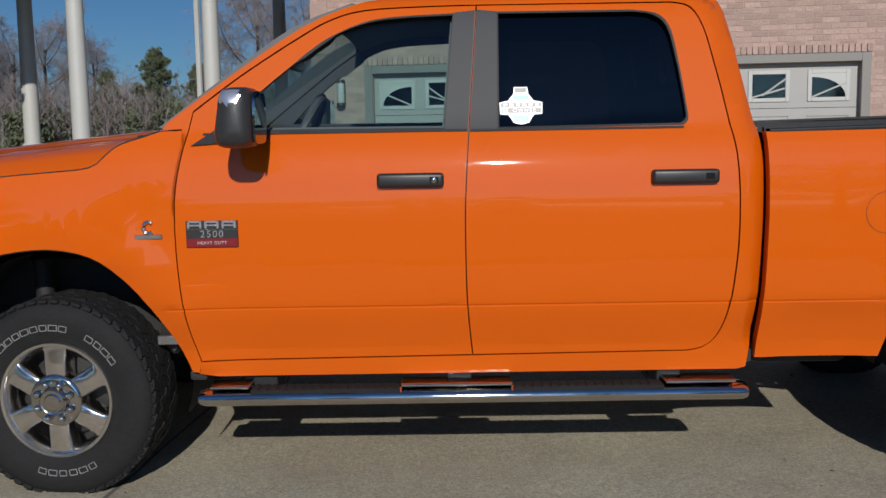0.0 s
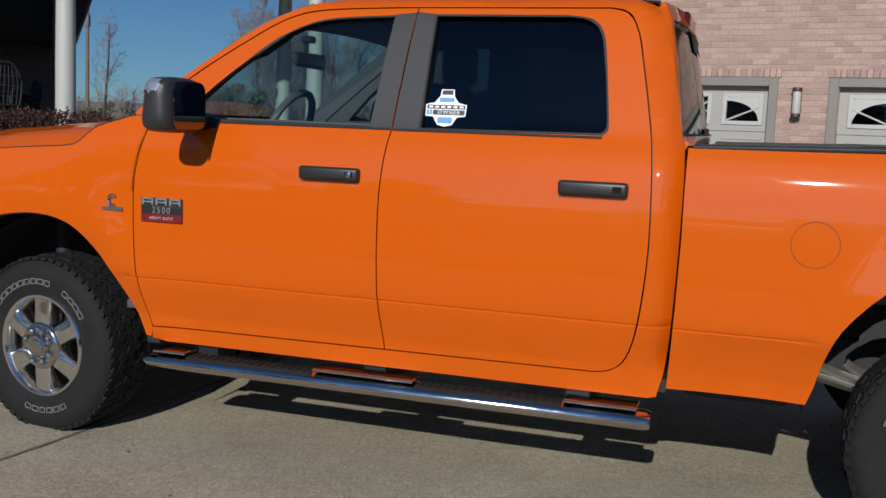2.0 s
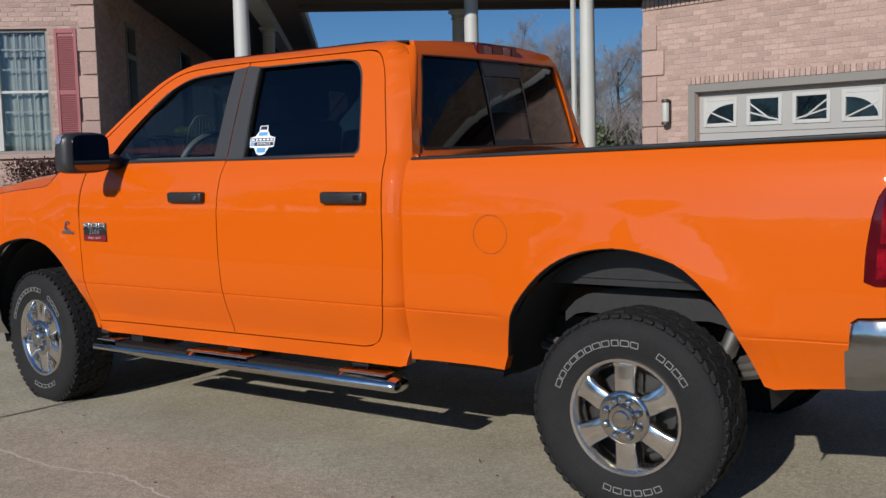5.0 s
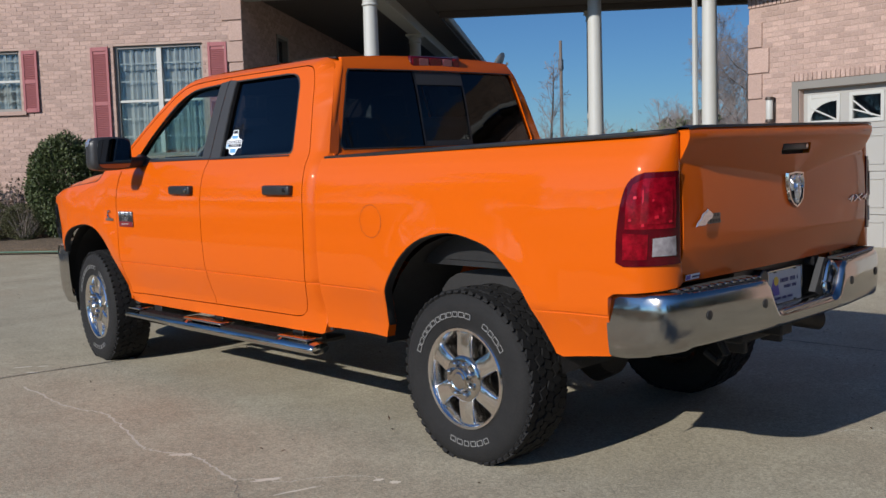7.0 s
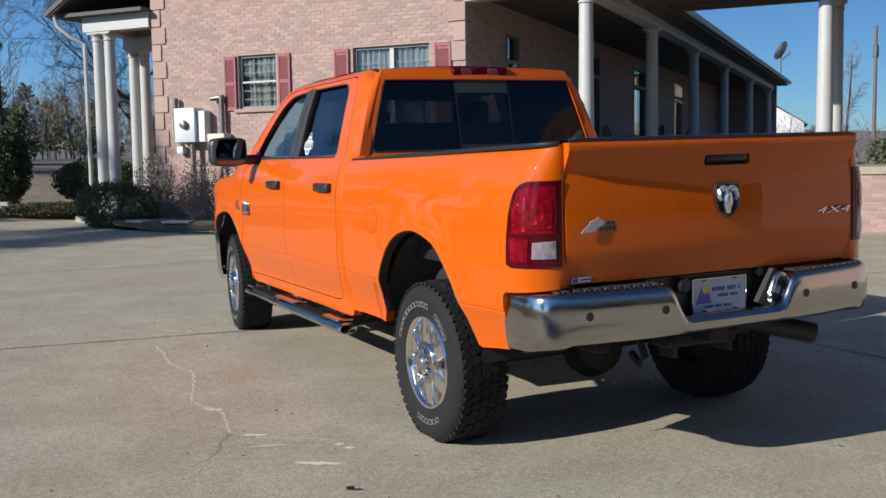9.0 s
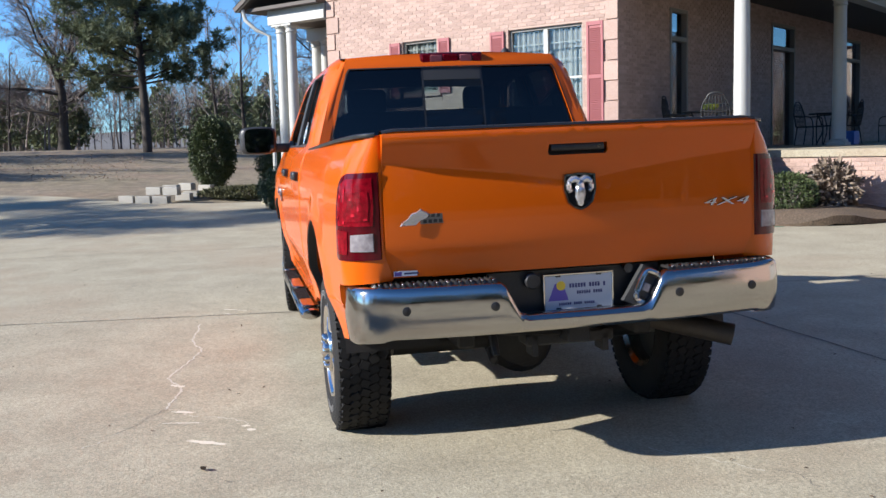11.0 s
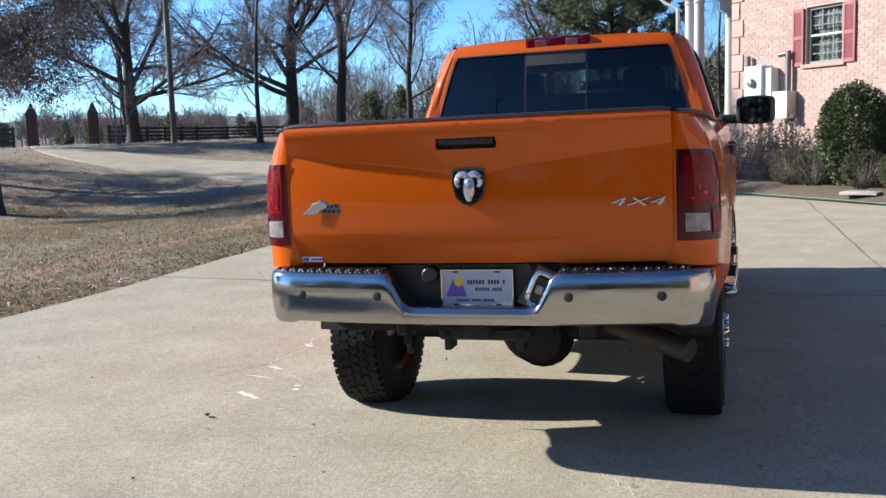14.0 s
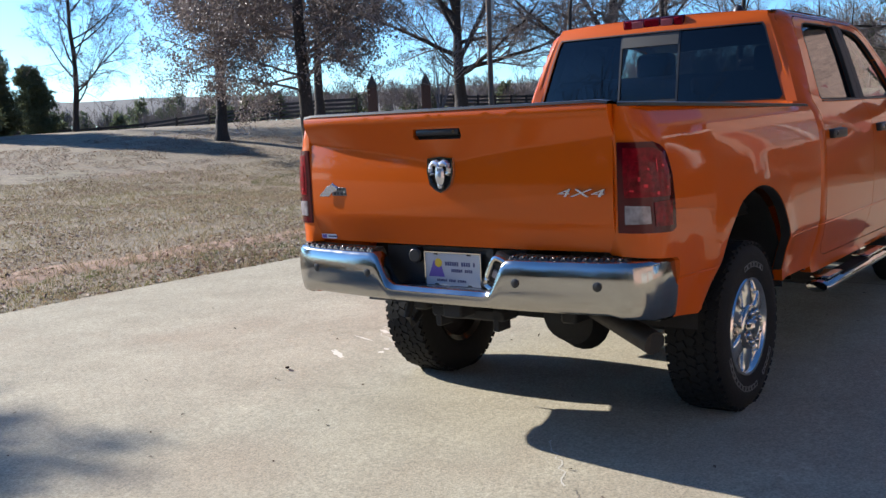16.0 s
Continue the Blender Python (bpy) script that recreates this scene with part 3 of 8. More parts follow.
    # sun glints on the lens, painted as small flat patches of brighter red
    for u, v, w, h in ((4.765, 1.235, 0.016, 0.012), (4.845, 1.224, 0.010, 0.010), (4.860, 1.160, 0.020, 0.014), (4.890, 1.186, 0.010, 0.022), (4.925, 1.142, 0.020, 0.010), (4.742, 1.150, 0.012, 0.010), (4.800, 1.130, 0.014, 0.014), (4.800, 1.240, 0.006, 0.060)):
        part("lens_cut", panel([(u - w / 2, v - h / 2), (u + w / 2, v - h / 3), (u + w / 3, v + h / 2), (u - w / 2, v + h / 3)], [], skin(0.0106), [], []), M_GLINT, lamp)
    clear = [(4.835, 1.012), (4.955, 1.012), (4.955, 1.085), (4.84, 1.08)]
    part("reversing_lens", panel(clear, [], lambda u, v: tuple(Vector(bed_map(s)(u, v)) + Vector((0.009, s * 0.009, 0))), steps(4.8, 4.98, 0.02), [], lambda co: (-0.012, -s * 0.012, 0)), M_LENSCLEAR, lamp, "clear lens")


for s in (-1, 1):
    cab_sides(s)
    bed_sides(s)

# tailgate
def TG_X(z, y=0.0):
    """How far back the tailgate's skin lies: a crease low down, a field bowed outwards, a scooped band under the top lip."""
    scoop = 1.245 + 0.115 * min(1.0, abs(y) / 0.8) ** 0.7
    field = lambda v: 4.874 - 0.25 * (v - 1.13) ** 2
    if z <= 1.02:
        return float(np.interp(z, [0.89, 0.93, 1.02], [4.846, 4.852, field(1.02)]))
    if z <= scoop:
        return field(z)
    return float(np.interp(z, [scoop, 1.425, 1.45, 1.475, 1.492], [field(scoop), 4.898, 4.907, 4.906, 4.894]))


TG_Z = [0.93, 0.97] + steps(1.01, 1.23, 0.02) + steps(1.24, 1.425, 0.0075) + [1.435, 1.45, 1.475]
tg_out = [(-0.808, 0.897), (0.808, 0.897), (0.808, 1.478)] + [(0.75 - i * 0.15, 1.490) for i in range(11)] + [(-0.808, 1.478)]
TG_BOW = lambda y: 0.030 * (y / 0.8) ** 2 + 0.003 * (y / 0.8) ** 10 - 0.018
HANDLE_HOLE = [(-0.122, 1.366), (0.122, 1.366), (0.130, 1.380), (0.124, 1.411), (-0.124, 1.411), (-0.130, 1.380)]
tailgate = part("tailgate", panel(tg_out, [HANDLE_HOLE], lambda u, v: (TG_X(v, u) - TG_BOW(u), u, v), steps(-0.80, 0.80, 0.025), TG_Z, lambda co: (-0.045, 0, 0)), M_PAINT, TRUCK)
bm = bmesh.new()
box(bm, 4.856, 4.874, -0.14, 0.14, 1.355, 1.42)
hnd = part("tailgate_handle", bm, M_UNDER, tailgate, "black tailgate handle in a recess")
bm = bmesh.new()
box(bm, 4.872, 4.908, -0.116, 0.116, 1.382, 1.412, 0.008, 2)
part("pull", bm, M_BLACK, hnd)
bm = bmesh.new()
lathe(bm, [(0.008, 0), (0.008, 0.004), (0.001, 0.004)], 12, Matrix.Translation((4.907, 0.09, 1.397)) @ Matrix.Rotation(radians(90), 4, "Y"))
part("lock", bm, M_CHROME, hnd)
bm = bmesh.new()
grid(bm, steps(-0.808, 0.808, 0.05), [0, 1, 2, 3, 4], lambda y, i: ([4.81, 4.81, 4.86, 4.902, 4.905][i] - TG_BOW(y), y, [1.44, 1.486, 1.499, 1.497, 1.487][i] - 0.02 * max(0, abs(y) - 0.78) / 0.08))
part("tailgate_cap", bm, M_BLACK, tailgate, "black plastic top cap")
bm = bmesh.new()
box(bm, 4.79, 4.81, -0.79, 0.79, 0.92, 1.47)
part("tailgate_liner", bm, M_BLACK, tailgate)

# bed floor and cab back
bm = bmesh.new()
box(bm, 2.80, 4.82, -0.82, 0.82, 0.90, 0.94)
box(bm, 2.80, 2.83, -0.82, 0.82, 0.90, 1.42)
part("bed_floor", bm, M_BLACK, TRUCK)
BACK_X = lambda y, z: float(np.interp(z, [0.5, 1.36, 1.46, 1.77, 1.92, 1.98], [2.745, 2.757, 2.800, 2.745, 2.705, 2.668])) - (0.062 if z > 1.45 else 0.02) * (y / 0.8) ** 2
back_out = [(-0.84, 0.60), (0.84, 0.60), (0.845, 1.44)] + [(half_width(2.4, z) - 0.075, z) for z in (1.5, 1.6, 1.7, 1.8, 1.9, 1.94)] + [(0.66, 1.972), (0.4, 1.985), (0.0, 1.99), (-0.4, 1.985), (-0.66, 1.972)] + [(-half_width(2.4, z) + 0.075, z) for z in (1.94, 1.9, 1.8, 1.7, 1.6, 1.5)] + [(-0.845, 1.44)]
BACKLIGHT = [(-0.76, 1.475), (0.76, 1.475), (0.775, 1.50)] + [(0.775 - 0.12 * (z - 1.5) / 0.4, z) for z in (1.6, 1.7, 1.8, 1.87)] + [(0.645, 1.900), (-0.645, 1.900)] + [(-(0.775 - 0.12 * (z - 1.5) / 0.4), z) for z in (1.87, 1.8, 1.7, 1.6)] + [(-0.775, 1.50)]
part("cab_back", panel(back_out, [BACKLIGHT], lambda u, v: (BACK_X(u, v), u, v), steps(-0.88, 0.88, 0.08), ZC, lambda co: (-0.03, 0, 0)), M_PAINT, TRUCK)
# rounded corners between the cab's sides and its back
for s in (-1, 1):
    bm = bmesh.new()
    def corner(z, k):
        xe = float(np.interp(z, XE_Z, XE_X)) - 0.002
        a = Vector((xe, half_width(min(xe, 2.7755), z) - 0.001, z))
        yb = (half_width(2.4, min(z, 1.94)) - 0.085) if z > 1.44 else 0.83
        b = Vector((BACK_X(yb, z) + 0.002, yb, z))
        c = Vector((max(a.x, b.x) + 0.004, a.y - 0.022, z))
        p = a * (1 - k) ** 2 + c * 2 * k * (1 - k) + b * k * k
        return (p.x, s * p.y, z)
    grid(bm, steps(0.62, 1.95, 0.05), steps(0, 1, 0.2), corner)
    part("cab_corner", bm, M_PAINT, TRUCK)
for z0, z1 in ((1.462, 1.500), (1.822, 1.905)):
    bm = bmesh.new()
    grid(bm, steps(-0.196, 0.166, 0.09), [z0, z1], lambda y, z: (BACK_X(y, z) - 0.004, y, z))
    part("slider_frame", bm, M_TRIM, TRUCK, "grey frame of the sliding pane")
part("rear_window_seal", panel(scaled_loop(BACKLIGHT, 0.007), [BACKLIGHT], lambda u, v: (BACK_X(u, v) + 0.003, u, v), steps(-0.8, 0.8, 0.08), ZC), M_UNDER, TRUCK)
LOOPS = [[(-0.80, 1.46), (-0.205, 1.46), (-0.205, 1.91), (-0.68, 1.91)], [(-0.20, 1.46), (0.17, 1.46), (0.17, 1.91), (-0.20, 1.91)], [(0.175, 1.46), (0.80, 1.46), (0.68, 1.91), (0.175, 1.91)]]
for i, lp in enumerate(LOOPS):
    g = part("rear_window_pane", panel(lp, [], lambda u, v: (BACK_X(u, v) - 0.012, u, v), steps(-0.8, 0.8, 0.1), steps(1.46, 1.91, 0.1)), M_SLIDER if i == 1 else M_PRIVACY, TRUCK, "tinted rear window pane")
for y in (-0.2025, 0.1725):
    bm = bmesh.new()
    grid(bm, [y - 0.006, y + 0.006], steps(1.46, 1.91, 0.1), lambda u, v: (BACK_X(u, v) - 0.006, u, v))
    part("rear_window_divider", bm, M_BLACK, TRUCK)
bm = bmesh.new()
box(bm, 2.610, 2.692, -0.205, 0.190, 1.918, 1.990, 0.010, 2)
M_CARGO = material("pink_lens", (0.30, 0.09, 0.10), 0.1, second=(0.20, 0.03, 0.04), scale=30)
chm = part("high_brake_lamp", bm, M_LENSRED, TRUCK, "red high brake lamp")
for y0 in (-0.145, 0.045):
    bm = bmesh.new()
    box(bm, 2.686, 2.696, y0, y0 + 0.075, 1.934, 1.976, 0.003, 1)
    part("cargo_lens", bm, M_CARGO, chm, "pinkish cargo lens")
for y0 in (-0.195, -0.062, 0.128):
    bm = bmesh.new()
    box(bm, 2.686, 2.695, y0, y0 + 0.055 + (0.04 if y0 == -0.062 else 0), 1.930, 1.980, 0.003, 1)
    part("brake_lens", bm, M_BRIGHTRED, chm, "bright red faceted lens")
# roof, windscreen, hood
bm = bmesh.new()
def roof_z(x, y):
    edge = np.interp(x, [0.95, 1.1, 1.22, 1.4, 1.6, 2.4, 2.6], [1.850, 1.912, 1.955, 1.980, 1.984, 1.984, 1.972])
    return float(edge) + 0.022 * (1 - (y / 0.68) ** 2)
grid(bm, [1.06, 1.14, 1.22, 1.3, 1.4, 1.6, 1.9, 2.2, 2.4, 2.5, 2.56, 2.60], steps(-0.69, 0.69, 0.1), lambda x, y: (x + max(0, (x - 2.4) / 0.2) * 0.066 * (1 - (y / 0.69) ** 2), y, roof_z(x, y)))
part("roof_panel", bm, M_PAINT, TRUCK)
bm = bmesh.new()
grid(bm, steps(0, 1, 0.1), steps(-0.8, 0.8, 0.1), lambda k, y: (0.42 + 0.72 * k - 0.11 * (1 - abs(y / 0.8) ** 2) * (1 - 0.6 * k), y * (1.0 - 0.12 * k), 1.455 + 0.47 * k))
ws = part("windscreen", bm, M_GLASS, TRUCK, "clear windscreen")
ws.visible_shadow = False
def hood_z(x, y):
    base = float(np.interp(x, [-0.95, -0.90, -0.75, -0.4, 0.0, 0.3, 0.45], [1.20, 1.285, 1.333, 1.367, 1.408, 1.435, 1.45]))
    a = abs(y)
    crown = float(np.interp(a, [0, 0.30, 0.42, 0.50, 0.78, 0.87, 0.95], [0.028, 0.030, 0.022, 0.002, -0.012, -0.045, -0.114]))
    return base + crown
bm = bmesh.new()
grid(bm, steps(-0.95, 0.42, 0.07), steps(-0.93, 0.93, 0.06), lambda x, y: (x + 0.16 * (1 - (1 - min(1, abs(y) / 0.93) ** 2)) * (1 if x < -0.4 else 0.3), y * min(1, (half_width(max(x, -0.6), 1.27) - 0.02) / 0.95), hood_z(x, y)))
part("hood", bm, M_PAINT, TRUCK)
bm = bmesh.new()
box(bm, 0.30, 0.50, -0.80, 0.80, 1.40, 1.445, 0.01, 1)
part("cowl", bm, M_BLACK, TRUCK)
# nose: grille, headlamps, front bumper
bm = bmesh.new()
box(bm, -0.93, -0.62, -0.72, 0.72, 0.85, 1.20, 0.04, 2)
grille = part("grille", bm, M_CHROME, TRUCK, "chrome grille")
for s in (-1, 1):
    bm = panel([(-0.66, 1.16), (-0.57, 1.145), (-0.505, 1.02), (-0.44, 0.89), (-0.60, 0.89), (-0.74, 0.93), (-0.76, 1.12)], [], lambda u, v: (u, s * (half_width(u, v) - 0.004), v), steps(-0.75, -0.45, 0.05), [0.95, 1.0, 1.05, 1.1], inward(s, 0.06))
    part("headlamp", bm, M_GLOSSBLACK, TRUCK, "dark smoked headlamp")
bm = bmesh.new()
FB = spline([(-0.42, -0.965), (-0.62, -0.955), (-0.80, -0.86), (-0.92, -0.65), (-0.97, -0.3), (-0.975, 0), (-0.97, 0.3), (-0.92, 0.65), (-0.80, 0.86), (-0.62, 0.955), (-0.42, 0.965)], 4)
SECF = [(0.05, 0.845), (0.0, 0.835), (-0.015, 0.80), (-0.015, 0.62), (0.0, 0.48), (0.05, 0.40)]
rows = [[bm.verts.new((x * (1 - 0) + d, y * (1 - 0.3 * d), z)) for d, z in SECF] for x, y, *_ in [(*p, 0) for p in FB]]
for a, b in zip(rows, rows[1:]):
    for i in range(len(SECF) - 1):
        bm.faces.new((a[i], a[i + 1], b[i + 1], b[i]))
part("front_bumper", bm, M_CHROME, TRUCK, "chrome front bumper")

# rear bumper
def bumper_row(y):
    """Height of the rear bumper's upper edge."""
    a = abs(y)
    top = float(np.interp(a, [0, 0.255, 0.285, 0.335, 0.36, 1.0], [0.725, 0.725, 0.745, 0.845, 0.865, 0.868]))
    return top
RB = spline([(4.600, -0.950), (4.71, -0.955), (4.80, -0.945), (4.86, -0.915), (4.895, -0.86), (4.920, -0.75), (4.952, -0.50), (4.962, -0.36), (4.963, -0.33), (4.964, -0.29), (4.965, -0.25), (4.967, -0.12), (4.968, 0.0)], 3)
RB_X = lambda y: float(np.interp(abs(y), [0, 0.25, 0.36, 0.50, 0.75, 0.86, 0.93], [4.968, 4.965, 4.962, 4.952, 4.920, 4.895, 4.84]))
RB = RB + [(x, -y) for x, y in RB[-2::-1]]
bm = bmesh.new()
rows = []
for x, y in RB:
    top = bumper_row(y)
    bot = 0.648 if abs(y) < 0.80 else 0.648 - 0.05 * min(1, max(0, (4.95 - x) / 0.3))
    nx, ny = (1, 0) if abs(y) < 0.86 else ((0.6, 0.8 * math.copysign(1, y)) if x > 4.80 else (0.0, math.copysign(1, y)))
    prof = [(-0.075, top - 0.004), (-0.02, top + 0.002), (-0.006, top - 0.006), (0.003, top - 0.022), (0.0075, top * 0.7 + bot * 0.3), (0.0085, (top + bot) / 2), (0.004, top * 0.28 + bot * 0.72), (-0.004, bot + 0.022), (-0.018, bot + 0.006), (-0.04, bot)]
    rows.append([bm.verts.new((x + nx * d, y + ny * d, z)) for d, z in prof])
for a, b in zip(rows, rows[1:]):
    for i in range(len(a) - 1):
        bm.faces.new((a[i], a[i + 1], b[i + 1], b[i]))
bumper = part("rear_bumper", bm, M_BUMPER, TRUCK, "chrome rear step bumper")
for s in (-1, 1):
    bm = bmesh.new()
    ribs = [0.37 + i * 0.00575 for i in range(89)]
    grid(bm, [(s * y, i) for i, y in enumerate(ribs)], [0, 1, 2, 3], lambda p, k: (RB_X(p[0]) + [-0.115, -0.100, -0.020, -0.010][k], p[0], [0.845, 0.871, 0.871, 0.850][k] + (0.009 if k in (1, 2) and p[1] % 4 in (1, 2) else 0)))
    part("step_pad", bm, M_BLACK, bumper, "ribbed black step pad")
    for i in range(11):
        y = s * (0.39 + i * 0.0455)
        bm = bmesh.new()
        box(bm, RB_X(y) - 0.050, RB_X(y) - 0.012, y - 0.004, y + 0.004, 0.874, 0.8825, 0.002, 1)
        part("step_rib", bm, M_CHROME, bumper)
    for y in (0.40, 0.755):
        bm = bmesh.new()
        lathe(bm, [(0.019, -0.01), (0.019, 0.006), (0.012, 0.009)], 18, Matrix.Translation((RB_X(y) + 0.005, s * y + 0.01, 0.772)) @ Matrix.Rotation(radians(90), 4, "Y"))
        part("parking_sensor", bm, M_BLACK, bumper)
bm = bmesh.new()
box(bm, 4.80, 4.822, -0.38, 0.38, 0.66, 0.885, 0.0)
box(bm, 4.80, 4.945, -0.30, 0.30, 0.66, 0.712, 0.01, 1)
part("plate_recess", bm, M_BLACK, bumper)
bm = bmesh.new()
box(bm, 4.840, 4.846, -0.145, 0.160, 0.714, 0.862, 0.002, 1)
plate = part("licence_plate", bm, M_PLATE, bumper, "white dealer plate with a purple hill and a yellow sun")

# running boards
for s in (-1, 1):
    bm = bmesh.new()
    rows = []
    sec = [(math.cos(a) * 0.070, math.sin(a) * 0.036) for a in [2 * math.pi * i / 16 for i in range(16)]]
    for x, k in ((0.550, 0.0), (0.555, 0.8), (0.58, 1), (2.69, 1), (2.71, 0.8), (2.714, 0.0)):
        rows.append([bm.verts.new((x, s * (0.962 + dy * k), 0.414 + dz * k)) for dy, dz in sec])
    for a, b in zip(rows, rows[1:]):
        for i in range(16):
            bm.faces.new((a[i], a[(i + 1) % 16], b[(i + 1) % 16], b[i]))
    board = part("running_board", bm, M_CHROME, TRUCK, "polished oval running board")
    for a, b in ((0.76, 1.345), (1.79, 2.38)):
        bm = bmesh.new()
        box(bm, a, b, s * 0.974 - 0.044, s * 0.974 + 0.044, 0.434, 0.450, 0.004, 1)
        for i in range(int((b - a) / 0.035)):
            box(bm, a + 0.01 + i * 0.035, a + 0.028 + i * 0.035, s * 0.974 - 0.041, s * 0.974 + 0.041, 0.449, 0.4535)
        part("tread_pad", bm, M_RUBBER, board, "black ribbed tread pad")
    for x in (0.80, 1.58, 2.42):
        bm = bmesh.new()
        box(bm, x - 0.05, x + 0.05, min(s * 0.60, s * 0.93), max(s * 0.60, s * 0.93), 0.384, 0.410, 0.005, 1)
        box(bm, x - 0.05, x + 0.05, min(s * 0.74, s * 0.90), max(s * 0.74, s * 0.90), 0.404, 0.51, 0.005, 1)
        part("board_bracket", bm, M_BLACK, board)

# wheels
def wheel(x, s, steer=0.0):
    w = new("wheel")
    w.parent = TRUCK
    w.matrix_basis = Matrix.Translation((x, s * 0.835, 0.405)) @ Matrix.Rotation(radians(steer), 4, "Z") @ Matrix.Rotation(radians(-90 * s), 4, "X")
    bm = bmesh.new()
    prof = [(0.228, -0.115), (0.255, -0.128), (0.32, -0.138), (0.36, -0.134), (0.386, -0.119), (0.399, -0.100), (0.403, 0.0), (0.399, 0.100), (0.386, 0.119), (0.36, 0.134), (0.32, 0.138), (0.255, 0.128), (0.228, 0.115), (0.215, 0.09), (0.215, -0.09)]
    lathe(bm, prof, 64, close=True)
    tyre = part("tyre", bm, M_RUBBER, w, "black all-terrain tyre with raised white letters")
    bm = bmesh.new()
    for i in range(54):
        a = 2 * math.pi * i / 54
        for k, (h, da, ln, wd) in enumerate(((-0.091, 0.0, 0.041, 0.045), (-0.046, 0.06, 0.040, 0.042), (0.0, 0.0, 0.040, 0.043), (0.046, 0.07, 0.040, 0.042), (0.091, 0.03, 0.041, 0.045))):
            m = Matrix.Rotation(a + da, 4, "Z") @ Matrix.Translation((0.404 - 30 * abs(h) ** 3 * 0.15, 0, h)) @ Matrix.Rotation(radians(26 if k % 2 else -24), 4, "X")
            box(bm, -0.008, 0.004 + 0.002 * ((i * 7 + k) % 3), -ln / 2, ln / 2, -wd / 2, wd / 2, 0, 1, m)
        for sg in (-1, 1):
            m = Matrix.Rotation(a + 0.02, 4, "Z") @ Matrix.Translation((0.389, 0, sg * 0.115)) @ Matrix.Rotation(radians(-sg * 48), 4, "Y")
            box(bm, -0.016, 0.013, -0.015, 0.015, -0.008, 0.003, 0, 1, m)
    tagged(part("tread", bm, M_RUBBER, tyre, smooth=0), kind="stuff")
    # worn white sidewall markings, as plain bars
    for a0, n, step in ((158, 11, 7.8), (58, 4, 7.8), (-62, 6, 8.4)):
        bm = bmesh.new()
        for i in range(n):
            a = radians(a0 - i * step)
            m = Matrix.Rotation(a if s < 0 else math.pi - a, 4, "Z")
            hw = 0.014 + 0.003 * ((i * 5 + n) % 3) / 2
            for r0 in (0.286, 0.308):
                box(bm, r0 - 0.0016, r0 + 0.0016, -hw, hw, 0.1365, 0.1390, 0, 1, m)
            for t in (-hw, hw):
                box(bm, 0.286, 0.308, t - 0.0016, t + 0.0016, 0.1365, 0.1390, 0, 1, m)
        tagged(part("sidewall_marking", bm, M_WHITELET, tyre, "worn white sidewall marking", smooth=0), kind="stuff")
    # rim
    bm = bmesh.new()
    lathe(bm, [(0.233, 0.130), (0.238, 0.122), (0.230, 0.108), (0.219, 0.102), (0.213, 0.092), (0.206, 0.055), (0.205, -0.10), (0.228, -0.118), (0.200, -0.10), (0.200, 0.06), (0.207, 0.105), (0.222, 0.128)], 56, close=True)
    rim = part("rim", bm, M_BRUSHED, w, "polished alloy wheel rim")
    for i in range(6):
        a = 2 * math.pi * (i + 0.5) / 6
        bm = bmesh.new()
        m = Matrix.Rotation(a, 4, "Z")
        pr = [(0.090, 0.043, 0.122), (0.115, 0.043, 0.126), (0.160, 0.044, 0.123), (0.196, 0.047, 0.118), (0.208, 0.056, 0.116), (0.215, 0.072, 0.114)]
        top = [[bm.verts.new(m @ Vector((r, sg * hw * k, z - dz))) for sg, k, dz in ((-1, 1, 0.016), (-1, 0.90, 0.003), (-1, 0.80, 0.0), (1, 0.80, 0.0), (1, 0.90, 0.003), (1, 1, 0.016))] for r, hw, z in pr]
        bot = [[bm.verts.new(m @ Vector((r, sg * hw * 1.08, 0.045))) for sg in (-1, 1)] for r, hw, z in pr]
        for j in range(len(pr) - 1):
            for q in range(5):
                bm.faces.new((top[j][q], top[j][q + 1], top[j + 1][q + 1], top[j + 1][q]))
            bm.faces.new((top[j][0], top[j + 1][0], bot[j + 1][0], bot[j][0]))
            bm.faces.new((top[j][5], bot[j][1], bot[j + 1][1], top[j + 1][5]))
        part("spoke", bm, M_BRUSHED, rim)
    bm = bmesh.new()
    lathe(bm, [(0.205, -0.02), (0.205, -0.03), (0.05, -0.03)], 40)
    lathe(bm, [(0.165, 0.0), (0.17, 0.012), (0.12, 0.02)], 32)
    part("brake_disc", bm, M_UNDER, w)
    bm = bmesh.new()
    lathe(bm, [(0.108, 0.06), (0.108, 0.124), (0.102, 0.133), (0.094, 0.136), (0.060, 0.136), (0.057, 0.152), (0.050, 0.159), (0.046, 0.156), (0.036, 0.156), (0.030, 0.162), (0.0005, 0.164)], 40)
    cap = part("hub_cap", bm, M_CHROME, w, "chrome hub cap")
    for i in range(8):
        bm = bmesh.new()
        a = 2 * math.pi * (i + 0.5) / 8
        lathe(bm, [(0.0155, 0.115), (0.0155, 0.150), (0.012, 0.157), (0.006, 0.161), (0.001, 0.162)], 8, Matrix.Translation((0.074 * math.cos(a), 0.074 * math.sin(a), 0)))
        part("lug_nut", bm, M_CHROME, cap)
    return w


for x in (0.0, 3.79):
    for s in (-1, 1):
        wheel(x - (0.012 if x < 1 else 0), s, -6.0 if x < 1 else 0.0)

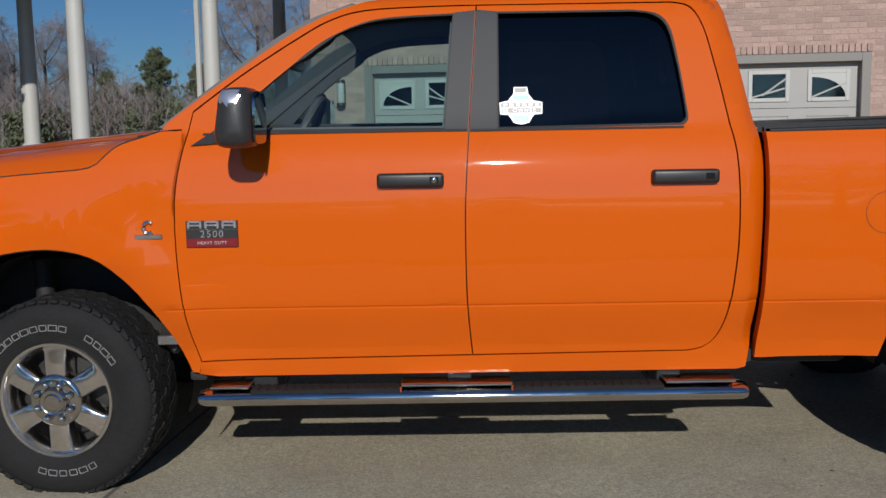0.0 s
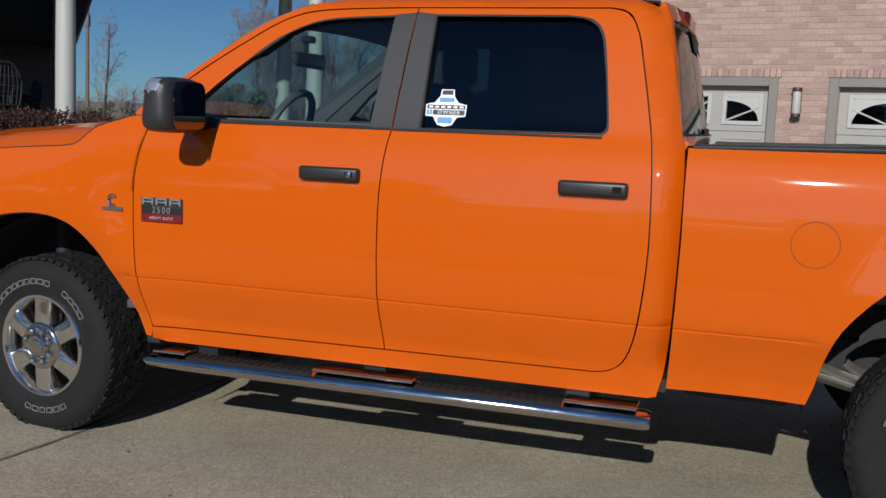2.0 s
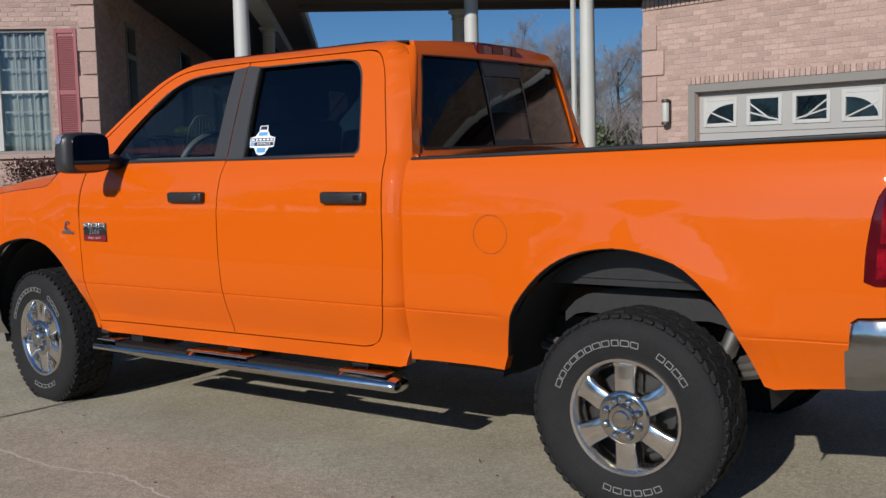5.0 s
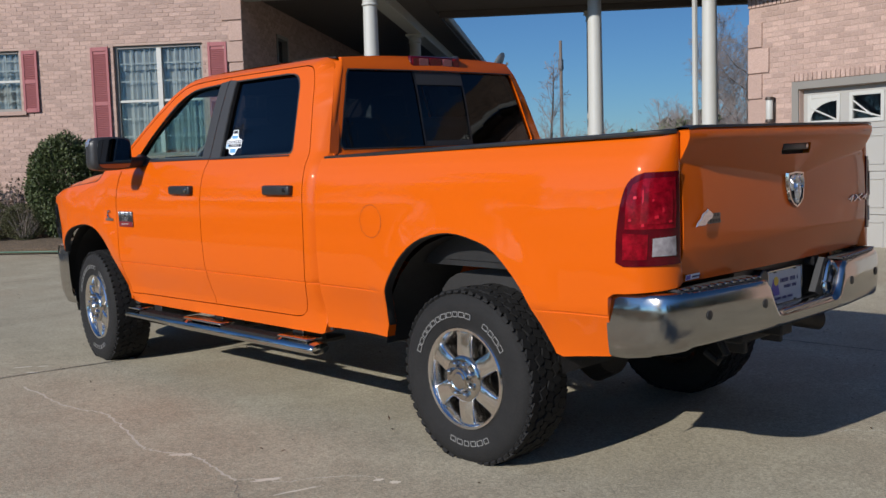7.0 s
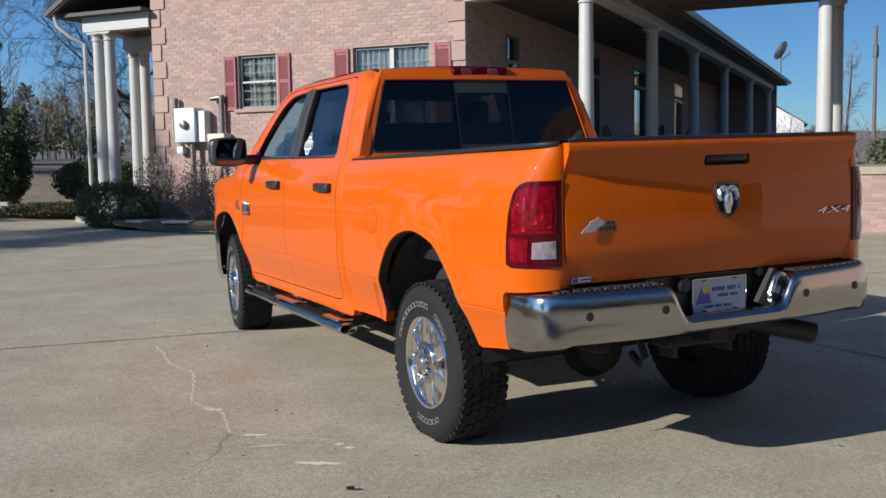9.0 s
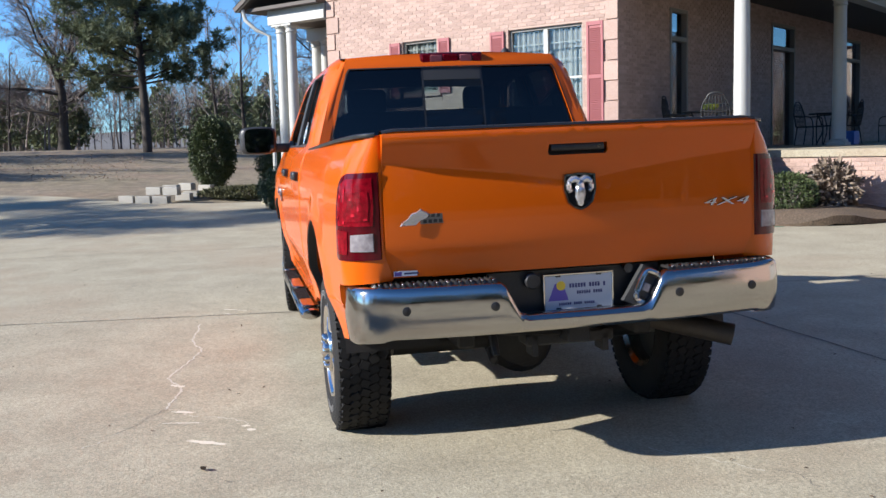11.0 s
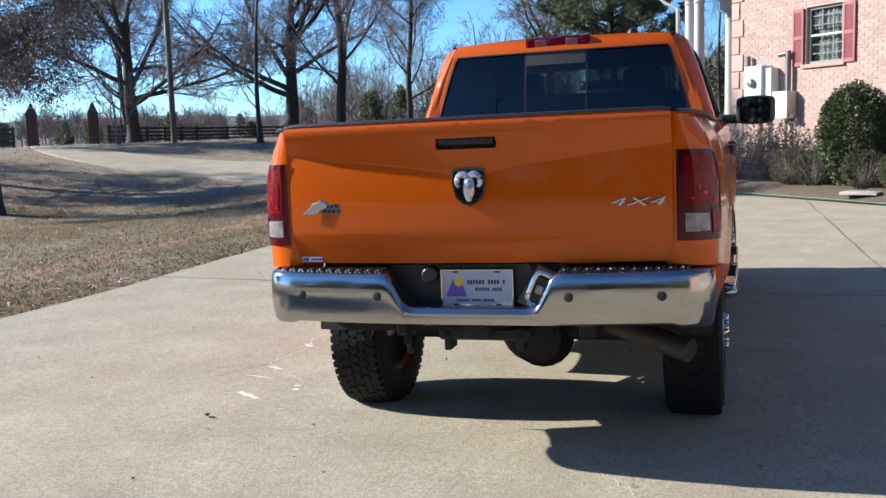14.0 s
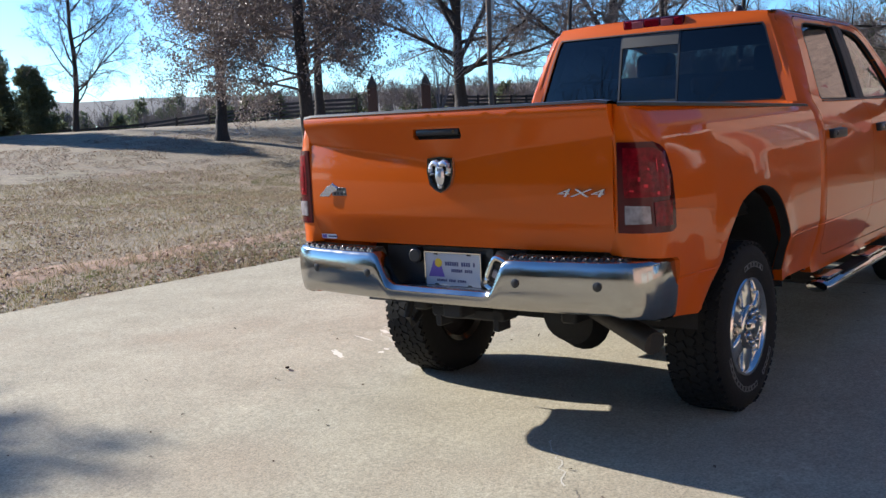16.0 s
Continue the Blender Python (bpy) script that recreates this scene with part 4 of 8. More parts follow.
# wheel housings and underbody
for cx, x0, x1 in ((0.0, -0.5, 0.52), (3.79, 3.2, 4.4)):
    for s in (-1, 1):
        bm = bmesh.new()
        pts = [(cx + 0.56 * math.cos(a), 0.50 + 0.56 * math.sin(a)) for a in [math.pi * i / 14 for i in range(15)]]
        grid(bm, pts, [s * 0.935, s * 0.50], lambda p, y: (p[0], y, p[1]))
        part("wheel_housing", bm, M_UNDER, TRUCK)
bm = bmesh.new()
for s in (-1, 1):
    box(bm, -0.8, 4.56, s * 0.42 - 0.04, s * 0.42 + 0.04, 0.52, 0.70, 0.01, 1)
box(bm, 0.55, 2.75, -0.90, 0.90, 0.51, 0.56)
box(bm, -0.8, 0.5, -0.45, 0.45, 0.45, 0.9)
box(bm, 2.8, 3.2, -0.75, -0.3, 0.46, 0.75, 0.03, 2)
part("chassis", bm, M_UNDER, TRUCK)
for x in (0.0, 3.79):
    bm = bmesh.new()
    tube(bm, [(x, -0.8, 0.40), (x, 0.8, 0.40)], 0.05, 14)
    lathe(bm, [(0.02, -0.14), (0.12, -0.10), (0.17, 0.0), (0.12, 0.10), (0.02, 0.13)], 20, Matrix.Translation((x, 0.06 if x > 1 else 0.25, 0.37)) @ Matrix.Rotation(radians(90), 4, "Y"))
    part("axle", bm, M_UNDER, TRUCK)
bm = bmesh.new()
tube(bm, [(3.2, 0.55, 0.55), (4.15, 0.40, 0.60), (4.42, 0.48, 0.575), (4.60, 0.85, 0.485)], [0.04, 0.045, 0.050, 0.052], 20)
part("exhaust_pipe", bm, M_PIPE, TRUCK, "dull steel exhaust tip")
bm = bmesh.new()
box(bm, 4.60, 4.86, -0.05, 0.05, 0.570, 0.645, 0.008, 1)
box(bm, 4.60, 4.68, -0.50, 0.50, 0.61, 0.68, 0.01, 1)
part("tow_hitch", bm, M_UNDER, TRUCK, "black square tow hitch receiver")

# cabin
bm = bmesh.new()
box(bm, 0.45, 2.72, -0.86, 0.86, 0.60, 0.66)
box(bm, 0.44, 0.95, -0.82, 0.82, 1.0, 1.455, 0.06, 3)
part("dashboard", bm, M_DASH, TRUCK)
def seat(x, y, w):
    bm = bmesh.new()
    box(bm, x - 0.30, x + 0.25, y - w / 2, y + w / 2, 0.85, 1.08, 0.06, 3)
    box(bm, -0.07, 0.07, y - w / 2, y + w / 2, 0.0, 0.66, 0.06, 3, Matrix.Translation((x + 0.26, 0, 1.0)) @ Matrix.Rotation(radians(14), 4, "Y"))
    st = part("seat", bm, M_SEAT, TRUCK, "charcoal cloth seat")
    n = 1 if w < 0.8 else 2
    for i in range(n):
        yy = y if n == 1 else y + (i - 0.5) * 0.72
        bm = bmesh.new()
        box(bm, x + 0.40, x + 0.50, yy - 0.14, yy + 0.14, 1.64 if n == 1 else 1.50, 1.83 if n == 1 else 1.63, 0.045, 3)
        part("headrest", bm, M_SEAT, st)
for y in (-0.42, 0.42):
    seat(1.30, y, 0.56)
seat(2.22, 0.0, 1.45)
bm = bmesh.new()
R = 0.19
tube(bm, [(0.925 + R * math.sin(a) * 0.42, -0.42 + R * math.cos(a), 1.42 + R * math.sin(a) * 0.9) for a in [2 * math.pi * i / 28 for i in range(29)]], 0.018, 8, False)
box(bm, 0.87, 0.93, -0.50, -0.34, 1.37, 1.46, 0.02, 2)
box(bm, 0.89, 0.92, -0.60, -0.24, 1.375, 1.405, 0.008, 1)
part("steering_wheel", bm, M_DASH, TRUCK)
bm = bmesh.new()
box(bm, 0.815, 0.850, -0.165, 0.165, 1.725, 1.80, 0.025, 3)
box(bm, 0.80, 0.815, -0.015, 0.015, 1.77, 1.86, 0.004, 1)
box(bm, 0.79, 0.85, -0.03, 0.03, 1.85, 1.885, 0.008, 1)
part("rear_view_mirror", bm, M_BLACK, TRUCK)


# ---- setting: drive, beds ----
def on_land(outline, lift, d=1.5):
    """A sheet that follows the land inside an outline."""
    us = [p[0] for p in outline]
    vs = [p[1] for p in outline]
    return panel(outline, [], lambda u, v: (u, v, rise(u, v) + lift), steps(min(us), max(us), d)[1:-1], steps(min(vs), max(vs), d)[1:-1], lambda co: (0, 0, -0.12))


near_edge = spline([(14.0, -0.9), (8.0, -0.55), (2.5, -0.28), (-0.5, 0.0), (-3.0, 0.05), (-6.7, 0.10), (-9.2, -0.08), (-11.5, -0.45), (-14.6, -1.75), (-18.2, -4.4), (-20.6, -8.6), (-22.2, -13.0), (-25.0, -17.6), (-30.5, -22.5), (-41.5, -31)], 3)
far_edge = spline([(-44, -27.5), (-33.0, -20.6), (-26.6, -16.0), (-24.3, -10.8), (-23.6, -6.0), (-22.0, -2.4), (-20.4, 0.2), (-18.4, 1.8), (-17.0, 3.9), (-16.6, 5.9)], 3)


def front(u, v):
    """A place on the ground, along the house front and out from it."""
    return (-8.78 + 0.809 * u - 0.588 * v, 10.73 + 0.588 * u + 0.809 * v)


bed_edge = spline([front(u, v) for u, v in ((-8.9, -0.2), (-8.3, -0.9), (-6.5, -1.45), (-4.5, -1.6), (-3.0, -1.65), (-1.5, -1.75), (0.5, -1.85), (2.5, -1.85), (3.8, -1.7), (4.6, -0.9), (4.85, 0.3))], 3)
house_edge = bed_edge + [(-8.4, 16.2), (-9.5, 21), (-5, 40), (16, 40), (16, -1)]
bm = on_land(near_edge + far_edge + house_edge, 0.02)
drive = solid("road", bm, M_CONCRETE, pose(0, 0, 0), "pale worn concrete drive with cracks and stains", "driveway", kind="structure", smooth=60)
# expansion joints, as thin dark strips of sealant set 4 mm proud
def strip(name, pts, w, mat, lift=0.024):
    bm = bmesh.new()
    left, right = [], []
    for i, p in enumerate(pts):
        a = Vector(pts[max(0, i - 1)])
        b = Vector(pts[min(len(pts) - 1, i + 1)])
        d = (b - a).normalized()
        n = Vector((-d.y, d.x)) * w * (0.6 + 0.8 * random.random()) / 2
        for side, lst in ((1, left), (-1, right)):
            q = Vector(p) + n * side
            lst.append(bm.verts.new((q.x, q.y, rise(q.x, q.y) + lift)))
    for i in range(len(pts) - 1):
        bm.faces.new((left[i], left[i + 1], right[i + 1], right[i]))
    ob = new(name, mesh_from(bm, mat, 0, name))
    ob.parent = drive
    return ob


M_JOINT = material("joint_sealant", (0.13, 0.115, 0.095), 0.95, second=(0.08, 0.07, 0.06), scale=5)
M_CRACK = material("crack_dirt", (0.20, 0.18, 0.145), 0.95, second=(0.12, 0.105, 0.085), scale=9)
M_SCUFF = material("pale_scuff", (0.60, 0.55, 0.45), 0.9, second=(0.48, 0.44, 0.36), scale=30)


def wobble(a, b, n, amp):
    a, b = Vector(a), Vector(b)
    d = (b - a).normalized()
    nrm = Vector((-d.y, d.x))
    return [tuple(a + (b - a) * i / n + nrm * amp * (random.random() - 0.5)) for i in range(n + 1)]


strip("joint", wobble((-1.78, -0.1), (-0.75, 6.2), 30, 0.015), 0.016, M_JOINT)
strip("joint", wobble((-0.75, 6.2), (0.3, 13.4), 30, 0.015), 0.016, M_JOINT)
strip("joint", wobble((-7.5, 0.2), (-6.2, 11.6), 40, 0.015), 0.016, M_JOINT)
strip("joint", wobble((5.6, -0.3), (6.6, 12.0), 40, 0.015), 0.014, M_JOINT)
strip("joint", wobble((-13, 7.6), (14, 6.6), 60, 0.02), 0.014, M_JOINT)
M_HEALED = material("pale_healed_crack", (0.50, 0.46, 0.38), 0.95, second=(0.40, 0.365, 0.295), scale=14, amount=0.9)
MAIN_CRACK = [(-0.85, 3.11), (-0.43, 3.07), (-0.14, 3.03), (0.11, 3.06), (0.27, 3.08), (0.66, 2.98), (0.98, 2.88), (1.12, 2.86), (1.38, 2.93), (1.56, 2.90), (1.86, 2.84)]


def crack(pts, w, mat, n=7, shake=0.014, lift=0.0212):
    strip("crack", [tuple(Vector(p) + Vector((random.uniform(-shake, shake), random.uniform(-shake, shake)))) for p in spline(pts, n)], w, mat, lift)


crack(MAIN_CRACK, 0.013, M_HEALED, 9, 0.010)
crack([(1.86, 2.84), (1.94, 2.94), (2.03, 2.95), (2.12, 3.08), (2.26, 3.24), (2.35, 3.24)], 0.007, M_HEALED)
crack([(1.86, 2.84), (2.00, 2.74), (2.09, 2.72), (2.15, 2.67), (2.27, 2.58)], 0.004, M_CRACK)
crack([(2.36, 2.56), (2.47, 2.44)], 0.007, M_HEALED)
crack([(3.45, 4.95), (3.67, 5.11), (3.90, 5.25)], 0.008, M_HEALED)
crack([(3.92, 5.30), (4.01, 5.35), (4.15, 5.33)], 0.005, M_CRACK)
crack([(-4.5, 2.2), (-3.9, 2.5), (-3.3, 2.45)], 0.004, M_CRACK)


def scuff(x, y, l, a, w):
    """A spalled patch with a ragged rim."""
    bm = bmesh.new()
    m = Matrix.Rotation(radians(a), 3, "Z")
    ring = []
    for i in range(18):
        t = 2 * math.pi * i / 18
        k = random.uniform(0.55, 1.1)
        q = m @ Vector((l / 2 * k * math.cos(t), w / 2 * k * math.sin(t), 0))
        ring.append(bm.verts.new((x + q.x, y + q.y, rise(x + q.x, y + q.y) + 0.0216)))
    bm.faces.new(ring)
    ob = new("scuff", mesh_from(bm, M_SCUFF, 0, "scuff"))
    ob.parent = drive


for x, y, l, a, w in ((1.31, 2.90, 0.12, 40, 0.035), (1.96, 2.94, 0.16, 60, 0.04), (2.18, 2.93, 0.30, 72, 0.02), (2.35, 3.24, 0.06, 70, 0.035), (2.43, 3.26, 0.07, 55, 0.045), (2.58, 3.03, 0.24, 55, 0.06), (-1.50, 3.40, 0.16, 60, 0.035), (-1.41, 3.49, 0.10, 70, 0.03), (-1.26, 3.36, 0.12, 50, 0.03), (1.34, 2.94, 0.06, 0, 0.03), (-9.0, 9.0, 0.2, 30, 0.06)):
    scuff(x, y, l, a, w)


def curled_leaf(m):
    """A dry lobed leaf with its margins rolled up."""
    bm = bmesh.new()
    rows = []
    for i in range(9):
        t = i / 8
        w = 0.030 * math.sin(math.pi * min(1, t * 0.94 + 0.04)) * (1.0 if i % 2 else 0.62)
        rows.append([bm.verts.new((0.060 * (t - 0.5), k * w * 0.75, 0.003 + 0.020 * abs(k) ** 1.5 + 0.012 * t * t)) for k in (-1, -0.5, 0, 0.5, 1)])
    for a, b in zip(rows, rows[1:]):
        for q in range(4):
            bm.faces.new((a[q], a[q + 1], b[q + 1], b[q]))
    bmesh.ops.solidify(bm, geom=list(bm.faces), thickness=0.0015)
    solid("dead_leaf", bm, M_DEADLEAF, m, "curled brown dead leaf on the concrete", "leaf", "fallen leaves on the drive")


M_DEADLEAF = material("dead_leaf_brown", (0.055, 0.036, 0.024), 0.9, second=(0.09, 0.06, 0.04), scale=40)
for x, y, a in ((3.01, 3.00, 30), (4.30, 7.20, 60)):
    curled_leaf(pose(x, y, rise(x, y) + 0.020, 0, 0, a) @ Matrix.Scale(0.7, 4))

M_SOIL = material("planting_bed_mulch", (0.11, 0.075, 0.05), 0.95, second=(0.06, 0.05, 0.03), scale=1.5, fine=0.5, fine_scale=40, bump=0.9, bump_scale=30)


def bed_z(x, y):
    """Height of the mulch: it rises from the drive's edge to the wall."""
    u, v = 0.809 * (x + 8.78) + 0.588 * (y - 10.73), -0.588 * (x + 8.78) + 0.809 * (y - 10.73)
    k = min(1.0, max(0.0, (v + 1.85) / 0.5)) * min(1.0, max(0.0, (u + 10) / 1.5)) * min(1.0, max(0.0, (4.9 - u) / 0.8))
    return rise(x, y) + 0.03 + 0.19 * k + 0.03 * noise.noise((x * 2, y * 2, 0))


bm = panel([(-20, 4.6), (-16.7, 5.9)] + bed_edge + [(-8.4, 16.2), (-11, 18), (-14, 12)], [], lambda u, v: (u, v, bed_z(u, v)), steps(-20, -5, 0.3), steps(4, 18, 0.3), lambda co: (0, 0, -0.12))
solid("planting_bed", bm, M_SOIL, pose(0, 0, 0), "dark mulch bed along the house front", "ground", kind="structure")


# ---- brickwork ----
BR_L, BR_H, JOINT = 0.197, 0.061, 0.010
brick_bm = bmesh.new()
box(brick_bm, 0, BR_L, -0.0015, 0.02, 0, BR_H, 0.002, 1)
BRICK_MESH = mesh_from(brick_bm, M_BRICK, 0, "brick")


def brick_face(wall, length, z0, z1, openings, near=None, limit=290):
    """Running-bond bricks on the face v = 0 of a wall; openings: (u0, u1, z0, z1). near(u, z): which stretch has bricks of its own."""
    verts, faces = [], []
    singles = 0
    row, z = 0, z0
    while z + BR_H < z1:
        u = -(BR_L + JOINT) / 2 if row % 2 else 0.0
        while u < length:
            a, b = max(u, 0.0), min(u + BR_L, length)
            for o in openings:
                if z + BR_H > o[2] and z < o[3] and b > o[0] and a < o[1]:
                    if a < o[0] and b - o[0] < BR_L * 0.8:
                        b = o[0]
                    elif b > o[1] and o[1] - a < BR_L * 0.8:
                        a = o[1]
                    else:
                        b = a
            if b - a > 0.03:
                if near and singles < limit and b - a > BR_L - 1e-4 and near(a, z):
                    ob = new("brick", BRICK_MESH)
                    ob.parent = wall
                    ob.matrix_basis = pose(a, random.uniform(-0.0015, 0.0015), z)
                    singles += 1
                else:
                    y = -0.0015 + random.uniform(-0.001, 0.001)
                    n = len(verts)
                    e = 0.003
                    verts += [(a, 0.01, z), (b, 0.01, z), (b, 0.01, z + BR_H), (a, 0.01, z + BR_H), (a + e, y, z + e), (b - e, y, z + e), (b - e, y, z + BR_H - e), (a + e, y, z + BR_H - e)]
                    faces += [(n + 4, n + 5, n + 6, n + 7), (n, n + 1, n + 5, n + 4), (n + 1, n + 2, n + 6, n + 5), (n + 2, n + 3, n + 7, n + 6), (n + 3, n, n + 4, n + 7)]
            u += BR_L + JOINT
        z += BR_H + JOINT
        row += 1
    me = bpy.data.meshes.new("brick_field")
    me.from_pydata(verts, [], faces)
    me.materials.append(M_BRICKR)
    ob = new("brick_field", me)
    ob.parent = wall
    tagged(ob, kind="stuff")


def wall_slab(name, m, length, z0, z1, openings, thick=0.22, label="", bricks=True, near=None):
    bm = panel([(0, z0), (length, z0), (length, z1), (0, z1)], [[(o[0], o[2]), (o[1], o[2]), (o[1], o[3]), (o[0], o[3])] for o in openings], lambda u, v: (u, 0.004, v), [], [], lambda co: (0, thick, 0))
    wall = solid(name, bm, M_MORTAR, m, label, "wall", kind="structure", smooth=0)
    if bricks:
        brick_face(wall, length, z0, z1, openings, near)
    return wall


HOUSE = pose(-8.78, 10.73, 0, 0, 0, 36)
GARAGE = pose(-0.27, 13.60, 0, 0, 0, -15)


def H(u, v, z, a=0):
    return HOUSE @ pose(u, v, z, 0, 0, a)


def G(u, v, z, a=0):
    return GARAGE @ pose(u, v, z, 0, 0, a)


W1 = (-5.03, -4.12, 2.51, 3.58)
W2 = (-2.36, -0.74, 1.65, 3.58)
facade = wall_slab("wall_house_front", H(-7.2, 0, 0), 7.2, 0.0, 5.2, [(W1[0] + 7.2, W1[1] + 7.2, W1[2], W1[3]), (W2[0] + 7.2, W2[1] + 7.2, W2[2], W2[3])], label="pink brick front wall of the house", near=lambda u, z: 3.2 < z < 4.3 and 5.0 < u < 7.1)
DOORS = [(2.05, 2.85, 1.2, 3.95), (7.5, 9.1, 1.2, 4.1), (12.9, 14.7, 1.2, 4.1), (19.0, 20.6, 1.2, 4.1)]
wall_slab("wall_house_side", H(0, 0.0, 0, 90), 29.0, 0.0, 5.2, DOORS, label="pink brick porch wall in shade")
wall_slab("wall_house_west", H(-7.2, 29.0, 0, -90), 29.0, 0.0, 5.2, [], label="pink brick west wall of the house")
wall_slab("wall_house_back", H(0, 29.0, 0, 180), 7.2, 0.0, 5.2, [], label="brick back wall of the house", bricks=False)
wall_slab("wall_porch_end", H(0.02, 28.8, 0, 0), 2.5, 1.2, 4.42, [], label="brick wall that closes the porch")
GD = [(0.11, 2.67), (3.48, 6.34)]
garage_wall = wall_slab("wall_garage_front", G(-0.75, 0, 0), 11.5, 0.0, 3.75, [(a + 0.75, b + 0.75, 0.0, 2.22) for a, b in GD], label="pink brick garage wall", near=lambda u, z: 1.2 < z < 2.4 and (u < 0.7 or 3.5 < u < 4.15))
wall_slab("wall_garage_west", G(-0.75, 9.0, 0, -90), 9.0, 0.0, 3.75, [], label="pink brick side wall of the garage")
wall_slab("wall_garage_east", G(10.75, 0.0, 0, 90), 9.0, 0.0, 3.75, [], label="brick east wall of the garage", bricks=False)
wall_slab("wall_garage_back", G(10.75, 9.0, 0, 180), 11.5, 0.0, 3.75, [], label="brick back wall of the garage", bricks=False)


def piece(name, parent_m, boxes, mat, label, category, kind="structure", bevel=0.004, group=""):
    bm = bmesh.new()
    for b in boxes:
        box(bm, *b, bevel, 1)
    return solid(name, bm, mat, parent_m, label, category, group, kind)


# soldier courses and corner quoins
def soldier(m, u0, u1, z, n_h=0.20):
    bm = bmesh.new()
    u = u0
    while u < u1 - 0.03:
        box(bm, u, u + 0.061, -0.022, 0.02, z, z + n_h, 0.003, 1)
        u += 0.071
    return solid("trim", bm, M_BRICKR, m, "upright course of pink bricks", "brick trim", kind="structure")


soldier(G(0, 0, 0), -0.75, 10.7, 3.42, 0.13)
soldier(G(0, 0, 0), -0.02, 2.79, 2.335, 0.10)
soldier(G(0, 0, 0), 3.35, 6.47, 2.335, 0.10)
def quoins(m, side, z1):
    bm = bmesh.new()
    z, i = 0.36, 0
    while z + 0.34 < z1:
        w = 0.36 if i % 2 == 0 else 0.24
        a, b = (0, w) if side > 0 else (-w, 0)
        box(bm, a, b, -0.028, 0.02, z, z + 0.335, 0.006, 1)
        z += 0.355 if i % 2 else 0.36
        i += 1
    solid("trim", bm, M_BRICKQ, m, "raised brick corner blocks", "quoin", kind="structure")


M_BRICKQ = material("pink_brick_quoin", (0.375, 0.264, 0.220), 0.88, second=(0.315, 0.212, 0.170), scale=6, fine=0.25, fine_scale=30, bump=0.5, bump_scale=16, random_tint=0.10, island=True, stretch=(1, 1, 6))
quoins(H(0, 0, 0), -1, 5.1)
quoins(H(-7.2, 0, 0), 1, 5.1)
quoins(G(-0.75, 0, 0), 1, 3.4)


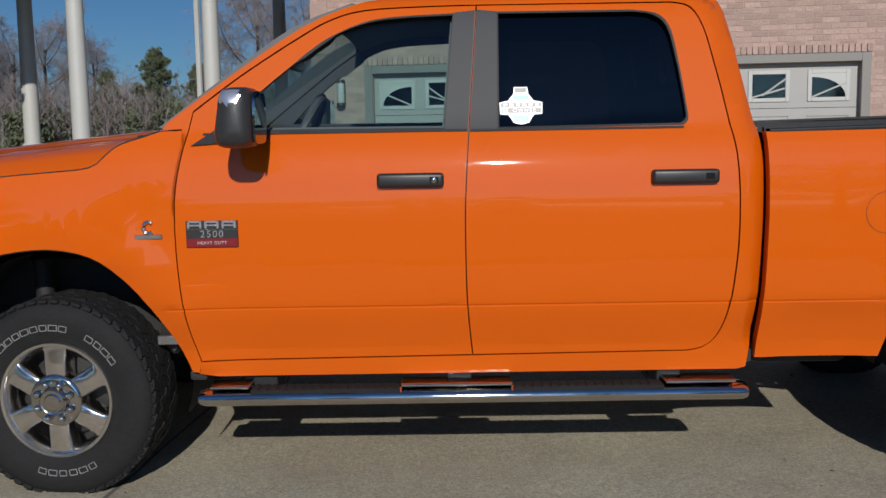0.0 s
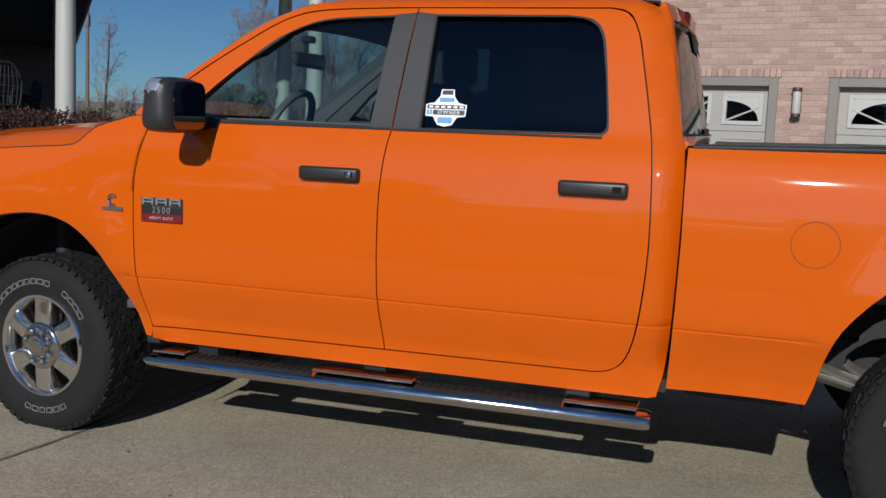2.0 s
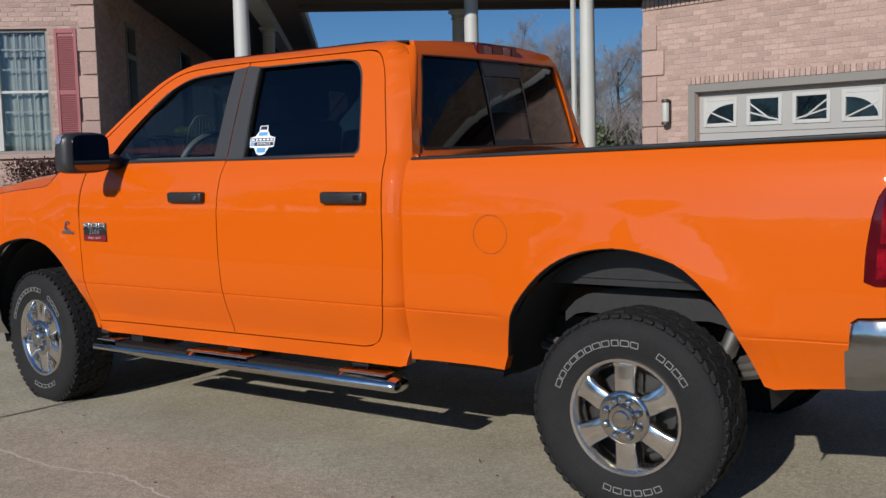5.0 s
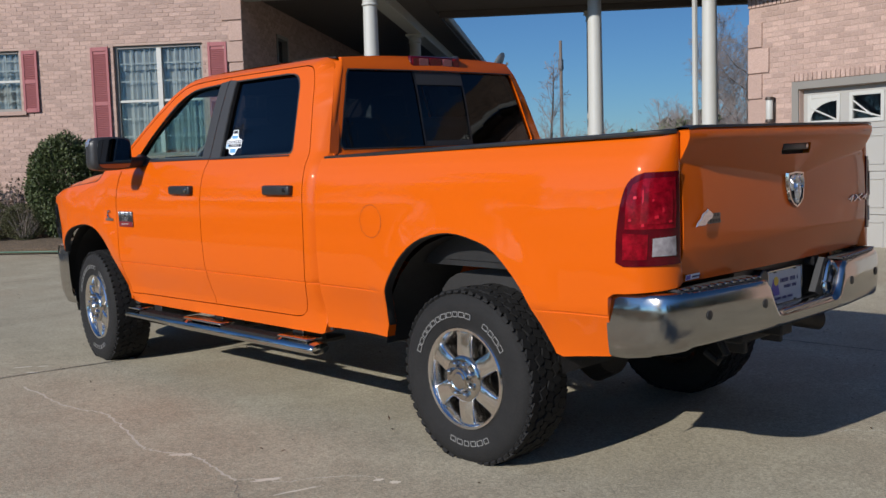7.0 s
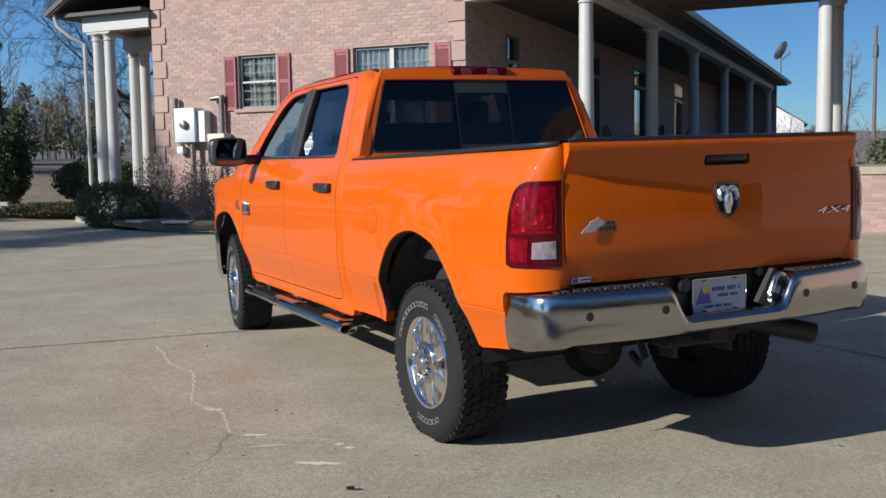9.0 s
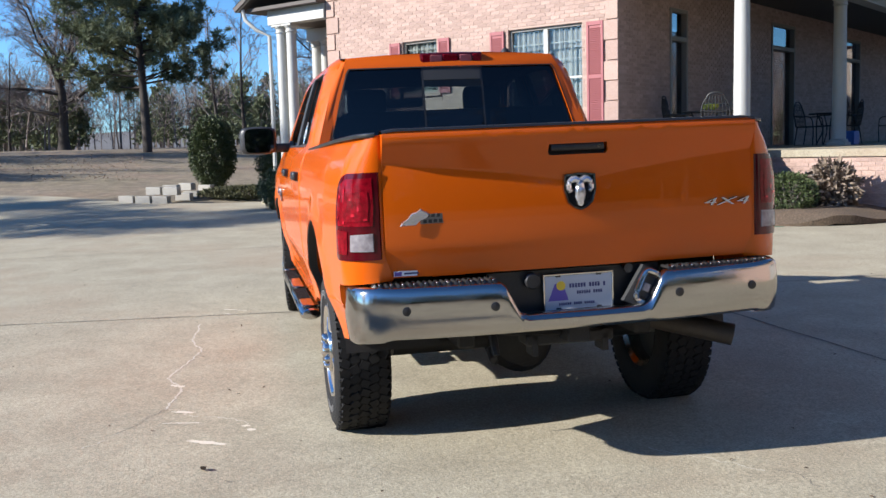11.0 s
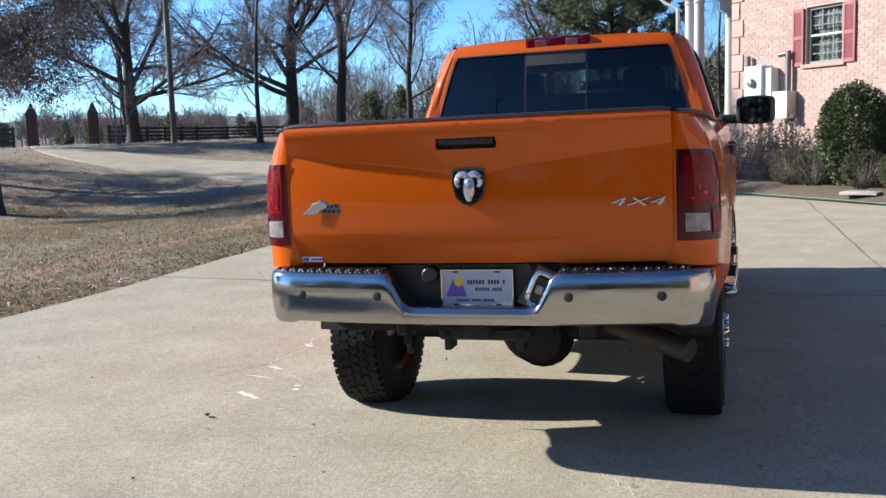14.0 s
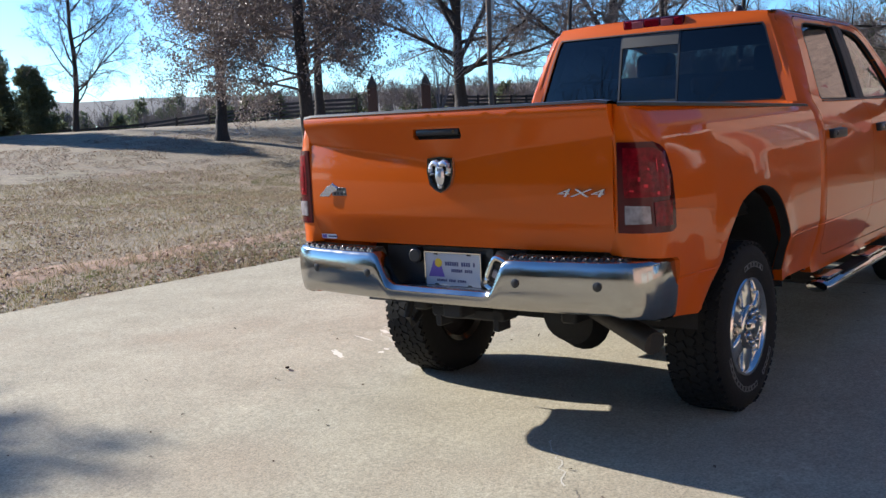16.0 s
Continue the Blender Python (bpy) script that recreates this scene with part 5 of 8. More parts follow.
# garage doors
def garage_door(a, b):
    w = b - a
    door = thing("garage_door", G(a, 0.09, 0), "closed off-white panelled garage door with sunburst windows", "garage door", group="garage doors")
    n = 4
    for i in range(n):
        z0, z1 = i * 2.22 / n, (i + 1) * 2.22 / n
        bm = bmesh.new()
        if i < 3:
            box(bm, 0, w, 0, 0.04, z0 + 0.003, z1 - 0.003, 0.004, 1)
            for k in range(4):
                u0 = w * (k + 0.5) / 4 - 0.25
                for (p, q, r, s_) in ((u0, u0 + 0.5, z0 + 0.09, z0 + 0.105), (u0, u0 + 0.5, z1 - 0.105, z1 - 0.09), (u0, u0 + 0.015, z0 + 0.09, z1 - 0.09), (u0 + 0.485, u0 + 0.5, z0 + 0.09, z1 - 0.09)):
                    box(bm, p, q, -0.012, 0.002, r, s_, 0.003, 1)
        else:
            holes = []
            for k in range(4):
                c = w * (k + 0.5) / 4
                holes.append([(c - 0.2, z0 + 0.13), (c + 0.2, z0 + 0.13), (c + 0.2, z1 - 0.13), (c - 0.2, z1 - 0.13)])
            bm.free()
            bm = panel([(0, z0 + 0.003), (w, z0 + 0.003), (w, z1 - 0.003), (0, z1 - 0.003)], holes, lambda u, v: (u, 0, v), [], [], lambda co: (0, 0.04, 0))
        sec = part("door_section", bm, M_DOORPAINT, door, smooth=0)
        if i == 3:
            for k in range(4):
                c = w * (k + 0.5) / 4
                x0, x1, y0, y1 = c - 0.2, c + 0.2, z0 + 0.13, z1 - 0.13
                bm = bmesh.new()
                box(bm, x0 - 0.05, x0, -0.016, 0.0, y0 - 0.05, y1 + 0.05, 0.004, 1)
                box(bm, x1, x1 + 0.05, -0.016, 0.0, y0 - 0.05, y1 + 0.05, 0.004, 1)
                box(bm, x0, x1, -0.016, 0.0, y0 - 0.05, y0, 0.004, 1)
                box(bm, x0, x1, -0.016, 0.0, y1, y1 + 0.05, 0.004, 1)
                # the four windows make one fan of rays about the door's middle
                sgn = 1 if k < 2 else -1
                hub = (x1, y0) if k < 2 else (x0, y0)
                outer = k in (0, 3)
                if outer:
                    out = [(hub[0] - sgn * 0.4 * math.cos(t), y0 + 0.25 * math.sin(t)) for t in [math.pi / 2 * i_ / 8 for i_ in range(9)]]
                    rows_ = [(bm.verts.new((p[0], -0.012, p[1])), bm.verts.new((p[0], -0.012, y1))) for p in out]
                    for (p, q), (p2, q2) in zip(rows_, rows_[1:]):
                        bm.faces.new((p, p2, q2, q))
                    rays = (0.62,)
                else:
                    rays = (0.35, 0.75)
                for t in rays:
                    ex, ey = (hub[0] - sgn * 0.4, y0 + 0.4 * math.tan(t) * 0.6)
                    if not outer:
                        hub2 = (x1, y0 - 0.1) if k < 2 else (x0, y0 - 0.1)
                        ex, ey = (x0 if k < 2 else x1), y0 + (0.12 if t < 0.5 else 0.235)
                        hub = (x1 if k < 2 else x0, y0 + 0.01) if t < 0.5 else (x1 - 0.12 if k < 2 else x0 + 0.12, y0 + 0.03)
                    tube(bm, [(hub[0], -0.006, hub[1]), (ex, -0.006, min(ey, y1))], 0.012, 6)
                wf = part("window_frame", bm, M_WHITEPAINT, sec)
                bm = bmesh.new()
                box(bm, x0, x1, 0.012, 0.016, y0, y1)
                part("window_pane", bm, M_PANE, sec).visible_shadow = False
    fr = piece("trim", G(0, 0, 0), [(a - 0.11, a - 0.005, -0.03, 0.10, 0.0, 2.33), (b + 0.005, b + 0.11, -0.03, 0.10, 0.0, 2.33), (a - 0.005, b + 0.005, -0.03, 0.10, 2.225, 2.33)], M_GREYPAINT, "grey-beige garage door frame", "door frame")


for a, b in GD:
    garage_door(a, b)
bm = bmesh.new()
box(bm, 0.0, 10.0, 0.5, 8.5, -0.05, 0.03)
box(bm, 0.0, 10.0, 8.5, 8.6, 0, 3.6)
solid("floor", bm, M_DARKINT, G(0, 0, 0), "dark garage floor and back wall", "floor", kind="structure")


def wall_lamp(u, z):
    lamp = thing("wall_lamp", G(u, -0.01, z), "dark metal wall lantern with a pale glass tube", "wall lamp", group="garage lamps")
    bm = bmesh.new()
    box(bm, -0.045, 0.045, -0.02, 0.0, -0.17, 0.17, 0.006, 1)
    part("back_plate", bm, M_BRONZE, lamp)
    bm = bmesh.new()
    lathe(bm, [(0.045, -0.14), (0.050, -0.12), (0.050, 0.12), (0.045, 0.14)], 16, pose(0, -0.075, 0))
    part("glass_tube", bm, M_WHITEPAINT, lamp, "frosted white glass")
    for zz in (-0.155, 0.155):
        bm = bmesh.new()
        lathe(bm, [(0.058, zz - 0.022), (0.060, zz), (0.052, zz + 0.022)], 16, pose(0, -0.075, 0))
        box(bm, -0.02, 0.02, -0.08, -0.01, zz - 0.012, zz + 0.012, 0.003, 1)
        part("lamp_band", bm, M_BRONZE, lamp)


M_BRONZE = material("dark_bronze", (0.055, 0.040, 0.032), 0.5, 0.3, second=(0.035, 0.027, 0.022), scale=12)
wall_lamp(-0.32, 1.98)
wall_lamp(3.02, 2.03)


# gutters, roofs
def gutter(name, m, u0, u1, label="white painted gutter"):
    bm = bmesh.new()
    sec = [(0.0, 0.0), (-0.02, -0.01), (-0.09, -0.02), (-0.115, 0.03), (-0.12, 0.10), (-0.105, 0.105), (-0.10, 0.04), (-0.01, 0.02), (0.0, 0.11)]
    rows = [[bm.verts.new((u, y, z)) for y, z in sec] for u in (u0, u1)]
    for i in range(len(sec) - 1):
        bm.faces.new((rows[0][i], rows[0][i + 1], rows[1][i + 1], rows[1][i]))
    solid(name, bm, M_WHITEPAINT, m, label, "gutter", kind="structure")


def shingle_plane(name, m, width, slope_len, left=lambda s: 0.0, right=None, label="brown shingle roof"):
    """Overlapping tabs on a plane: x along the eave, y up the slope."""
    verts, faces = [], []
    right = right or (lambda s: width)
    row, s = 0, 0.0
    while s < slope_len:
        x = left(s) - (0.15 if row % 2 else 0.0) - random.random() * 0.05
        while x < right(s):
            w = random.choice((0.16, 0.22, 0.30, 0.34))
            a, b = max(x, left(s)), min(x + w - 0.008, right(s))
            if b - a > 0.02:
                n = len(verts)
                t = 0.010 + random.random() * 0.008
                verts += [(a, s, t), (b, s, t), (b, s + 0.20, 0.0), (a, s + 0.20, 0.0), (a, s, -0.005), (b, s, -0.005)]
                faces += [(n, n + 1, n + 2, n + 3), (n + 4, n + 5, n + 1, n)]
            x += w
        s += 0.143
        row += 1
    me = bpy.data.meshes.new("shingles")
    me.from_pydata(verts, [], faces)
    me.materials.append(M_SHINGLE)
    base = bmesh.new()
    q = [base.verts.new(p) for p in ((left(0), 0, -0.006), (right(0), 0, -0.006), (right(slope_len), slope_len, -0.006), (left(slope_len), slope_len, -0.006))]
    base.faces.new(q)
    r = bmesh.ops.extrude_face_region(base, geom=list(base.faces))
    for v in r["geom"]:
        if isinstance(v, bmesh.types.BMVert):
            v.co.z -= 0.10
    roof = solid(name, base, M_SOFFIT, m, label, "roof", kind="structure", smooth=0)
    ob = new("shingle_field", me)
    ob.parent = roof
    tagged(ob, kind="stuff")
    return roof


shingle_plane("roof_garage", G(-1.27, -0.50, 3.86) @ Matrix.Rotation(radians(34), 4, "X"), 13.0, 6.3, left=lambda s: 0.62 * s, right=lambda s: 13.0 - 0.62 * s)
shingle_plane("roof_garage_west", G(-1.55, 9.5, 3.86, -90) @ Matrix.Rotation(radians(52), 4, "X"), 10.0, 6.2, left=lambda s: 0.75 * s, right=lambda s: 10.0 - 0.75 * s)
gutter("trim", G(0, -0.50, 3.76), -1.27, 11.3)
piece("ceiling_garage_eave", G(0, 0, 0), [(-1.25, 11.2, -0.48, 0.02, 3.70, 3.75)], M_SOFFIT, "painted eave soffit", "soffit")
shingle_plane("roof_house", H(-7.9, -0.5, 5.3) @ Matrix.Rotation(radians(34), 4, "X"), 8.4, 8.0)
# porch roof over the side
shingle_plane("roof_porch", H(2.95, -0.35, 4.62, 90) @ Matrix.Rotation(radians(24), 4, "X"), 30.0, 4.0)
gutter("trim", H(2.95, 0, 4.50, 90), -0.35, 29.6)
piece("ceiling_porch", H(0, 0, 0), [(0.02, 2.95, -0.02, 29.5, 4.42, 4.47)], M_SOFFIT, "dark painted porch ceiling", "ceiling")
piece("trim", H(0, 0, 0), [(0.02, 2.45, -0.16, 0.14, 4.25, 4.58), (2.12, 2.42, 0.15, 29.4, 4.22, 4.42)], M_WHITEPAINT, "white painted porch beam", "beam")
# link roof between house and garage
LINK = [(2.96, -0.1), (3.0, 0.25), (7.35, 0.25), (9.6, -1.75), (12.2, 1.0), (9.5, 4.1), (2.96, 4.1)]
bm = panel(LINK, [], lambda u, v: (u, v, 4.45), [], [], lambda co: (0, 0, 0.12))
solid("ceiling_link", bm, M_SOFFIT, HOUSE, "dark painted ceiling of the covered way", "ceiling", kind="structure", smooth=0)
shingle_plane("roof_link", H(2.9, 0.15, 4.60) @ Matrix.Rotation(radians(30), 4, "X"), 4.5, 2.4, right=lambda s: 4.5 + 1.1 * s, label="brown shingle roof of the covered way")
q = math.degrees(math.atan2(-2.0, 2.25))
shingle_plane("roof_link_east", H(7.38, 0.17, 4.60, q) @ Matrix.Rotation(radians(30), 4, "X"), 3.1, 2.8, left=lambda s: -0.3 * s, label="brown shingle roof of the covered way")
gutter("trim", H(2.9, 0.18, 4.50), 0.0, 4.47)
gutter("trim", H(7.37, 0.18, 4.50, q), 0.0, 3.0)
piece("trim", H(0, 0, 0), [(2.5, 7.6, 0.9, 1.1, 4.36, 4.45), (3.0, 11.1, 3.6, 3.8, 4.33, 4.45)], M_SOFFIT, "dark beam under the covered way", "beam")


def column(u, v, z0, z1, r=0.135, mat=None, label="round off-white porch column"):
    col = thing("column", H(u, v, 0), label, "column", group="porch columns", kind="structure")
    mat = mat or M_WHITEPAINT
    bm = bmesh.new()
    lathe(bm, [(r, z0 + 0.14), (r * 1.0, z0 + 1.0), (r * 0.96, (z0 + z1) / 2), (r * 0.88, z1 - 0.16)], 24)
    part("shaft", bm, mat, col)
    bm = bmesh.new()
    lathe(bm, [(r * 0.9, z1 - 0.20), (r * 1.05, z1 - 0.185), (r * 1.05, z1 - 0.165), (r * 0.92, z1 - 0.15), (r * 0.95, z1 - 0.10), (r * 1.22, z1 - 0.07), (r * 1.22, z1 - 0.05)], 24)
    box(bm, -r * 1.3, r * 1.3, -r * 1.3, r * 1.3, z1 - 0.05, z1, 0.005, 1)
    part("capital", bm, mat, col)
    bm = bmesh.new()
    box(bm, -r * 1.35, r * 1.35, -r * 1.35, r * 1.35, z0, z0 + 0.07, 0.005, 1)
    lathe(bm, [(r * 1.3, z0 + 0.07), (r * 1.3, z0 + 0.11), (r * 1.08, z0 + 0.14)], 24)
    part("base", bm, mat, col)
    return col


column(2.25, 0.0, 1.2, 4.25)
for v in (5.2, 10.3, 15.7, 21.9, 28.2):
    column(2.25, v, 1.2, 4.22, 0.14)
column(6.05, 1.2, 1.2, 4.40)
column(7.95, 0.62, 1.2, 4.40)
column(6.10, 3.75, 1.2, 4.33)
column(10.86, 3.5, 1.2, 4.33)
# downspout by the link column
bm = bmesh.new()
tube(bm, [(7.40, 0.12, 4.50), (7.42, 0.16, 4.36), (7.66, 0.50, 4.18), (7.70, 0.56, 4.0), (7.70, 0.56, 1.35), (7.68, 0.45, 1.2), (7.66, 0.38, 1.1), (7.66, 0.38, 0.35)], 0.045, 8)
solid("trim", bm, M_WHITEPAINT, HOUSE, "white downspout", "downspout", kind="structure")

# porch floor with brick base
bm = panel([(0.02, 0.0), (2.5, 0.0), (2.5, 0.45), (11.2, 0.45), (11.2, 4.2), (2.6, 4.2), (2.6, 29.3), (0.02, 29.3)], [], lambda u, v: (u, v, 1.2), [], [], lambda co: (0, 0, -0.12))
solid("floor_porch", bm, M_CONCRETE, HOUSE, "concrete porch floor", "floor", kind="structure", smooth=0)
for u0, v0, ln, a in ((0.0, 0.03, 2.48, 0), (2.47, 0.48, 6.8, 0), (2.47, 0.03, 0.45, 90), (9.27, 0.48, 3.7, 90)):
    wall_slab("wall_porch_base", H(u0, v0, 0, a), ln, 0.0, 1.08, [], label="low pink brick porch base")


# windows and shutters of the front
def house_window(w, cols, sashes, label):
    u0, u1, z0, z1 = w
    win = thing("window", H(0, 0, 0), label, "window", kind="structure", group="house windows")
    bm = bmesh.new()
    for b in ((u0, u0 + 0.05), (u1 - 0.05, u1)):
        box(bm, b[0], b[1], 0.06, 0.12, z0, z1, 0.004, 1)
    box(bm, u0 + 0.05, u1 - 0.05, 0.06, 0.12, z1 - 0.05, z1, 0.004, 1)
    box(bm, u0 + 0.05, u1 - 0.05, 0.06, 0.12, z0, z0 + 0.05, 0.004, 1)
    part("window_frame", bm, M_GREYPAINT, win)
    bm = bmesh.new()
    box(bm, u0 - 0.10, u1 + 0.10, -0.05, 0.06, z0 - 0.075, z0 - 0.002, 0.006, 1)
    part("window_sill", bm, M_BRICKQ, win)
    wu = (u1 - u0) / sashes
    for s in range(sashes):
        a, b = u0 + s * wu + 0.03, u0 + (s + 1) * wu - 0.03
        if s:
            bm = bmesh.new()
            box(bm, u0 + s * wu - 0.045, u0 + s * wu + 0.045, 0.05, 0.11, z0 + 0.05, z1 - 0.05, 0.004, 1)
            part("mullion", bm, M_WHITEPAINT, win)
        zm = (z0 + z1) / 2
        bm = bmesh.new()
        box(bm, a, b, 0.07, 0.10, zm - 0.02, zm + 0.02, 0.003, 1)
        for i in range(1, cols):
            x = a + (b - a) * i / cols
            box(bm, x - 0.009, x + 0.009, 0.096, 0.102, z0 + 0.05, z1 - 0.05)
        for z in (z0 + (zm - z0) * 0.36, z0 + (zm - z0) * 0.68, zm + (z1 - zm) * 0.36, zm + (z1 - zm) * 0.68):
            box(bm, a, b, 0.096, 0.102, z - 0.009, z + 0.009)
        part("glazing_bar", bm, M_WHITEPAINT, win)
        bm = bmesh.new()
        box(bm, a, b, 0.090, 0.094, z0 + 0.04, z1 - 0.04)
        part("window_pane", bm, M_PANE, win).visible_shadow = False
    # curtain behind
    bm = bmesh.new()
    n = 60
    for top, bot in ((z1, z1 - 0.42), (z1 - 0.42, z0)):
        off = 0.0 if top == z1 else 0.05
        grid(bm, [u0 + (u1 - u0) * i / n for i in range(n + 1)], [bot, top], lambda u, z: (u, 0.145 + off + 0.018 * math.sin(u * 55 + off * 40) + 0.01 * math.sin(u * 23), z))
    part("curtain", bm, M_CURTAIN, win, "pale sheer curtain")
    # dark sheet in place of the room's shade behind the curtain
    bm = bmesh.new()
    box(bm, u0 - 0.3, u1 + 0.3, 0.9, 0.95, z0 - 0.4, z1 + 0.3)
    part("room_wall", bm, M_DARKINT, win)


house_window(W1, 3, 1, "small white sash window with curtains")
house_window(W2, 3, 2, "wide white double sash window with curtains")


def shutter(u0, u1, z0, z1):
    sh = thing("shutter", H(u0, -0.045, z0), "faded red louvred shutter on the brick wall", "shutter", group="window shutters")
    w, h = u1 - u0, z1 - z0
    bm = bmesh.new()
    box(bm, 0, 0.045, 0, 0.03, 0, h, 0.004, 1)
    box(bm, w - 0.045, w, 0, 0.03, 0, h, 0.004, 1)
    for z in (0.0, h * 0.5 - 0.04, h - 0.07):
        box(bm, 0.045, w - 0.045, 0.001, 0.029, z, z + 0.07, 0.003, 1)
    part("shutter_frame", bm, M_SHUTTER, sh)
    bm = bmesh.new()
    box(bm, 0.045, w - 0.045, 0.018, 0.028, 0.07, h - 0.07)
    z = 0.09
    while z < h - 0.1:
        box(bm, 0.045, w - 0.045, -0.003, 0.003, -0.014, 0.014, 0, 1, pose(0, 0.012, z, 35))
        z += 0.032
    ob = part("louvre", bm, M_SHUTTER, sh, smooth=0)


for u0, u1, w in ((-5.36, -5.07, W1), (-4.06, -3.77, W1), (-2.77, -2.44, W2), (-0.63, -0.29, W2)):
    shutter(u0, u1, w[2] - 0.03, w[3] - 0.01)

# porch doors
for i, (v0, v1, z0, z1) in enumerate(DOORS):
    d = thing("door_%d" % (i + 1), H(0, 0, 0), "dark glazed porch door with a transom light", "door", kind="structure", group="porch doors")
    bm = bmesh.new()
    for a, b in ((v0, v0 + 0.07), (v1 - 0.07, v1)):
        box(bm, -0.12, 0.02, a, b, z0, z1, 0.004, 1)
    box(bm, -0.12, 0.02, v0 + 0.07, v1 - 0.07, z1 - 0.07, z1, 0.004, 1)
    box(bm, -0.12, 0.02, v0 + 0.07, v1 - 0.07, z1 - 0.62, z1 - 0.53, 0.004, 1)
    part("door_frame", bm, M_GREYPAINT, d)
    bm = bmesh.new()
    box(bm, -0.10, -0.096, v0 + 0.07, v1 - 0.07, z0, z1 - 0.07)
    part("window_pane", bm, M_PANE, d)
    # dark sheet behind the pane, coloured as the unlit room
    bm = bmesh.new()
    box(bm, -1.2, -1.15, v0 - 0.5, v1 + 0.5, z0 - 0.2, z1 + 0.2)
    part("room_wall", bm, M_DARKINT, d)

# meter boxes on the front
M_METAL_PALE = material("pale_grey_box_metal", (0.58, 0.60, 0.60), 0.5, 0.1, second=(0.48, 0.50, 0.50), scale=4)
M_METAL_CREAM = material("cream_box_plastic", (0.55, 0.52, 0.40), 0.6, second=(0.47, 0.44, 0.33), scale=4)
mb = thing("meter_box", H(0, 0, 0), "pale grey electric meter box with conduits on the brick wall", "meter box")
bm = bmesh.new()
box(bm, -6.47, -5.95, -0.30, -0.02, 1.86, 2.56, 0.015, 2)
box(bm, -5.95, -5.75, -0.22, -0.02, 1.86, 2.50, 0.01, 1)
body = part("box_body", bm, M_METAL_PALE, mb)
bm = bmesh.new()
lathe(bm, [(0.09, 0.0), (0.09, 0.05), (0.07, 0.09), (0.001, 0.10)], 18, Matrix.Translation((-6.2, -0.30, 2.22)) @ Matrix.Rotation(radians(90), 4, "X"))
part("meter_dial", bm, M_GREYMETAL, mb)
for pts, r in (([(-6.12, -0.16, 1.86), (-6.12, -0.16, 0.0)], 0.06), ([(-6.58, -0.10, 2.78), (-6.58, -0.10, 1.86)], 0.055), ([(-5.40, -0.10, 2.80), (-5.40, -0.10, 2.02)], 0.055), ([(-5.65, -0.10, 2.74), (-5.40, -0.10, 2.76)], 0.05), ([(-5.45, -0.10, 1.5), (-5.45, -0.10, 0.2)], 0.03)):
    bm = bmesh.new()
    tube(bm, pts, r, 12)
    part("conduit", bm, M_GREYMETAL, mb)
bm = bmesh.new()
box(bm, -5.66, -5.24, -0.27, -0.02, 1.49, 2.02, 0.012, 2)
solid("junction_box", bm, M_METAL_CREAM, HOUSE, "cream plastic utility box on the brick wall", "utility box")
bm = bmesh.new()
box(bm, -6.55, -6.38, -0.16, -0.02, 1.62, 1.78, 0.02, 2)
solid("cable_box", bm, M_METAL_PALE, HOUSE, "small grey cable box on the brick wall", "utility box")

# porch at the west end of the front
for u, v, top in ((-8.80, 0.10, 4.30), (-8.47, 0.10, 4.30), (-8.84, 1.26, 4.05), (-8.53, 1.26, 4.05)):
    column(u, v, 0.3, top, 0.125)
piece("trim", H(0, 0, 0), [(-9.05, -7.22, -0.08, 0.22, 4.30, 4.62), (-9.05, -8.75, 0.23, 5.5, 4.30, 4.62), (-9.0, -7.22, 1.10, 1.42, 4.05, 4.295)], M_WHITEPAINT, "white beam of the west porch", "beam")
piece("ceiling_west_porch", H(0, 0, 0), [(-9.5, -7.22, -0.3, 6.0, 4.62, 4.70)], M_SOFFIT, "west porch ceiling", "ceiling")
shingle_plane("roof_west_porch", H(-9.75, 6.2, 4.72, -90) @ Matrix.Rotation(radians(30), 4, "X"), 6.7, 3.2)
bm = bmesh.new()
q4 = [(-9.7, -0.45, 4.62), (-9.7, -0.45, 4.78), (-7.2, -0.45, 6.2), (-7.2, -0.45, 6.05)]
f1 = [bm.verts.new(p) for p in q4]
f2 = [bm.verts.new((p[0], p[1] + 0.05, p[2])) for p in q4]
bm.faces.new(f1)
bm.faces.new(f2[::-1])
for i in range(4):
    bm.faces.new((f1[i], f1[(i + 1) % 4], f2[(i + 1) % 4], f2[i]))
solid("trim", bm, M_WHITEPAINT, HOUSE, "white gable board of the west porch", "gable board", kind="structure")
bm = bmesh.new()
tube(bm, [(-9.55, -0.38, 4.68), (-9.5, -0.36, 4.45), (-9.25, -0.25, 4.2), (-8.98, -0.1, 4.05), (-8.98, -0.1, 0.35)], 0.045, 8)
solid("trim", bm, M_WHITEPAINT, HOUSE, "white downspout", "downspout", kind="structure")
piece("floor_west_porch", H(0, 0, 0), [(-9.3, -7.25, -0.3, 6.0, 0.0, 0.30)], M_CONCRETE, "concrete floor of the west porch", "floor")

# satellite dish on the porch roof end
dish = thing("satellite_dish", H(2.8, 28.3, 5.25), "pale grey satellite dish on the roof edge", "satellite dish")
bm = bmesh.new()
lathe(bm, [(0.001, 0.0), (0.15, 0.01), (0.30, 0.05), (0.42, 0.11), (0.43, 0.105), (0.30, 0.035), (0.15, -0.005)], 24, pose(0, 0, 0.55, -58, 0, 62) @ Matrix.Diagonal((0.82, 1.0, 1.0, 1.0)))
part("dish", bm, M_WHITEPAINT, dish)
bm = bmesh.new()
tube(bm, [(0, 0.0, 0.55), (-0.08, 0.10, 0.30), (-0.08, 0.10, -0.35)], 0.035, 8)
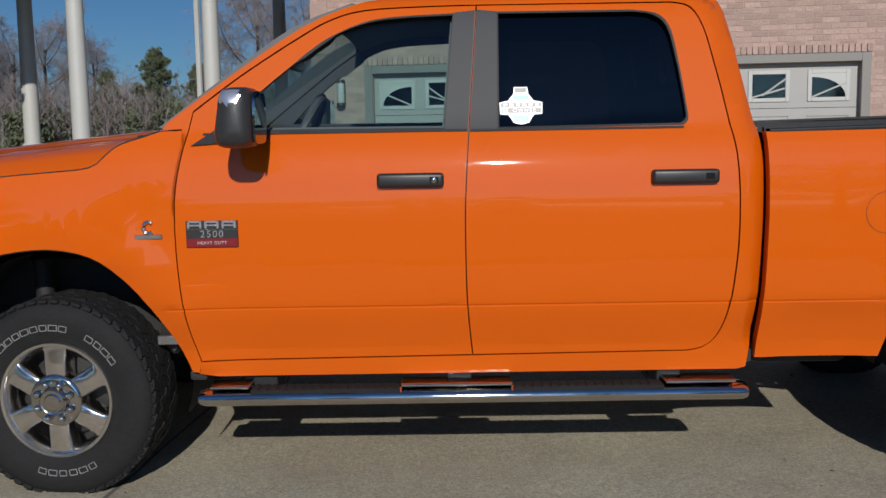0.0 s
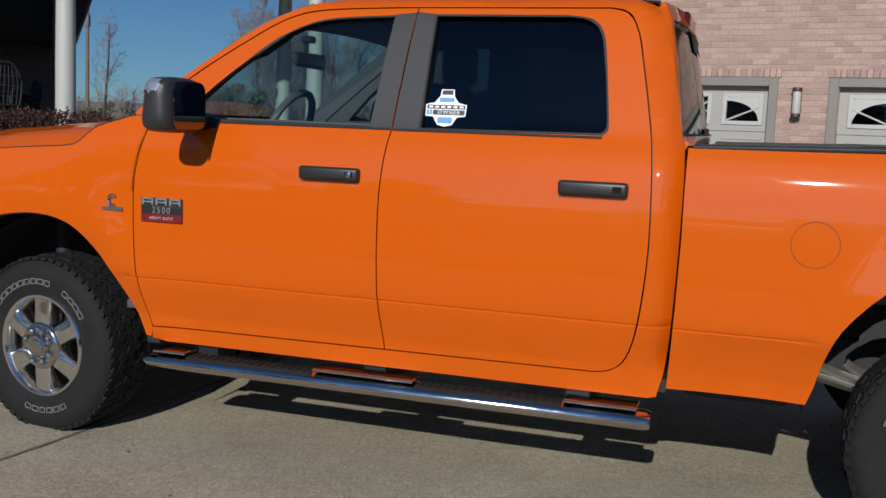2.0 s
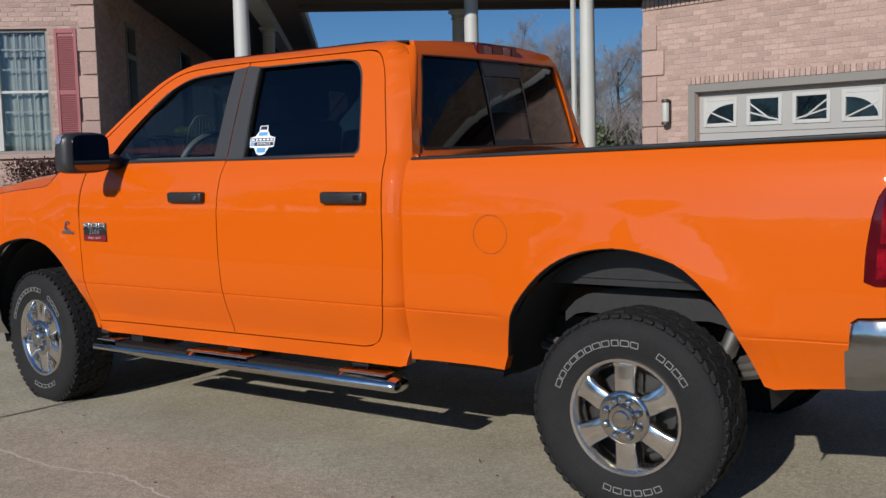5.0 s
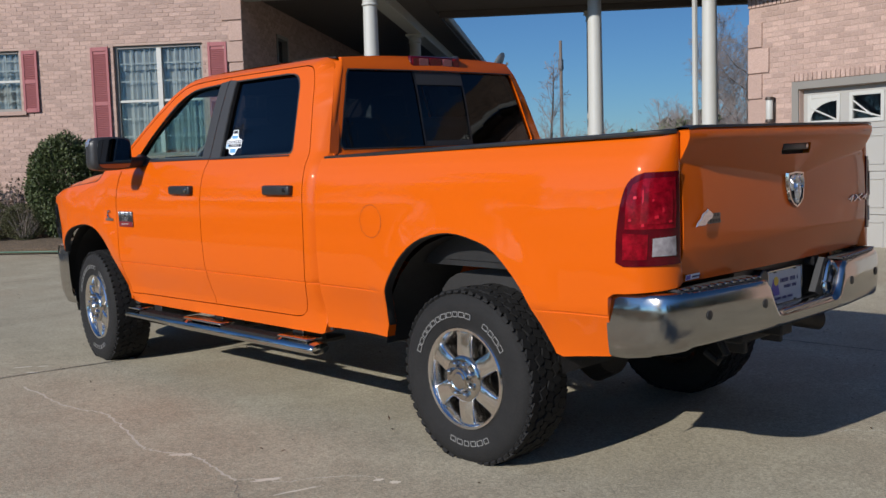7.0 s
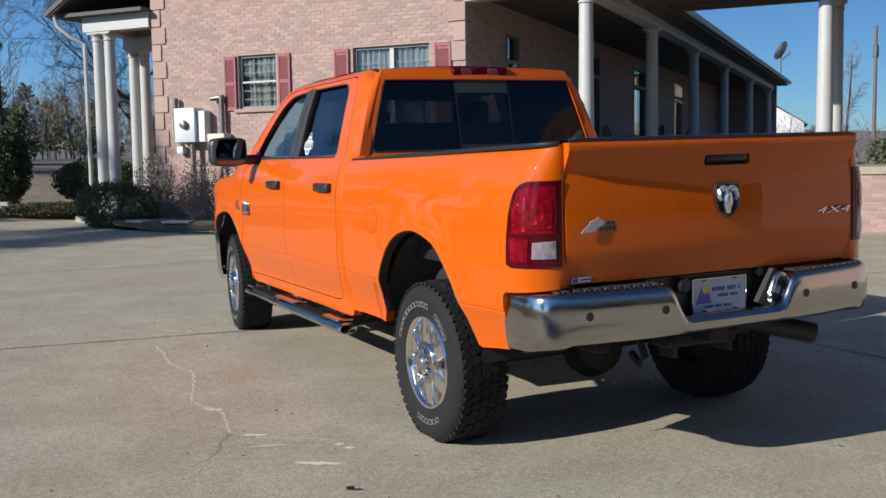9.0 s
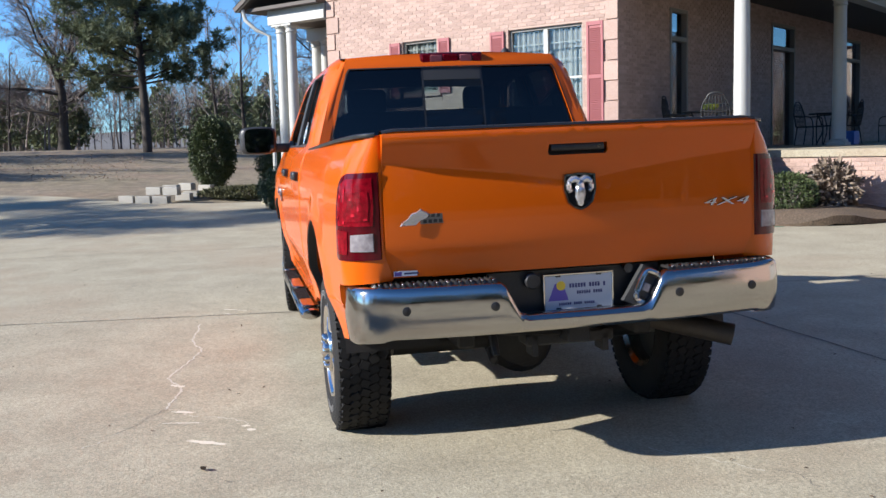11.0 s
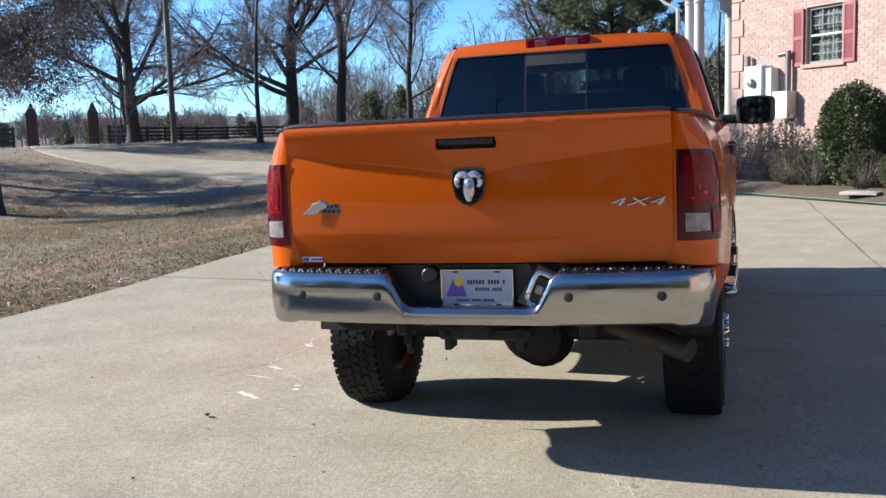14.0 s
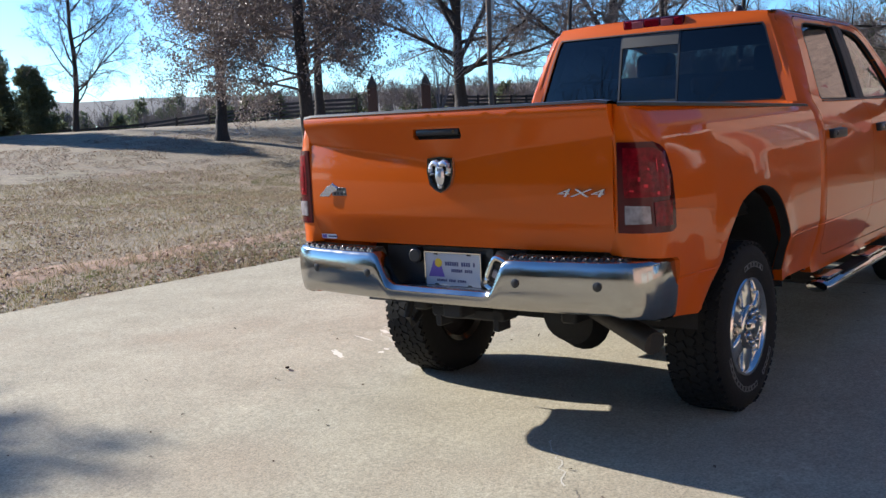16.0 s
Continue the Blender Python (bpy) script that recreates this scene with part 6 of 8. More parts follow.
tube(bm, [(0.02, -0.05, 0.22), (0.30, -0.30, 0.42)], 0.022, 6)
box(bm, 0.26, 0.36, -0.36, -0.26, 0.38, 0.50, 0.01, 1)
part("dish_arm", bm, M_GREYMETAL, dish)


# porch furniture
M_IRON = material("black_cast_iron", (0.015, 0.015, 0.016), 0.5, second=(0.03, 0.03, 0.03), scale=20)
def patio_chair(m):
    ch = thing("patio_chair", m, "black cast-iron patio chair on the porch", "chair", group="porch chairs")
    bm = bmesh.new()
    box(bm, -0.23, 0.23, -0.22, 0.22, 0.41, 0.44, 0.01, 1)
    part("seat", bm, M_IRON, ch)
    bm = bmesh.new()
    tube(bm, spline([(-0.23, 0.22, 0.42), (-0.24, 0.28, 0.75), (-0.12, 0.31, 0.98), (0.0, 0.32, 1.02), (0.12, 0.31, 0.98), (0.24, 0.28, 0.75), (0.23, 0.22, 0.42)], 4), 0.014, 6)
    for i in range(7):
        x = -0.18 + i * 0.06
        tube(bm, [(x, 0.23, 0.44), (x * 1.05, 0.28, 0.72), (x * 0.8, 0.31, 0.97)], 0.008, 5)
    for k in range(3):
        tube(bm, [(-0.2, 0.25 + k * 0.02, 0.55 + k * 0.14), (0.2, 0.25 + k * 0.02, 0.55 + k * 0.14)], 0.008, 5)
    part("backrest", bm, M_IRON, ch)
    for sx in (-1, 1):
        bm = bmesh.new()
        tube(bm, spline([(sx * 0.23, -0.2, 0.0), (sx * 0.235, -0.21, 0.40), (sx * 0.25, -0.15, 0.64), (sx * 0.25, 0.1, 0.66), (sx * 0.24, 0.27, 0.68)], 4), 0.014, 6)
        part("arm", bm, M_IRON, ch)
        bm = bmesh.new()
        tube(bm, [(sx * 0.21, 0.2, 0.42), (sx * 0.22, 0.27, 0.0)], 0.014, 6)
        part("leg", bm, M_IRON, ch)
    return ch


c0 = patio_chair(H(0.55, 1.35, 1.2, 130))
for u, v, a in ((1.35, 1.1, 200), (1.55, 7.0, 250), (1.5, 8.4, 300), (0.75, 8.0, 80), (1.5, 12.2, 260), (1.4, 13.6, 290)):
    copy_thing(c0, H(u, v, 1.2, a))
tb = thing("patio_table", H(0.95, 1.75, 1.2), "round black iron patio table on the porch", "table")
bm = bmesh.new()
lathe(bm, [(0.50, 0.70), (0.52, 0.715), (0.50, 0.73), (0.001, 0.735)], 28)
part("tabletop", bm, M_IRON, tb)
for i in range(4):
    bm = bmesh.new()
    a = math.pi / 4 + i * math.pi / 2
    tube(bm, spline([(0.38 * math.cos(a), 0.38 * math.sin(a), 0.0), (0.22 * math.cos(a), 0.22 * math.sin(a), 0.35), (0.36 * math.cos(a), 0.36 * math.sin(a), 0.70)], 4), 0.015, 6)
    part("leg", bm, M_IRON, tb)
tb2 = copy_thing(tb, H(1.35, 7.7, 1.2))
bm = bmesh.new()
random.seed(4)
for i in range(14):
    bmesh.ops.create_icosphere(bm, subdivisions=1, radius=0.055, matrix=pose(random.uniform(-0.12, 0.12), random.uniform(-0.06, 0.06), 0.05 + random.uniform(0, 0.05)))
solid("yellow_flowers", bm, material("yellow_cloth", (0.75, 0.62, 0.06), 0.8, second=(0.55, 0.5, 0.08), scale=30), H(0.95, 1.75, 1.935), "bright yellow bundle on the patio table", "flowers")
bm = bmesh.new()
box(bm, -0.2, 0.2, -0.2, 0.2, 0.0, 0.3, 0.02, 1)
solid("blue_crate", bm, material("blue_plastic", (0.02, 0.09, 0.35), 0.5), H(2.1, 6.3, 1.2), "blue plastic box on the porch floor", "box")


# ---- planting ----
M_BARK = material("grey_brown_bark", (0.042, 0.035, 0.030), 0.95, second=(0.072, 0.060, 0.052), scale=5, fine=0.35, fine_scale=30, bump=0.9, bump_scale=18, stretch=(1, 1, 0.25))
M_TWIG = material("bare_twigs", (0.215, 0.182, 0.168), 0.95, second=(0.145, 0.122, 0.112), scale=0.6)
M_OAKLEAF = material("dead_oak_leaves", (0.20, 0.165, 0.148), 0.42, second=(0.11, 0.090, 0.080), scale=0.7, random_tint=0.5, island=True, thin=0.35)
M_NEEDLE = material("pine_needles", (0.125, 0.150, 0.080), 0.7, second=(0.14, 0.15, 0.080), scale=0.5, random_tint=0.4, island=True, thin=0.25)
M_LEAFGREEN = material("dark_green_leaves", (0.045, 0.066, 0.020), 0.55, second=(0.080, 0.092, 0.030), scale=3, random_tint=0.5, island=True)
M_LEAFRED = material("burgundy_hedge_leaves", (0.062, 0.028, 0.024), 0.8, second=(0.040, 0.022, 0.018), scale=4, random_tint=0.5, island=True, spec=0.2)
M_LEAFBOX = material("box_ball_leaves", (0.060, 0.066, 0.022), 0.75, second=(0.075, 0.060, 0.026), scale=5, random_tint=0.45, island=True)
M_STRAW = material("dry_shrub_straw", (0.20, 0.155, 0.115), 0.9, second=(0.13, 0.10, 0.075), scale=4, random_tint=0.3, island=True)


class Acc:
    """Collects tapered limbs and leaf blades, for one mesh."""

    def __init__(self):
        self.v, self.f = [], []

    def limb(self, pts, radii, n):
        base = len(self.v)
        up = Vector((0.31, 0.2, 0.93))
        for i, p in enumerate(pts):
            d = (pts[min(i + 1, len(pts) - 1)] - pts[max(i - 1, 0)]).normalized()
            a = d.cross(up)
            if a.length < 1e-3:
                a = Vector((1, 0, 0))
            a.normalize()
            b = d.cross(a)
            for k in range(n):
                t = 2 * math.pi * k / n
                q = p + radii[i] * (math.cos(t) * a + math.sin(t) * b)
                self.v.append((q.x, q.y, q.z))
        for i in range(len(pts) - 1):
            for k in range(n):
                s0, s1 = base + i * n, base + (i + 1) * n
                self.f.append((s0 + k, s0 + (k + 1) % n, s1 + (k + 1) % n, s1 + k))

    def blade(self, p, d, n, l, w):
        """A folded leaf: two quads over a midrib."""
        d = d.normalized()
        s = d.cross(n)
        if s.length < 1e-3:
            s = Vector((1, 0, 0))
        s = s.normalized() * w / 2
        u = s.cross(d).normalized() * w * 0.25
        b = len(self.v)
        for q in (p, p + d * l * 0.5 + s + u, p + d * l, p + d * l * 0.5 - s + u):
            self.v.append((q.x, q.y, q.z))
        self.f += [(b, b + 1, b + 2), (b, b + 2, b + 3)]

    def mesh(self, name, mat, smooth=False):
        me = bpy.data.meshes.new(name)
        me.from_pydata(self.v, [], self.f)
        me.materials.append(mat)
        if smooth:
            for p in me.polygons:
                p.use_smooth = True
        return me


def rvec(r):
    while True:
        v = Vector((r.uniform(-1, 1), r.uniform(-1, 1), r.uniform(-1, 1)))
        if 0.05 < v.length < 1:
            return v.normalized()


def grow(r, wood, twig, leaves, p, d, length, rad, level, spec):
    """One limb with its children; leaves: list of (place, direction) at the twigs' ends."""
    nseg = spec["seg"][level]
    pts, radii = [p.copy()], [rad]
    q, dd = p.copy(), d.normalized()
    for i in range(nseg):
        dd = (dd + rvec(r) * spec["bend"][level] + Vector((0, 0, spec["lift"][level]))).normalized()
        q = q + dd * length / nseg
        pts.append(q.copy())
        radii.append(max(0.008, rad * (1 - (1 - spec["taper"][level]) * (i + 1) / nseg)))
    (wood if level <= spec["wood_level"] else twig).limb(pts, radii, spec["sides"][level])
    if level + 1 < len(spec["seg"]):
        n = spec["kids"][level]
        for k in range(n):
            t = spec["first"][level] + (1 - spec["first"][level]) * (k + r.random() * 0.8) / n
            i = min(nseg - 1, int(t * nseg))
            f = t * nseg - i
            base = pts[i].lerp(pts[i + 1], min(1, f))
            axis = (pts[i + 1] - pts[i]).normalized()
            out = (rvec(r) * 1.0)
            out = (out - axis * out.dot(axis)).normalized()
            ang = radians(r.uniform(*spec["angle"][level]))
            cd = axis * math.cos(ang) + out * math.sin(ang)
            shrink = 1 - spec["cone"][level] * t
            grow(r, wood, twig, leaves, base, cd, length * spec["ratio"][level] * shrink * r.uniform(0.7, 1.15), min(radii[i] * 0.75, rad * spec["rratio"][level] * shrink), level + 1, spec)
    else:
        for i in range(1, len(pts)):
            leaves.append((pts[i], (pts[i] - pts[i - 1]).normalized()))


BARE = dict(seg=[7, 6, 4, 3, 2], bend=[0.10, 0.20, 0.26, 0.33, 0.4], lift=[0.05, 0.10, 0.05, 0.02, 0.0], taper=[0.45, 0.25, 0.2, 0.2, 0.3], wood_level=1, sides=[12, 7, 5, 3, 3], kids=[13, 11, 10, 9, 0], first=[0.18, 0.18, 0.12, 0.12, 0], angle=[(35, 70), (30, 65), (30, 65), (25, 60)], ratio=[0.62, 0.60, 0.52, 0.52], rratio=[0.36, 0.42, 0.42, 0.5], cone=[0.30, 0.4, 0.4, 0.4])
SPREAD = dict(BARE, seg=[5, 7, 4, 3, 2], kids=[11, 12, 10, 9, 0], first=[0.28, 0.16, 0.12, 0.12, 0], angle=[(25, 82), (28, 65), (30, 65), (25, 60)], ratio=[1.25, 0.58, 0.5, 0.52], rratio=[0.45, 0.42, 0.42, 0.5])
SLIM = dict(BARE, seg=[8, 5, 4, 3], kids=[16, 7, 5, 0], first=[0.18, 0.15, 0.15, 0], angle=[(30, 55), (28, 55), (25, 50)], ratio=[0.38, 0.5, 0.5], rratio=[0.32, 0.5, 0.5], cone=[0.55, 0.3, 0.3], bend=[0.05, 0.18, 0.25, 0.3], sides=[8, 4, 3, 3], wood_level=0, lift=[0.05, 0.10, 0.05, 0.0], taper=[0.2, 0.25, 0.3, 0.3])
PINOAK = dict(BARE, seg=[9, 6, 5, 3], kids=[44, 11, 6, 0], first=[0.25, 0.10, 0.12, 0], angle=[(60, 94), (30, 60), (28, 60)], ratio=[0.44, 0.46, 0.48], rratio=[0.22, 0.45, 0.5], cone=[0.55, 0.35, 0.3], bend=[0.04, 0.14, 0.25, 0.3], sides=[14, 5, 4, 3], wood_level=0, lift=[0.06, 0.0, -0.02, 0.0], taper=[0.25, 0.2, 0.3, 0.3])


def tree(name, seed, m, height, rad, spec, label, leaf=None, leaf_n=0, leaf_size=0.1, twig_mat=None, flare=True):
    r = random.Random(seed)
    wood, twig, blades, leaves = Acc(), Acc(), Acc(), []
    grow(r, wood, twig, leaves, Vector((0, 0, -0.1)), Vector((r.uniform(-0.04, 0.04), r.uniform(-0.04, 0.04), 1)), height, rad, 0, spec)
    if flare:
        wood.limb([Vector((0, 0, -0.15)), Vector((0, 0, 0.08)), Vector((0, 0, 0.3)), Vector((0, 0, 0.8))], [rad * 1.6, rad * 1.3, rad * 1.08, rad * 0.95], 14)
    t = thing(name, m, label, "tree")
    o = new("trunk", wood.mesh("trunk", M_BARK, True))
    o.parent = t
    o = new("crown", twig.mesh("crown", twig_mat or M_TWIG))
    o.parent = t
    if leaf:
        pick = leaves if len(leaves) * leaf_n < 120000 else r.sample(leaves, 120000 // leaf_n)
        for p, d in pick:
            for _ in range(leaf_n):
                q = p + rvec(r) * leaf_size * 2.4
                blades.blade(q, (rvec(r) + Vector((0, 0, -0.5))), rvec(r), leaf_size * r.uniform(0.7, 1.3), leaf_size * 0.55)
        o = new("foliage", blades.mesh("foliage", leaf))
        o.parent = t
    return t


def land(x, y, a=0, k=1.0):
    return pose(x, y, rise(x, y) - 0.02, 0, 0, a) @ Matrix.Scale(k, 4)


def again(t, x, y, a, k):
    c = copy_thing(t, pose(x, y, rise(x, y) - 0.02, 0, 0, a))
    c.scale = (k, k, k)
    return c


near_oak = tree("oak_tree", 11, land(-14.0, -11.5, 20), 10.0, 0.23, PINOAK, "young oak holding brown dead leaves on the lawn", M_OAKLEAF, 7, 0.085, M_TWIG)
again(near_oak, -18.25, -19.35, 130, 0.92)
again(near_oak, -28.5, -23.4, 250, 1.0)
again(near_oak, 5.3, -7.2, 80, 0.50)
spread = tree("bare_tree", 23, land(-42.6, -14.9, 40), 7.0, 0.40, SPREAD, "large spreading bare tree on the lawn")
again(spread, -40.3, -23.0, 200, 0.95)
bare = tree("bare_tree", 37, land(-40.6, -11.4, 0), 11.5, 0.26, BARE, "bare grey-brown winter tree on the lawn")
again(bare, -54.0, -11.4, 140, 0.80)
again(bare, -58.0, -34.0, 260, 1.0)
again(spread, -63.0, -3.6, 300, 0.92)
slim = tree("slim_bare_tree", 41, land(-31.1, -11.7, 0), 7.5, 0.12, SLIM, "slim bare tree on the lawn")
again(bare, -20.0, -30.0, 90, 0.52)
again(bare, -44.0, 13.0, 210, 0.9)
again(bare, -53.0, 17.2, 20, 0.95)
again(slim, -61.5, -8.4, 160, 0.95)
again(slim, -62.5, -6.9, 40, 0.85)
again(slim, -57.0, 6.2, 250, 1.1)
again(slim, -59.0, 8.0, 310, 1.2)
myrtle = thing("multi_stem_shrub", land(-30.2, -17.8), "bare multi-stemmed shrub by the gate", "shrub")
mw = Acc()
r_ = random.Random(5)
for i in range(9):
    lv = []
    grow(r_, mw, mw, lv, Vector((r_.uniform(-0.15, 0.15), r_.uniform(-0.15, 0.15), 0)), Vector((r_.uniform(-0.4, 0.4), r_.uniform(-0.4, 0.4), 1)), 3.2, 0.035, 1, dict(SLIM, kids=[0, 7, 4, 0], first=[0, 0.4, 0.2, 0], ratio=[0, 0.35, 0.5]))
o = new("stem_clump", mw.mesh("stem_clump", M_TWIG))
o.parent = myrtle


def pine(name, seed, m, height, rad, clear, label):
    """Trunk, open whorls of limbs and tufts of needles with gaps between."""
    r = random.Random(seed)
    wood, need = Acc(), Acc()
    pts = [Vector((0.25 * math.sin(z * 0.3 + seed), 0.2 * math.cos(z * 0.23), z)) for z in [height * i / 10 for i in range(11)]]
    wood.limb(pts, [rad * (1 - 0.8 * i / 10) for i in range(11)], 9)
    n = 105
    for k in range(n):
        t = clear + (1 - clear) * (k + r.random()) / n
        i = min(9, int(t * 10))
        p = pts[i].lerp(pts[i + 1], t * 10 - i)
        a = r.uniform(0, 2 * math.pi)
        ln = height * 0.29 * (1 - (t - clear) / (1 - clear)) ** 0.55 * r.uniform(0.5, 1.1) + 0.5
        d = Vector((math.cos(a), math.sin(a), r.uniform(0.0, 0.45)))
        lp = [p]
        for s in range(5):
            d = (d + rvec(r) * 0.16 + Vector((0, 0, 0.03))).normalized()
            lp.append(lp[-1] + d * ln / 5)
        wood.limb(lp, [rad * 0.22 * (1 - 0.15 * s) for s in range(6)], 4)
        for s in range(2, 6):
            for _ in range(6):
                c = lp[s] + rvec(r) * 0.75 * r.random()
                size = r.uniform(0.35, 0.6)
                for _ in range(34):
                    q = c + rvec(r) * size * 0.35 * r.random()
                    v = rvec(r) + Vector((0, 0, 0.3))
                    need.blade(q, v, rvec(r), size * r.uniform(0.5, 0.9), 0.06)
    t = thing(name, m, label, "tree")
    o = new("trunk", wood.mesh("trunk", M_BARK, True))
    o.parent = t
    o = new("foliage", need.mesh("foliage", M_NEEDLE))
    o.parent = t
    return t


pn = pine("pine_tree", 3, land(-46.5, 1.8, 0), 16.0, 0.25, 0.19, "tall dark green pine at the lawn's edge")
cedar = pine("cedar_tree", 8, land(-16.0, -34.0, 60), 7.5, 0.20, 0.06, "dark green cedar beyond the plank fence")
again(cedar, -21.0, -38.0, 200, 0.62)
again(cedar, -25.5, -41.0, 120, 0.5)
again(cedar, -24.0, 92.0, 40, 0.62)
again(cedar, -12.0, 95.0, 140, 0.6)
again(cedar, -44.0, 92.0, 240, 0.7)
again(pn, -19.5, 86.0, 60, 0.52)
again(pn, -16.0, 88.0, 220, 0.45)
again(pn, -23.0, 84.0, 300, 0.40)
again(bare, -31.0, 85.0, 75, 0.72)
again(bare, -36.0, 93.0, 200, 0.62)
again(bare, -33.5, 81.0, 20, 0.80)
again(bare, -28.0, 84.0, 310, 0.74)
again(bare, -24.5, 86.0, 130, 0.66)
again(bare, -38.5, 86.0, 250, 0.85)
again(bare, -10.2, 82.0, 110, 0.92)


# far woods: many small crowns in one object a stretch
def woods(name, seed, spots, hmin, hmax, label, green=0.12):
    r = random.Random(seed)
    w, g = Acc(), Acc()
    for x, y in spots:
        h = r.uniform(hmin, hmax)
        base = Vector((x, y, rise(x, y) - 0.1))
        if r.random() < green:
            for _ in range(90):
                k = r.random()
                c = base + Vector((r.uniform(-1, 1) * h * 0.22 * (1.1 - k), r.uniform(-1, 1) * h * 0.22 * (1.1 - k), h * (0.12 + 0.6 * k)))
                for _ in range(5):
                    g.blade(c + rvec(r) * 0.3, rvec(r) + Vector((0, 0, 0.3)), rvec(r), 0.5, 0.22)
            w.limb([base, base + Vector((0, 0, h * 0.7))], [0.12, 0.03], 4)
            continue
        lv = []
        grow(r, w, w, lv, base, Vector((r.uniform(-0.1, 0.1), r.uniform(-0.1, 0.1), 1)), h, h * 0.009 + 0.03, 0, dict(SLIM, seg=[4, 2, 1], kids=[13, 6, 0], first=[0.22, 0.2, 0], bend=[0.08, 0.2, 0.3], sides=[4, 3, 3], taper=[0.2, 0.3, 0.4], lift=[0.02, 0.1, 0.0], angle=[(28, 60), (25, 55)], ratio=[0.42, 0.5], rratio=[0.4, 0.6], cone=[0.5, 0.3]))
        for _ in range(110):
            k = r.random()
            c = base + Vector((r.gauss(0, 1) * h * 0.17, r.gauss(0, 1) * h * 0.17, h * (0.18 + 0.72 * k)))
            w.blade(c, rvec(r) + Vector((0, 0, 1.2)), rvec(r), r.uniform(0.5, 1.2), 0.05)
    ob = new(name, w.mesh(name, M_TWIG))
    tagged(ob, label, "woods", kind="stuff")
    if g.v:
        o = new("evergreens", g.mesh("evergreens", M_NEEDLE))
        o.parent = ob


r_ = random.Random(9)
spots = []
for i in range(190):
    a = radians(r_.uniform(70, 99))
    d = r_.uniform(72, 125)
    spots.append((7 - math.sin(a) * d, 4 + math.cos(a) * d))
woods("far_woods", 61, spots, 4.2, 8.0, "bare winter woods beyond the lawn", 0.22)
spots = []
for i in range(300):
    a = radians(r_.uniform(-6, 62))
    d = r_.uniform(95, 140)
    spots.append((3 - math.sin(a) * d, 2 + math.cos(a) * d))
woods("far_woods", 62, spots, 3.0, 5.6, "bare winter woods behind the house", 0.3)
spots = []
for i in range(170):
    a = radians(r_.uniform(4, 27))
    d = r_.uniform(78, 100)
    spots.append((-math.sin(a) * d, math.cos(a) * d))
woods("far_woods", 66, spots, 4.0, 6.4, "dense bare woods with dark pines behind the house", 0.3)
spots = []
for i in range(420):
    a = radians(r_.uniform(96, 165))
    d = r_.uniform(110, 170)
    spots.append((7 - math.sin(a) * d, 5 + math.cos(a) * d))
woods("far_woods", 63, spots, 2.4, 4.6, "bare woods on the far ridge", 0.25)
spots = []
for i in range(110):
    a = radians(r_.uniform(134, 166))
    d = r_.uniform(100, 135)
    spots.append((7 - math.sin(a) * d, 5 + math.cos(a) * d))
woods("far_woods", 68, [(7 - math.sin(radians(a)) * d, 5 + math.cos(radians(a)) * d) for a, d in [(r_.uniform(116, 166), r_.uniform(78, 98)) for i in range(150)]], 1.7, 3.1, "low bare thicket beyond the plank fence", 0.25)
woods("far_woods", 67, spots, 4.2, 6.6, "mixed winter woods beyond the plank fence", 0.4)
spots = []
for i in range(130):
    a = radians(r_.uniform(96, 112))
    d = r_.uniform(72, 110)
    spots.append((7 - math.sin(a) * d, 5 + math.cos(a) * d))
woods("far_woods", 64, spots, 3.5, 6.5, "bare winter woods beyond the gate", 0.15)
# unseen woods, added behind the camera to darken the truck's reflections
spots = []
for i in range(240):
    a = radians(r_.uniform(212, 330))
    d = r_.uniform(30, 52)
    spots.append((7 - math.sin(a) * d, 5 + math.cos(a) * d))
woods("far_woods", 65, spots, 11.0, 16.0, "unseen woods added to the east to darken reflections and low sky", 0.55)
# added unseen thicket: closes bright gaps in the tailgate's reflection
woods("far_woods", 69, [(7 - math.sin(radians(a)) * d, 5 + math.cos(radians(a)) * d) for a, d in [(r_.uniform(212, 330), r_.uniform(48, 58)) for i in range(260)]], 3.0, 5.0, "unseen thicket added to close the gaps under the east woods", 0.75)
again(bare, 3.2 - 0.13 * 70, 70, 30, 0.75)
again(slim, -30.0, 48.0, 10, 0.9)
# far hills as a low rolling ridge
bm = bmesh.new()
M_HILL = material("distant_wooded_hill", (0.12, 0.115, 0.11), 1.0, second=(0.09, 0.09, 0.085), scale=0.05, fine=0.3, fine_scale=1.5)
angs = steps(-180, 180, 2)
grid(bm, angs, [0, 1, 2], lambda a, i: ((300 + 60 * i) * -math.sin(radians(a)), (300 + 60 * i) * math.cos(radians(a)), [0.0, 9 + 3.0 * noise.noise((a * 0.08, 3, 0)) + 1.6 * noise.noise((a * 0.6, 7, 0)), 0][i]))
solid("backdrop_hills", bm, M_HILL, pose(0, 0, 0), "low wooded ridge on the horizon", "hills", kind="structure")


